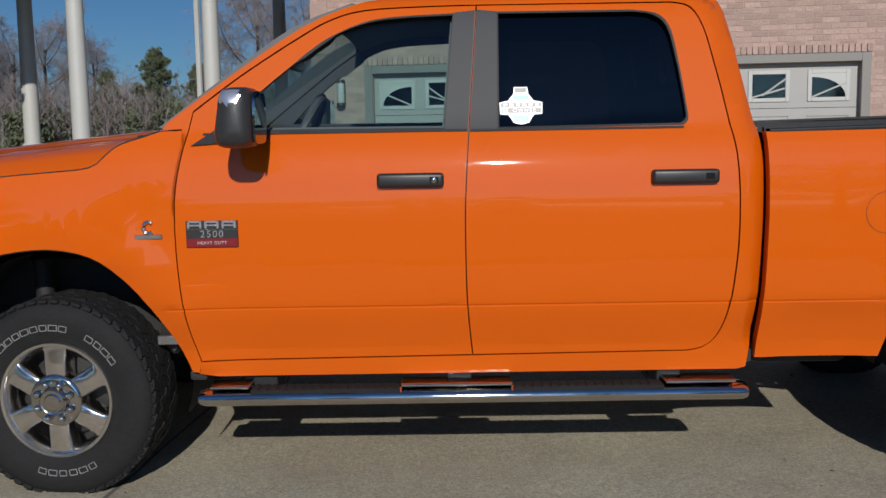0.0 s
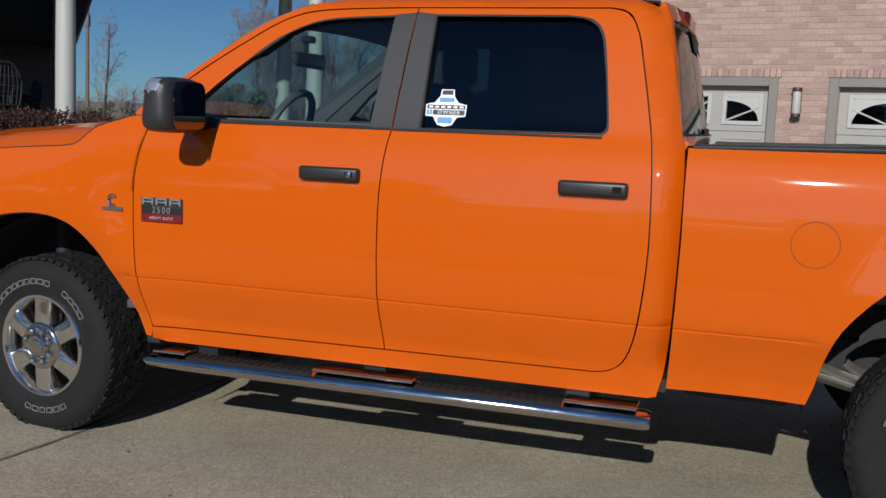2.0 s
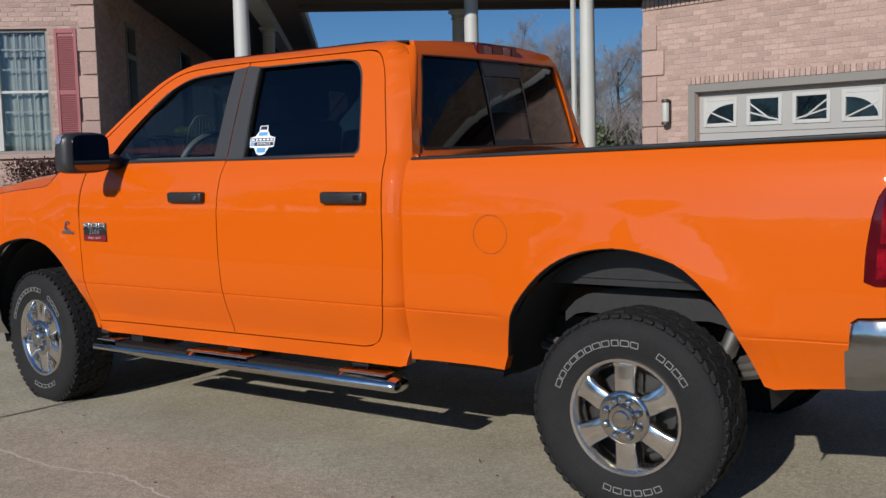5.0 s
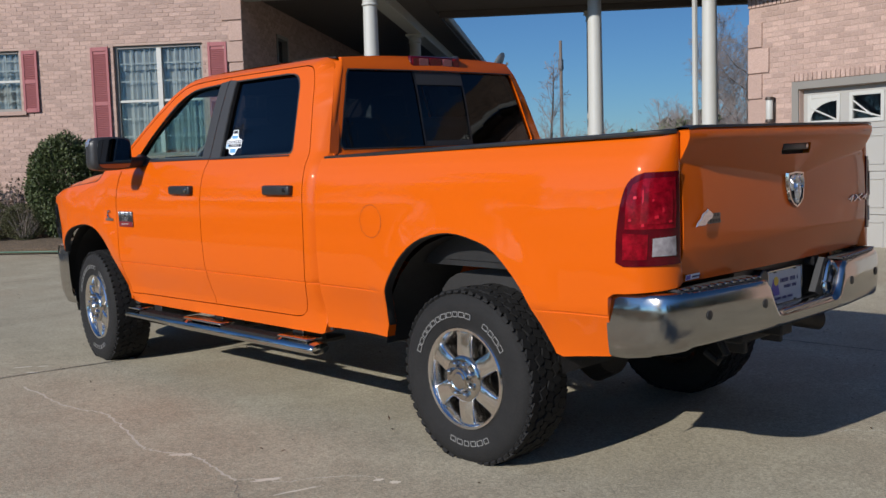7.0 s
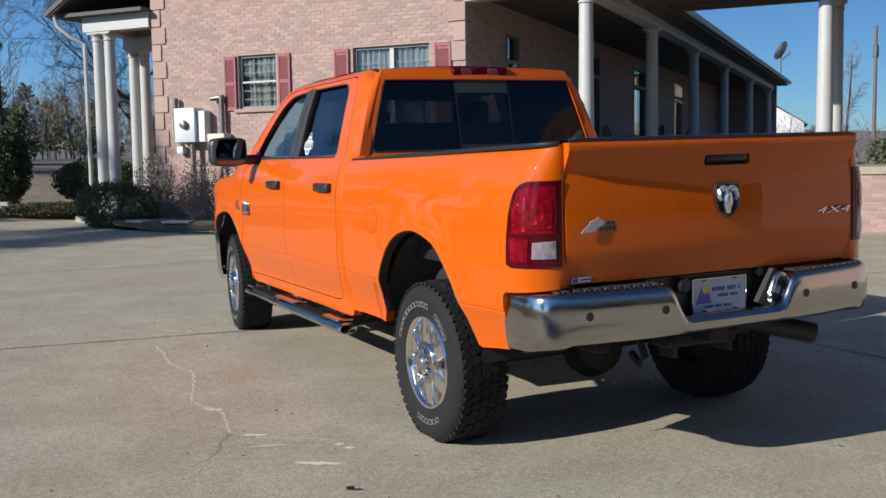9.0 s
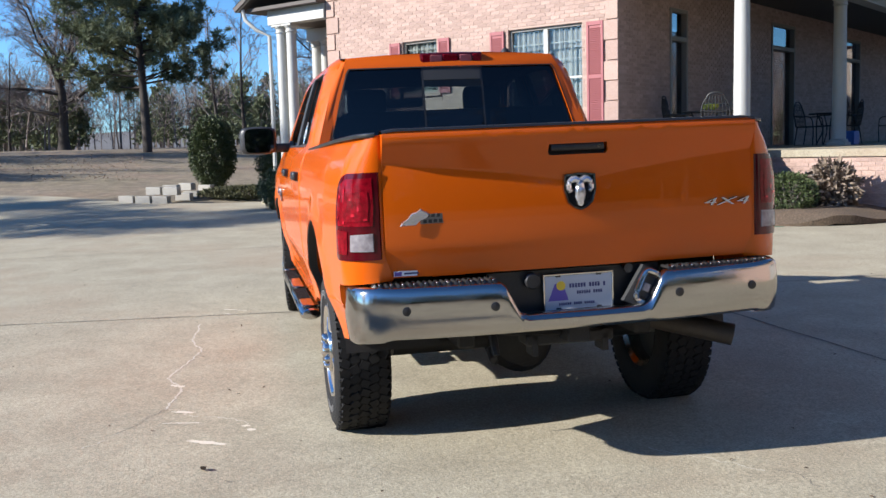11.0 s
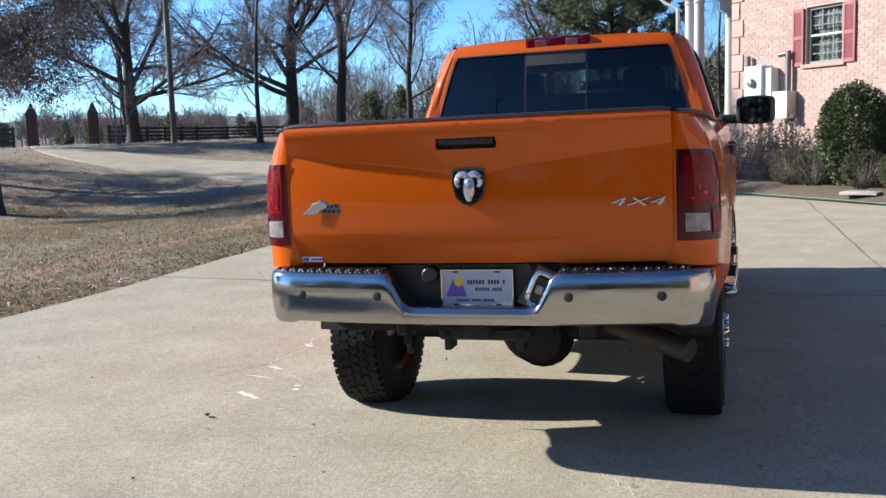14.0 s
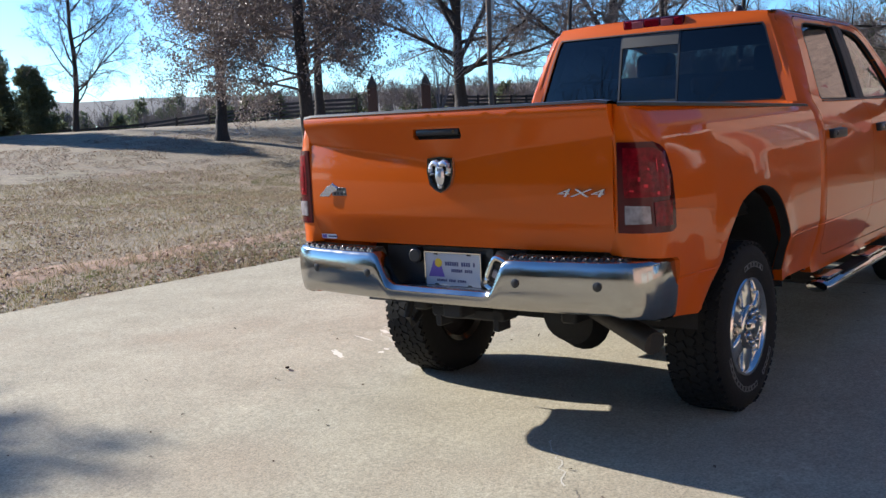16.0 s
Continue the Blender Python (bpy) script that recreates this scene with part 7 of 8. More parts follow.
# shrubs made of leaves over twigs
def shrub(name, m, size, mat, label, category="shrub", n=3500, leaf=0.05, seed=1, boxy=False, hollow=0.45, group=""):
    r = random.Random(seed)
    t = thing(name, m, label, category, group)
    a, w = Acc(), Acc()
    sx, sy, sz = size
    for i in range(n):
        v = rvec(r)
        k = hollow + (1 - hollow) * r.random() ** 0.5
        bump = 1 + 0.10 * noise.noise(v * 2.2 + Vector((seed, 0, 0))) + 0.07 * noise.noise(v * 5 + Vector((0, seed, 0)))
        if boxy:
            mx = max(abs(v.x), abs(v.y), abs(v.z))
            v2 = v / (mx ** 0.75)
            p = Vector((v2.x * sx, v2.y * sy, v2.z * sz)) * k * bump
            p.x = r.uniform(-sx, sx) if r.random() < 0.9 else p.x
        else:
            p = Vector((v.x * sx, v.y * sy, v.z * sz)) * k * bump
        p.z += sz
        if p.z < 0.02:
            p.z = r.uniform(0.02, 0.2)
        a.blade(p, v + rvec(r) * 0.9, rvec(r), leaf * r.uniform(0.7, 1.4), leaf * 0.6)
    for i in range(30):
        v = rvec(r)
        e = Vector((v.x * sx * 0.9, v.y * sy * 0.9, sz + abs(v.z) * sz * 0.8))
        if boxy:
            e.x = r.uniform(-sx, sx) * 0.9
            s0 = Vector((e.x * 0.95, 0, 0))
        else:
            s0 = Vector((v.x * 0.05, v.y * 0.05, 0))
        w.limb([s0, s0.lerp(e, 0.5) + rvec(r) * 0.05, e], [0.012, 0.008, 0.004], 4)
    o = new("foliage", a.mesh("foliage", mat))
    o.parent = t
    o = new("twig_clump", w.mesh("twig_clump", M_TWIG))
    o.parent = t
    return t


shrub("hedge", H(0.86, -1.05, 0.24), (1.90, 0.55, 0.65), M_LEAFRED, "clipped burgundy-brown hedge along the porch", "hedge", 30000, 0.045, 2, True, 0.5)
shrub("round_bush", H(-2.97, -0.80, 0.28), (0.63, 0.60, 0.88), M_LEAFGREEN, "dark green egg-shaped clipped bush by the house", "bush", 20000, 0.055, 3)
ball = shrub("ball_bush", H(-4.18, -1.1, 0.27), (0.37, 0.37, 0.33), M_LEAFBOX, "small clipped brownish-green ball bush in the bed", "bush", 7000, 0.022, 4, hollow=0.78, group="ball bushes")
for u, v, k in ((-3.6, -1.1, 0.95), (-2.45, -1.1, 1.0), (-1.64, -1.1, 1.03)):
    c = copy_thing(ball, H(u, v, 0.27, 70 * u))
    c.scale = (k, k, k)
green = shrub("ball_bush", H(2.50, -0.95, 0.20), (0.42, 0.42, 0.33), material("green_ball_leaves", (0.050, 0.072, 0.018), 0.7, second=(0.035, 0.052, 0.015), scale=6, random_tint=0.45, island=True), "clipped bright green ball bush by the porch base", "bush", 4000, 0.04, 6, group="porch bushes")
for u, v, k in ((3.35, -0.90, 1.0), (3.15, -0.35, 0.95)):
    c = copy_thing(green, H(u, v, 0.22, 50 * k))
    c.scale = (k, k, k)
shrub("dry_shrub", H(3.75, -0.15, 0.2), (0.38, 0.30, 0.42), M_STRAW, "dry straw-coloured shrub by the porch base", "shrub", 900, 0.12, 7, hollow=0.1)
for i, (u, v, s) in enumerate(((-6.7, -0.7, 0.75), (-5.6, -0.65, 0.7), (-4.7, -0.7, 0.72), (-3.9, -0.6, 0.6))):
    shrub("dry_shrub", H(u, v, 0.1), (0.5, 0.35, s), M_STRAW, "bare twiggy brown shrub against the brick wall", "shrub", 1300, 0.06, 20 + i, hollow=0.05, group="twiggy shrubs")
shrub("low_bush", H(-7.5, -1.0, 0.05), (1.0, 0.5, 0.52), M_LEAFGREEN, "dark low evergreen bush at the corner of the house", "bush", 9000, 0.05, 15)
shrub("topiary_bush", pose(-21.8, 4.2, rise(-21.8, 4.2)), (0.66, 0.66, 1.05), M_LEAFGREEN, "dark egg-shaped clipped bush beside the drive", "bush", 15000, 0.07, 9)
shrub("ground_cover", pose(-18.2, 5.0, rise(-18.2, 5.0), 0, 0, 60), (1.5, 0.8, 0.16), M_LEAFBOX, "low mound of green ground cover beside the drive", "ground cover", 9000, 0.06, 10)
shrub("low_bush", pose(-21.6, 6.6, rise(-21.6, 6.6), 0, 0, 52), (1.35, 0.62, 0.64), M_LEAFGREEN, "wide dark green bush beside the drive", "bush", 13000, 0.07, 12)
M_BLOCK = material("grey_concrete_block", (0.36, 0.34, 0.30), 0.95, second=(0.26, 0.25, 0.22), scale=6, fine=0.2, random_tint=0.12)
blk = bmesh.new()
box(blk, -0.2, 0.2, -0.1, 0.1, 0.0, 0.19, 0.008, 1)
b0 = solid("concrete_block", blk, M_BLOCK, pose(-17.7, 2.35, rise(-17.7, 2.35), 0, 0, 60), "rough grey concrete block at the drive's edge", "block", group="edging blocks")
for x, y, z, a in ((-17.5, 2.75, 0, 60), (-17.95, 1.95, 0, 60), (-18.0, 2.6, 0.19, 60), (-17.75, 3.0, 0.19, 60), (-18.6, 3.0, 0.19, 62), (-18.9, 3.5, 0.0, 62), (-19.2, 3.4, 0.19, 50), (-19.6, 3.9, 0.1, 50), (-18.3, 3.3, 0.0, 62)):
    copy_thing(b0, pose(x, y, rise(x, y) + z, 0, 0, a))
bm = bmesh.new()
box(bm, -0.3, 0.3, -0.2, 0.2, 0, 0.05, 0.01, 1)
st = solid("stepping_stone", bm, M_BLOCK, H(-5.6, -1.3, 0.26, 10), "flat concrete stepping stone in the bed", "stone", group="stepping stones")
copy_thing(st, H(-2.05, -1.55, 0.22, 25))
copy_thing(st, H(-6.6, -1.25, 0.26, -15))
bm = bmesh.new()
lathe(bm, [(0.09, 0.0), (0.13, 0.20), (0.145, 0.20), (0.145, 0.24), (0.12, 0.24), (0.11, 0.20), (0.001, 0.19)], 20)
pot = solid("flower_pot", bm, material("terracotta", (0.50, 0.17, 0.07), 0.85, second=(0.40, 0.13, 0.06), scale=8), H(7.45, 0.05, 0.03), "small terracotta flower pot by the brick base", "flower pot", group="flower pots")
copy_thing(pot, H(7.75, 0.0, 0.03))
M_HOSE = material("green_hose", (0.016, 0.075, 0.042), 0.55)
bm = bmesh.new()
tube(bm, spline([tuple(H(u, v, 0.13).translation) for u, v in ((-5.2, -1.68), (-3.4, -1.72), (-2.4, -1.76), (-1.2, -1.84), (0.0, -1.92), (1.2, -1.95), (2.6, -1.93), (3.6, -1.85))], 5), 0.015, 8)
solid("garden_hose", bm, M_HOSE, pose(0, 0, 0), "green garden hose lying along the bed edge", "hose")


# fence, gate pillars, poles
M_FENCE = material("dark_fence_wood", (0.035, 0.030, 0.027), 0.9, second=(0.06, 0.05, 0.045), scale=3, fine=0.3)
def fence(pts, label):
    f = thing("plank_fence", pose(0, 0, 0), label, "fence")
    pts = [Vector(p) for p in pts]
    run = []
    for a, b in zip(pts, pts[1:]):
        n = max(1, round((b - a).length / 3.0))
        run += [a.lerp(b, i / n) for i in range(n)]
    run.append(pts[-1])
    for p in run:
        bm = bmesh.new()
        z = rise(p.x, p.y)
        box(bm, p.x - 0.06, p.x + 0.06, p.y - 0.06, p.y + 0.06, z - 0.1, z + 1.08, 0.005, 1)
        part("post", bm, M_FENCE, f, smooth=0)
    for a, b in zip(run, run[1:]):
        d = b - a
        for h in (0.20, 0.45, 0.70, 0.95):
            bm = bmesh.new()
            za, zb = rise(a.x, a.y) + h, rise(b.x, b.y) + h
            n = Vector((-d.y, d.x)).normalized() * 0.07
            vs = [bm.verts.new(q) for q in ((a.x + n.x, a.y + n.y, za - 0.075), (b.x + n.x, b.y + n.y, zb - 0.075), (b.x + n.x, b.y + n.y, zb + 0.075), (a.x + n.x, a.y + n.y, za + 0.075))]
            vs2 = [bm.verts.new(v.co + Vector((n.x * 0.4, n.y * 0.4, 0))) for v in vs]
            bm.faces.new(vs)
            bm.faces.new(vs2[::-1])
            for i in range(4):
                bm.faces.new((vs[i], vs[(i + 1) % 4], vs2[(i + 1) % 4], vs2[i]))
            part("rail", bm, M_FENCE, f, smooth=0)


fence([(9, -58), (-14, -54.0), (-30.4, -51.8), (-38.0, -47.0), (-39.0, -29.5)], "dark four-rail plank fence along the field")
fence([(-43.5, -26.5), (-52.0, -29.0), (-60.5, -29.8), (-70.0, -24.4), (-79.5, -11.3)], "dark four-rail plank fence beyond the gate")
def pillar(x, y):
    p = thing("gate_pillar", land(x, y, 30), "brick gate pillar with a pointed cap", "pillar", group="gate pillars")
    bm = bmesh.new()
    box(bm, -0.27, 0.27, -0.27, 0.27, -0.1, 1.60, 0.01, 1)
    part("pillar_shaft", bm, material("dark_red_brick", (0.085, 0.050, 0.042), 0.9, second=(0.055, 0.034, 0.030), scale=10, fine=0.3), p)
    bm = bmesh.new()
    lathe(bm, [(0.42, 1.60), (0.42, 1.68), (0.30, 1.88), (0.12, 2.20), (0.03, 2.34)], 4, pose(0, 0, 0, 0, 0, 45))
    part("pillar_cap", bm, material("dark_cap_slate", (0.07, 0.062, 0.058), 0.9, second=(0.05, 0.045, 0.042), scale=5), p)


pillar(-39.3, -28.5)
pillar(-41.2, -26.0)
M_POLE = material("weathered_pole_wood", (0.16, 0.125, 0.10), 0.9, second=(0.10, 0.08, 0.065), scale=4)
up = thing("utility_pole", land(-31.9, -16.1, 20), "weathered wooden utility pole with a grey transformer", "utility pole")
bm = bmesh.new()
tube(bm, [(0, 0, -0.2), (0.06, 0, 4), (0.16, 0, 9.0)], [0.13, 0.12, 0.10], 10)
part("pole", bm, M_POLE, up)
bm = bmesh.new()
lathe(bm, [(0.16, 4.0), (0.18, 4.05), (0.18, 4.7), (0.15, 4.78)], 14, pose(-0.28, 0, 0.5))
part("transformer", bm, M_METAL_PALE, up)
up2 = thing("utility_pole", pose(-59.0, 89.4, 0), "tall thin utility pole behind the house", "utility pole")
bm = bmesh.new()
tube(bm, [(0, 0, 0), (0, 0, 14.2)], [0.22, 0.16], 8)
part("pole", bm, M_POLE, up2)
bm = bmesh.new()
box(bm, -0.25, 0.25, -0.2, 0.2, 11.0, 12.2, 0.05, 1)
part("transformer", bm, M_GREYMETAL, up2)
# far barns
M_BARNW = material("white_barn_siding", (0.72, 0.72, 0.70), 0.7, second=(0.62, 0.62, 0.60), scale=1)
def barn(m, w, d, h, ridge, wall, roof, label):
    b = thing("barn", m, label, "barn")
    bm = bmesh.new()
    pts = [(-w / 2, 0), (w / 2, 0), (w / 2, h), (0, ridge), (-w / 2, h)]
    f = [bm.verts.new((x, 0, z)) for x, z in pts]
    g = [bm.verts.new((x, d, z)) for x, z in pts]
    bm.faces.new(f)
    bm.faces.new(g[::-1])
    for i in range(5):
        bm.faces.new((f[i], f[(i + 1) % 5], g[(i + 1) % 5], g[i]))
    part("wall", bm, wall, b, smooth=0)
    bm = bmesh.new()
    for s in (-1, 1):
        vs = [bm.verts.new(p) for p in ((s * (w / 2 + 0.4), -0.4, h - 0.25), (0, -0.4, ridge + 0.12), (0, d + 0.4, ridge + 0.12), (s * (w / 2 + 0.4), d + 0.4, h - 0.25))]
        vs2 = [bm.verts.new(v.co + Vector((0, 0, 0.12))) for v in vs]
        bm.faces.new(vs)
        bm.faces.new(vs2[::-1])
        for i in range(4):
            bm.faces.new((vs[i], vs[(i + 1) % 4], vs2[(i + 1) % 4], vs2[i]))
    part("roof", bm, roof, b, smooth=0)
    bm = bmesh.new()
    box(bm, -0.6, 0.6, -0.06, 0.02, 0.0, 2.1, 0.01, 1)
    part("door", bm, M_DOORPAINT, b)


barn(pose(-63.5, 79.3, 0, 0, 0, 42), 6.5, 9.0, 4.5, 6.5, M_BARNW, material("grey_roof_shingle", (0.16, 0.15, 0.15), 0.9, second=(0.11, 0.105, 0.10), scale=2), "white barn in the distance behind the porch")
barn(pose(-70.0, 140.0, 0, 0, 0, 70), 9.0, 16.0, 2.2, 3.4, material("red_metal_siding", (0.22, 0.035, 0.03), 0.6, second=(0.17, 0.03, 0.025), scale=1), material("red_metal_roof", (0.24, 0.04, 0.035), 0.5, second=(0.2, 0.035, 0.03), scale=1), "low red barn in the distance")

# fallen leaves and grass on the lawn
def litter(name, seed, n, area, mat, size, label, flat=True, keep=None, lift=-0.02):
    r = random.Random(seed)
    a = Acc()
    k = 0
    while k < n:
        x, y = r.uniform(area[0], area[1]), r.uniform(area[2], area[3])
        k += 1
        if keep and not keep(x, y):
            continue
        p = Vector((x, y, rise(x, y) + lift + r.uniform(0.0, 0.02) * (1 if lift < 0 else 0.1)))
        if flat:
            a.blade(p, Vector((r.uniform(-1, 1), r.uniform(-1, 1), r.uniform(-0.1, 0.35))), Vector((r.uniform(-0.5, 0.5), r.uniform(-0.5, 0.5), 1)), size * r.uniform(0.6, 1.4), size * 0.6)
        else:
            for _ in range(4):
                a.blade(p + Vector((r.uniform(-0.03, 0.03), r.uniform(-0.03, 0.03), -0.01)), Vector((r.uniform(-0.7, 0.7), r.uniform(-0.7, 0.7), 1)), rvec(r), size * r.uniform(0.4, 1.1), 0.008)
    tagged(new(name, a.mesh(name, mat)), label, "leaves" if flat else "grass", kind="stuff")


def edge_y(x):
    """The lawn's edge along the drive."""
    return float(np.interp(x, [-36, -25, -22, -18.2, -14.6, -11.5, -9.2, -6.7, -3, -0.5, 2.5, 8, 14], [-25, -17.6, -13, -4.4, -1.75, -0.45, -0.08, 0.1, 0.05, 0, -0.28, -0.55, -0.9]))


M_LITTER = material("fallen_leaves", (0.30, 0.21, 0.15), 0.7, second=(0.17, 0.105, 0.07), scale=2, random_tint=0.7, island=True, thin=0.15)
M_BLADES = material("dry_grass_blades", (0.355, 0.280, 0.200), 0.9, thin=0.3, second=(0.27, 0.25, 0.125), scale=0.6, amount=0.95, random_tint=0.35, island=True, third=(0.30, 0.20, 0.135), third_scale=0.35, third_amount=0.8)
litter("fallen_leaves", 71, 95000, (-20, 8, -24, 0.2), M_LITTER, 0.055, "brown fallen leaves scattered over the lawn", keep=lambda x, y: y < edge_y(x) - 0.02 and noise.noise((x * 0.45, y * 0.7, 2.0)) + 0.5 * noise.noise((x * 1.7, y * 1.7, 5.0)) > -0.12)
litter("fallen_leaves", 72, 9000, (-19, 8, -2.2, 0.3), M_LITTER, 0.06, "drift of brown leaves along the drive's edge", keep=lambda x, y: edge_y(x) - 0.9 < y < edge_y(x) + 0.02)
litter("grass", 73, 48000, (-17, 8, -15, 0.2), M_BLADES, 0.07, "short dry winter grass", flat=False, keep=lambda x, y: y < edge_y(x) - 0.03)
M_CLAY = material("bare_red_clay", (0.270, 0.165, 0.108), 0.95, second=(0.215, 0.140, 0.092), scale=1.2, fine=0.35, fine_scale=30, bump=0.6, bump_scale=25, mottle=0.2, mottle_scale=5)
M_GREENBLADE = material("green_winter_grass", (0.125, 0.145, 0.055), 0.9, second=(0.21, 0.19, 0.095), scale=0.8, random_tint=0.35, island=True, thin=0.3)
bm = bmesh.new()
grid(bm, steps(-14.5, 4.0, 0.3), [0, 0.25, 0.5, 0.75, 1], lambda x, k: (x, edge_y(x) - 1.35 - 0.35 * noise.noise((x * 0.7, 1, 0)) - k * (1.0 + 0.9 * noise.noise((x * 0.45, 4, 0))), rise(x, edge_y(x) - 1.8) - 0.012 - 0.05 * (2 * k - 1) ** 6))
solid("bare_soil", bm, M_CLAY, pose(0, 0, 0), "strip of bare reddish clay worn into the lawn", "soil", kind="structure")
litter("green_grass", 76, 9000, (-15, 7, -3.2, 0.2), M_GREENBLADE, 0.055, "tufts of green winter grass along the drive", flat=False, keep=lambda x, y: edge_y(x) - 1.5 < y < edge_y(x) - 0.12 and noise.noise((x * 0.8, y * 1.2, 8.0)) > -0.15)
litter("green_grass", 77, 3500, (-16.5, -11, -13.5, -9.5), M_GREENBLADE, 0.06, "green grass round the foot of the oak", flat=False, keep=lambda x, y: (x + 13.8) ** 2 / 4 + (y + 11.3) ** 2 / 2 < 1)
litter("fallen_leaves", 74, 4500, (-42, -19, -24, 2), M_LITTER, 0.09, "brown fallen leaves on the far lawn", keep=lambda x, y: not (edge_y(x) - 0.2 < y) or x < -26)
litter("leaf_crumbs", 75, 260, (-8, 7.5, 0.3, 9.5), material("dark_leaf_crumbs", (0.07, 0.045, 0.028), 0.9, second=(0.12, 0.08, 0.05), scale=3), 0.022, "small dark leaf crumbs scattered on the concrete", lift=0.021)


# ---- truck details ----
# inner trims, so that the cabin reads dark
for s in (-1, 1):
    inset = lambda u, v: (u, s * (half_width(u, v) - 0.055), v)
    part("door_trim", panel(DOOR_FRONT_EDGE[:-1] + DOOR_TOP[:-1] + B_GAP, [scaled_loop(FRONT_WINDOW, -0.012)], inset, steps(0.5, 1.6, 0.25), ZC[::3]), M_DASH, TRUCK)
    part("door_trim", panel(B_GAP[::-1] + DOOR_REAR_EDGE, [scaled_loop(REAR_WINDOW, -0.012)], inset, steps(1.7, 2.6, 0.25), ZC[::3]), M_DASH, TRUCK)
bm = bmesh.new()
grid(bm, [1.08, 1.22, 1.4, 1.9, 2.4, 2.58], steps(-0.70, 0.70, 0.2), lambda x, y: (x, y, roof_z(x, y) - 0.05))
part("headliner", bm, material("grey_headliner_cloth", (0.16, 0.155, 0.15), 0.95), TRUCK)
# black lips of the wheel arches
for s in (-1, 1):
    for arch in (ARCH_F, ARCH_R):
        bm = bmesh.new()
        grid(bm, arch, [0, 1, 2], lambda p, i: (p[0], s * (half_width(p[0], p[1]) - [0.003, 0.006, 0.05][i]), p[1] - [0.0, 0.005, 0.008][i]))
        part("arch_lip", bm, M_UNDER, TRUCK)
# dark inner arches of the front wheels
for s in (-1, 1):
    bm = bmesh.new()
    grid(bm, steps(-20, 200, 11), [0, 1], lambda a, i: (0.0 + 0.515 * math.cos(radians(a)), s * [0.50, 0.905][i], 0.50 + 0.50 * math.sin(radians(a))))
    part("arch_liner", bm, M_UNDER, TRUCK)
# leaf springs and dampers seen in the rear arches
for s in (-1, 1):
    bm = bmesh.new()
    for k in range(3):
        tube(bm, spline([(3.15 + 0.12 * k, s * 0.60, 0.60 + 0.015 * k), (3.5, s * 0.60, 0.52 + 0.03 * k), (3.79, s * 0.60, 0.49 + 0.03 * k), (4.1, s * 0.60, 0.52 + 0.03 * k), (4.5 - 0.12 * k, s * 0.60, 0.62 + 0.015 * k)], 4), 0.018, 4)
    part("leaf_spring", bm, M_GREYMETAL, TRUCK)
    bm = bmesh.new()
    tube(bm, [(4.02, s * 0.70, 0.42), (4.18, s * 0.64, 0.86)], 0.032, 10)
    part("damper", bm, M_GREYMETAL, TRUCK)
    bm = bmesh.new()
    grid(bm, spline([(3.42, 0, 0.76), (3.52, 0, 0.84), (3.79, 0, 0.885), (4.05, 0, 0.84), (4.16, 0, 0.76)], 3), [0, 1], lambda p, i: (p[0], s * 0.72, p[2] - [0, 0.16][i] * (0.2 + 0.8 * (1 - abs(p[0] - 3.79) / 0.4))))
    part("inner_liner", bm, M_UNDER, TRUCK)
for s in (-1, 1):
    bm = bmesh.new()
    tube(bm, [(-0.16, s * 0.62, 0.45), (-0.20, s * 0.58, 0.92)], 0.04, 10)
    part("suspension_strut", bm, M_UNDER, TRUCK)
    bm = bmesh.new()
    tube(bm, [(0.3, s * 0.5, 0.66), (0.36, s * 0.75, 0.60), (0.42, s * 0.78, 0.56)], 0.02, 6)
    part("brake_hose", bm, M_GREYMETAL, TRUCK)
    bm = bmesh.new()
    box(bm, 0.36, 0.46, min(s * 0.70, s * 0.86), max(s * 0.70, s * 0.86), 0.60, 0.64, 0.004, 1)
    part("body_mount", bm, M_GREYMETAL, TRUCK)
    bm = bmesh.new()
    box(bm, 0.50, 0.57, min(s * 0.80, s * 0.915), max(s * 0.80, s * 0.915), 0.465, 0.51, 0.012, 2)
    part("fender_liner", bm, M_UNDER, TRUCK)


def on_side(u, v, s=-1, lift=0.003):
    """Pose on the body side, x rearward, y up, z outward."""
    e = 0.02
    a, b = half_width(u, v - e), half_width(u, v + e)
    tilt = math.degrees(math.atan2(a - b, 2 * e))
    return Matrix.Translation((u, s * (half_width(u, v) + lift), v)) @ Matrix.Rotation(radians(90 - tilt), 4, "X")


def plaque(name, m, w, h, mat, parent, label="", t=0.004, bevel=0.0015, dx=0, dy=0):
    bm = bmesh.new()
    box(bm, dx - w / 2, dx + w / 2, dy - h / 2, dy + h / 2, 0, t, bevel, 1, m)
    return part(name, bm, mat, parent, label)


# door badge: chrome shapes over a black and a red band
m = on_side(0.637, 1.068)
badge = plaque("model_badge", m, 0.200, 0.104, M_BLACK, TRUCK, "chrome, black and red model badge")
plaque("badge_band", m, 0.198, 0.034, M_BADGERED, badge, "red band", 0.0055, 0.0015, 0, -0.034)
plaque("badge_line", m, 0.200, 0.005, M_CHROME, badge, "", 0.006, 0.001, 0, 0.017)
text_mesh("2500", 0.038, 0.0016, M_SILVER, badge, m @ pose(0, -0.001, 0.006), "badge_number", spacing=1.25)
text_mesh("HEAVY DUTY", 0.017, 0.0008, M_WHITEPAINT, badge, m @ pose(0, -0.034, 0.0065), "badge_words", spacing=1.15)
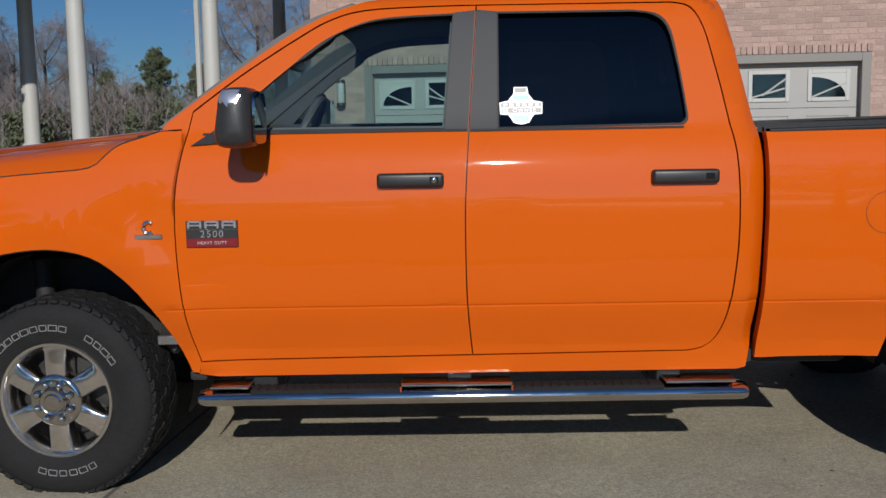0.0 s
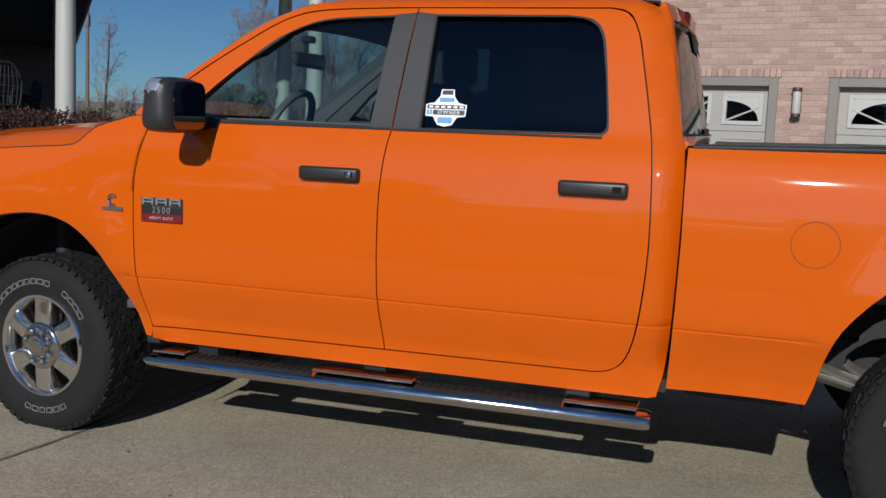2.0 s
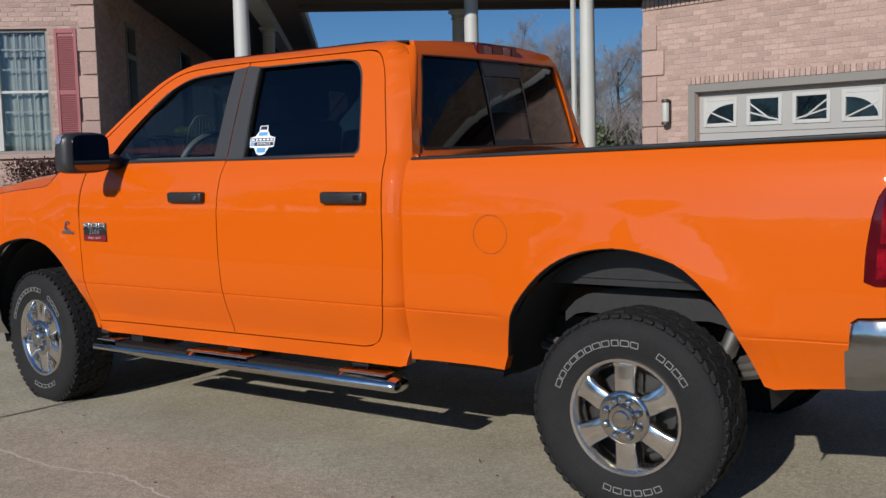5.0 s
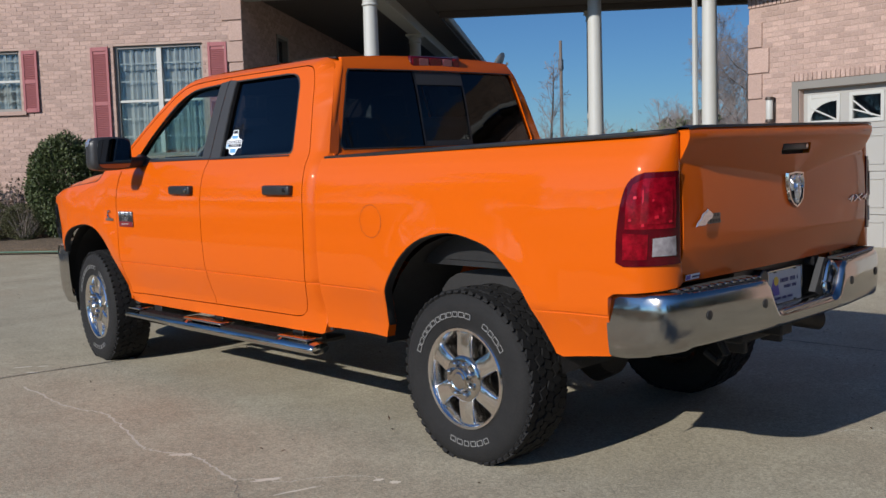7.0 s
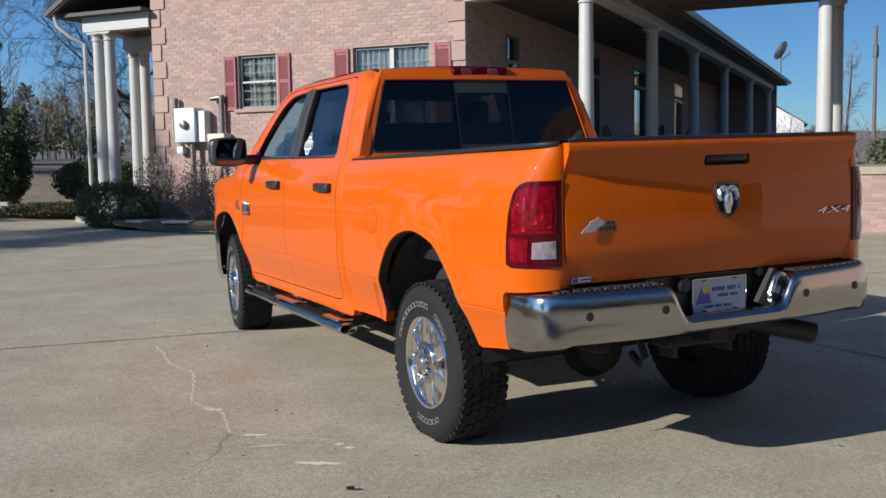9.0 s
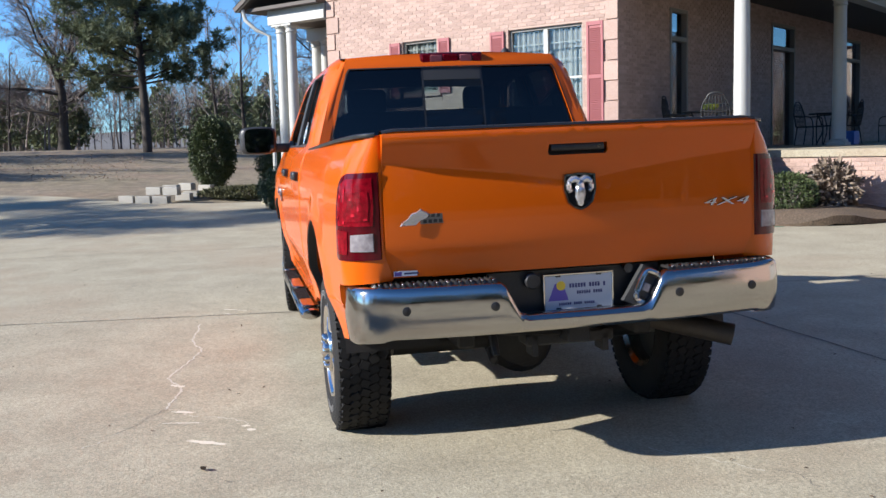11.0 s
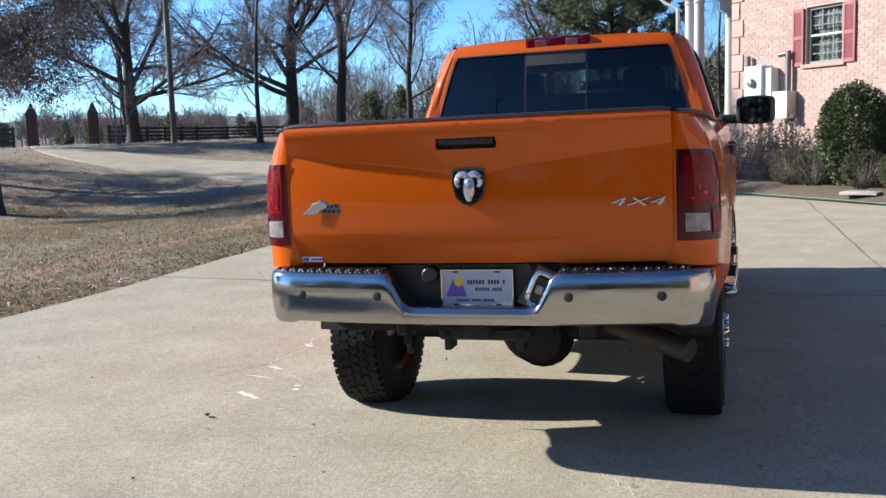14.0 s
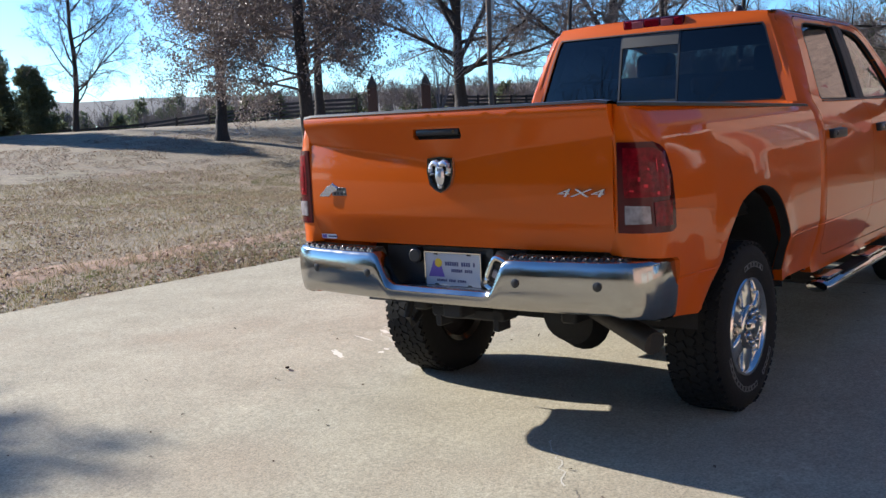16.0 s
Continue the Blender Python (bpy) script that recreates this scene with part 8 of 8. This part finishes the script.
for dx in (-0.066, 0.0, 0.066):
    bm = bmesh.new()
    box(bm, dx - 0.028, dx - 0.018, 0.021, 0.051, 0.002, 0.009, 0.002, 1, m)
    box(bm, dx + 0.018, dx + 0.028, 0.021, 0.051, 0.002, 0.009, 0.002, 1, m)
    box(bm, dx - 0.028, dx + 0.028, 0.043, 0.052, 0.002, 0.009, 0.002, 1, m)
    box(bm, dx - 0.020, dx + 0.020, 0.030, 0.037, 0.002, 0.008, 0.002, 1, m)
    part("badge_emblem", bm, M_SILVER, badge)
# small fender emblem
m = on_side(0.392, 1.090)
emb = plaque("fender_emblem", m, 0.105, 0.017, M_GREYMETAL, TRUCK, "grey bar with a chrome curl", 0.004, 0.0015, 0, -0.030)
bm = bmesh.new()
tube(bm, [tuple(m @ Vector((0.002 + 0.020 * math.cos(a), 0.006 + 0.022 * math.sin(a), 0.004))) for a in [radians(50 + i * 26) for i in range(11)]], 0.008, 8)
part("emblem_curl", bm, M_CHROME, emb)
# window sticker on the rear door
def on_glass(u, v):
    e = 0.02
    a, b = half_width(u, v - e), half_width(u, v + e)
    return Matrix.Translation((u, -(half_width(u, v) - 0.0205), v)) @ Matrix.Rotation(radians(90 - math.degrees(math.atan2(a - b, 2 * e))), 4, "X")
m = on_glass(1.835, 1.540)
def outline_plate(name, pts, z, mat, parent, label=""):
    bm = bmesh.new()
    f = [bm.verts.new(m @ Vector((x, y, z))) for x, y in pts]
    bm.faces.new(f)
    r = bmesh.ops.extrude_face_region(bm, geom=list(bm.faces))
    off = (m.to_3x3() @ Vector((0, 0, 0.0006)))
    for v in r["geom"]:
        if isinstance(v, bmesh.types.BMVert):
            v.co += off
    return part(name, bm, mat, parent, label, smooth=0)
body_pts = [(-0.082, -0.035), (-0.05, -0.038), (-0.03, -0.070), (0.0, -0.078), (0.03, -0.070), (0.05, -0.038), (0.082, -0.035), (0.084, 0.012), (0.05, 0.020), (0.030, 0.045), (0.026, 0.074), (-0.026, 0.074), (-0.030, 0.045), (-0.05, 0.020), (-0.084, 0.012)]
stk = outline_plate("window_sticker", body_pts, 0.0, M_STICKERW, TRUCK, "white and blue dealer sticker on the rear window")
for a, b, y0, y1, mt, nm in ((-0.078, 0.078, -0.006, 0.010, M_STICKERK, "sticker_band"), (-0.052, 0.078, -0.030, -0.010, M_STICKERK, "sticker_band"), (-0.078, -0.056, -0.030, -0.010, M_STICKERB, "sticker_patch"), (-0.030, 0.030, -0.064, -0.040, M_STICKERB, "sticker_patch"), (-0.022, 0.022, 0.052, 0.070, M_STICKERK, "sticker_band"), (-0.03, 0.03, 0.022, 0.040, M_STICKERB, "sticker_patch")):
    outline_plate(nm, [(a, y0), (b, y0), (b, y1), (a, y1)], 0.0008, mt, stk)
text_mesh("OWNER", 0.021, 0.0003, M_STICKERW, stk, m @ pose(0.013, -0.0205, 0.0018), "sticker_word", spacing=1.3)
text_mesh("1", 0.022, 0.0003, M_STICKERW, stk, m @ pose(-0.067, -0.0205, 0.0018), "sticker_number")
for i in range(6):
    x = -0.062 + i * 0.025
    outline_plate("sticker_mark", [(x - 0.008, -0.002), (x + 0.008, -0.002), (x + 0.008, 0.006), (x - 0.008, 0.006)], 0.0016, M_STICKERW, stk)


# tailgate marks
def on_gate(y, z, lift=0.002):
    """Pose on the tailgate, x across, y up, z outward."""
    e = 0.02
    tilt = math.degrees(math.atan2(TG_X(z + e, y) - TG_X(z - e, y), 2 * e))
    return Matrix.Translation((TG_X(z, y) - TG_BOW(y) + lift, y, z)) @ Matrix.Rotation(radians(90), 4, "Z") @ Matrix.Rotation(radians(90 + tilt), 4, "X")


text_mesh("4X4", 0.062, 0.006, M_SILVER, tailgate, on_gate(0.67, 1.134, 0.004) @ Matrix.Diagonal((1.95, 0.74, 1, 1)), "drive_badge", shear=0.25, spacing=1.05, label="chrome 4X4 badge")
m = on_gate(0.006, 1.212) @ Matrix.Scale(1.12, 4)
shield = [(-0.062, 0.066), (0.0, 0.072), (0.062, 0.066), (0.066, 0.010), (0.052, -0.040), (0.026, -0.062), (0.0, -0.072), (-0.026, -0.062), (-0.052, -0.040), (-0.066, 0.010)]
bm = bmesh.new()
f = [bm.verts.new(m @ Vector((x, y, 0.0))) for x, y in shield]
g = [bm.verts.new(m @ Vector((x * 0.96, y * 0.96, 0.012))) for x, y in shield]
h = [bm.verts.new(m @ Vector((x * 0.86, y * 0.86, 0.012))) for x, y in shield]
k_ = [bm.verts.new(m @ Vector((x * 0.84, y * 0.84, 0.006))) for x, y in shield]
for p, q in ((f, g), (g, h), (h, k_)):
    for i in range(10):
        bm.faces.new((p[i], p[(i + 1) % 10], q[(i + 1) % 10], q[i]))
sh = part("tailgate_emblem", bm, M_CHROME, tailgate, "chrome shield emblem on a black ground")
bm = bmesh.new()
bm.faces.new([bm.verts.new(m @ Vector((x * 0.85, y * 0.85, 0.007))) for x, y in shield])
part("emblem_ground", bm, M_GLOSSBLACK, sh)
bm = bmesh.new()
for sx in (-1, 1):
    tube(bm, [tuple(m @ Vector((sx * (0.022 + 0.022 * math.cos(a)), 0.020 + 0.026 * math.sin(a), 0.012))) for a in [radians(190 - i * 30) for i in range(9)]], [0.018 - 0.0010 * i for i in range(9)], 8)
lathe(bm, [(0.018, 0.0), (0.022, 0.006), (0.015, 0.016), (0.001, 0.019)], 12, m @ pose(0, -0.002, 0.006) @ Matrix.Diagonal((1, 2.0, 1, 1)))
lathe(bm, [(0.012, 0.0), (0.012, 0.008), (0.001, 0.012)], 12, m @ pose(0, -0.040, 0.006) @ Matrix.Diagonal((1, 1.2, 1, 1)))
part("emblem_relief", bm, M_SILVER, sh)
m = on_gate(-0.655, 1.140)
tb_ = plaque("trim_badge", m, 0.10, 0.040, M_GREYMETAL, tailgate, "chrome trim badge with a curved ornament", 0.003, 0.001, 0.040, -0.006)
orn = [(-0.095, -0.032), (-0.085, -0.018), (-0.060, -0.002), (-0.045, 0.018), (-0.022, 0.024), (-0.006, 0.036), (0.006, 0.028), (0.022, 0.020), (0.030, 0.010), (0.020, -0.004), (-0.005, -0.010), (-0.030, -0.032)]
bm = bmesh.new()
lo = [bm.verts.new(m @ Vector((x, y, 0.001))) for x, y in orn]
hi = [bm.verts.new(m @ Vector((-0.03 + (x + 0.03) * 0.9, (y + 0.004) * 0.86 - 0.004, 0.0065))) for x, y in orn]
bm.faces.new(hi)
for i in range(12):
    bm.faces.new((lo[i], lo[(i + 1) % 12], hi[(i + 1) % 12], hi[i]))
part("badge_ornament", bm, M_SILVER, tb_)
for dy in (0.007, -0.016):
    for i in range(4 if dy < 0 else 3):
        plaque("badge_mark", m, 0.015, 0.014, M_BLACK, tb_, "", 0.004, 0.001, (0.010 if dy < 0 else 0.022) + i * 0.021, dy)
m = on_gate(-0.720, 0.914)
st_ = plaque("dealer_sticker", m, 0.115, 0.022, M_STICKERW, tailgate, "small white dealer sticker", 0.001, 0.0003)
plaque("sticker_hill", m, 0.030, 0.018, M_PURPLE, st_, "", 0.0016, 0.0003, -0.040, 0)
plaque("sticker_line", m, 0.060, 0.007, M_NAVY, st_, "", 0.0016, 0.0003, 0.015, 0.0)

# licence plate print: bars for the words, a hill and a sun
m = Matrix.Translation((4.846, 0.0075, 0.788)) @ Matrix.Rotation(radians(90), 4, "Z") @ Matrix.Rotation(radians(90), 4, "X")
bm = bmesh.new()
vs = [bm.verts.new(m @ Vector(p)) for p in ((-0.135, -0.035, 0.0006), (-0.045, -0.035, 0.0006), (-0.062, 0.018, 0.0006), (-0.085, 0.042, 0.0006), (-0.105, 0.036, 0.0006))]
bm.faces.new(vs)
part("plate_hill", bm, M_PURPLE, plate)
bm = bmesh.new()
lathe(bm, [(0.020, 0.0), (0.020, 0.0012)], 20, m @ pose(-0.078, 0.028, 0.0004))
part("plate_sun", bm, M_YELLOW, plate)
for y, h_, x0, widths in ((0.026, 0.018, -0.036, (0.012,) * 13), (-0.004, 0.014, -0.004, (0.010,) * 11), (-0.050, 0.011, -0.085, (0.009,) * 17)):
    x = x0
    for i, w_ in enumerate(widths):
        if i not in (6, 11):
            plaque("plate_mark", m, w_ * 0.72, h_, M_NAVY, plate, "", 0.0012, 0.0002, x, y)
        x += w_ * 1.05
bm = bmesh.new()
for x0, x1, y0, y1 in ((-0.156, 0.156, 0.072, 0.079), (-0.156, 0.156, -0.079, -0.072), (-0.156, -0.149, -0.072, 0.072), (0.149, 0.156, -0.072, 0.072)):
    box(bm, x0, x1, y0, y1, 0, 0.004, 0.001, 1, m)
part("plate_frame", bm, M_CHROME, plate, "thin chrome plate frame")
for x in (-0.09, 0.09):
    for y in (-0.068, 0.068):
        plaque("plate_slot", m, 0.022, 0.006, M_BLACK, plate, "", 0.0045, 0.001, x, y)

# socket bezel in the bumper's recess, hitch plug, plate lamp
bm = bmesh.new()
mm = Matrix.Translation((4.912, 0.288, 0.795)) @ Matrix.Rotation(radians(90), 4, "Z") @ Matrix.Rotation(radians(90), 4, "X") @ Matrix.Rotation(radians(-24), 4, "Z")
loop = [tuple(mm @ Vector((0.038 * math.copysign(abs(math.cos(a)) ** 0.5, math.cos(a)), 0.068 * math.copysign(abs(math.sin(a)) ** 0.5, math.sin(a)), 0.006))) for a in [2 * math.pi * i / 32 for i in range(33)]]
tube(bm, loop, 0.013, 8, False)
part("socket_panel", panel([(-0.07, -0.09), (0.055, -0.09), (0.055, 0.082), (-0.045, 0.082)], [], lambda u, v: tuple(mm @ Vector((u, v, -0.014))), [], [], lambda co: (-0.03, 0, 0)), M_TRIM, bumper, "grey plastic socket panel")
bez = part("socket_bezel", bm, M_CHROME, bumper, "chrome bezel round the trailer socket")
bm = bmesh.new()
box(bm, -0.03, 0.03, -0.05, 0.05, -0.018, 0.0, 0.004, 1, mm)
part("socket", bm, M_BLACK, bez)
bm = bmesh.new()
box(bm, -0.02, 0.012, -0.02, 0.015, -0.002, 0.012, 0.004, 1, mm)
part("plate_lamp", bm, M_LENSCLEAR, bez, "clear plate lamp lens")
bm = bmesh.new()
lathe(bm, [(0.035, 0.0), (0.035, 0.03), (0.028, 0.036), (0.001, 0.036)], 18, Matrix.Translation((4.825, -0.195, 0.845)) @ Matrix.Rotation(radians(90), 4, "Y"))
part("plug_cover", bm, M_BLACK, bumper)
bm = bmesh.new()
lathe(bm, [(0.02, 0.0), (0.02, 0.03), (0.001, 0.03)], 14, Matrix.Translation((4.84, 0.225, 0.875)) @ Matrix.Rotation(radians(90), 4, "Y"))
part("gate_camera", bm, M_BLACK, bumper)
# step plates on the boards
for s in (-1, 1):
    for a, b in ((0.60, 0.755), (1.35, 1.785), (2.385, 2.66)):
        bm = bmesh.new()
        box(bm, a, b, s * 0.962 - 0.053, s * 0.962 + 0.053, 0.455, 0.4675, 0.003, 1)
        part("step_plate", bm, M_CHROME, TRUCK, "polished step plate")
# tow hooks and shackles under the rear
bm = bmesh.new()
tube(bm, [(4.72, -0.34, 0.60), (4.76, -0.34, 0.53), (4.72, -0.34, 0.49), (4.66, -0.34, 0.53)], 0.018, 8)
part("tow_hook", bm, M_UNDER, TRUCK)
bm = bmesh.new()
for x, y in ((4.70, -0.16), (4.70, 0.16)):
    box(bm, x - 0.05, x + 0.05, y - 0.015, y + 0.015, 0.50, 0.60, 0.004, 1)
box(bm, 4.62, 4.75, -0.20, 0.20, 0.545, 0.60, 0.01, 1)
part("hitch_bracket", bm, M_UNDER, TRUCK)
bm = bmesh.new()
lathe(bm, [(0.02, -0.16), (0.13, -0.10), (0.175, 0.0), (0.13, 0.10), (0.02, 0.14)], 20, Matrix.Translation((3.80, 0.02, 0.40)) @ Matrix.Rotation(radians(90), 4, "Y"))
part("differential", bm, M_UNDER, TRUCK)
bm = bmesh.new()
lathe(bm, [(0.34, -0.11), (0.36, -0.10), (0.36, 0.10), (0.34, 0.11), (0.20, 0.11), (0.20, -0.11)], 32, Matrix.Translation((4.42, -0.05, 0.70)), close=True)
part("spare_tyre", bm, M_RUBBER, TRUCK)
# roof antenna base
bm = bmesh.new()
lathe(bm, [(0.035, 0.0), (0.03, 0.02), (0.012, 0.04), (0.001, 0.042)], 16, Matrix.Translation((2.42, 0.42, 1.995)))
part("antenna_base", bm, M_BLACK, TRUCK)
# dark disc on the capped exhaust end, painting the shade of a hollow mouth
bm = bmesh.new()
d_ = Vector((0.24, 0.35, -0.09)).normalized()
lathe(bm, [(0.045, 0.0), (0.045, 0.003), (0.001, 0.003)], 20, Matrix.Translation(Vector((4.60, 0.85, 0.485))) @ d_.to_track_quat("Z", "Y").to_matrix().to_4x4())
part("pipe_mouth", bm, M_UNDER, TRUCK)
# inner pillars
for s in (-1, 1):
    for pts, w_ in (([(0.46, 1.46), (0.72, 1.66), (0.985, 1.85), (1.22, 1.945)], 0.05), ([(1.63, 1.40), (1.66, 1.94)], 0.07), ([(2.53, 1.40), (2.49, 1.92)], 0.06)):
        bm = bmesh.new()
        grid(bm, spline(pts, 3), [-w_, w_], lambda p, d: (p[0] + d, s * (half_width(p[0], min(1.93, p[1])) - 0.062), p[1] - d * 0.3))
        part("pillar_lining", bm, M_DASH, TRUCK)
# shut line of the hood over the wing, and the black roof joints
for s in (-1, 1):
    bm = bmesh.new()
    pts = spline([(0.43, 1.462), (0.36, 1.440), (0.278, 1.411), (0.23, 1.375), (0.167, 1.327), (0.0, 1.310), (-0.18, 1.296), (-0.42, 1.267), (-0.62, 1.217)], 3)
    tube(bm, [(u, s * (half_width(u, v) - 0.001), v) for u, v in pts], 0.0032, 6)
    part("hood_gap", bm, M_UNDER, TRUCK)
    bm = bmesh.new()
    tube(bm, [(x + max(0, (x - 2.4) / 0.2) * 0.012, s * 0.682, roof_z(x, 0.682) - 0.003) for x in (2.2, 2.4, 2.5, 2.56, 2.605)], 0.006, 6)
    part("roof_joint", bm, M_UNDER, TRUCK)
# windscreen wiper
bm = bmesh.new()
tube(bm, [(0.40, -0.55, 1.468), (0.36, -0.25, 1.472), (0.30, 0.05, 1.476)], 0.010, 6)
part("wiper", bm, M_BLACK, TRUCK)
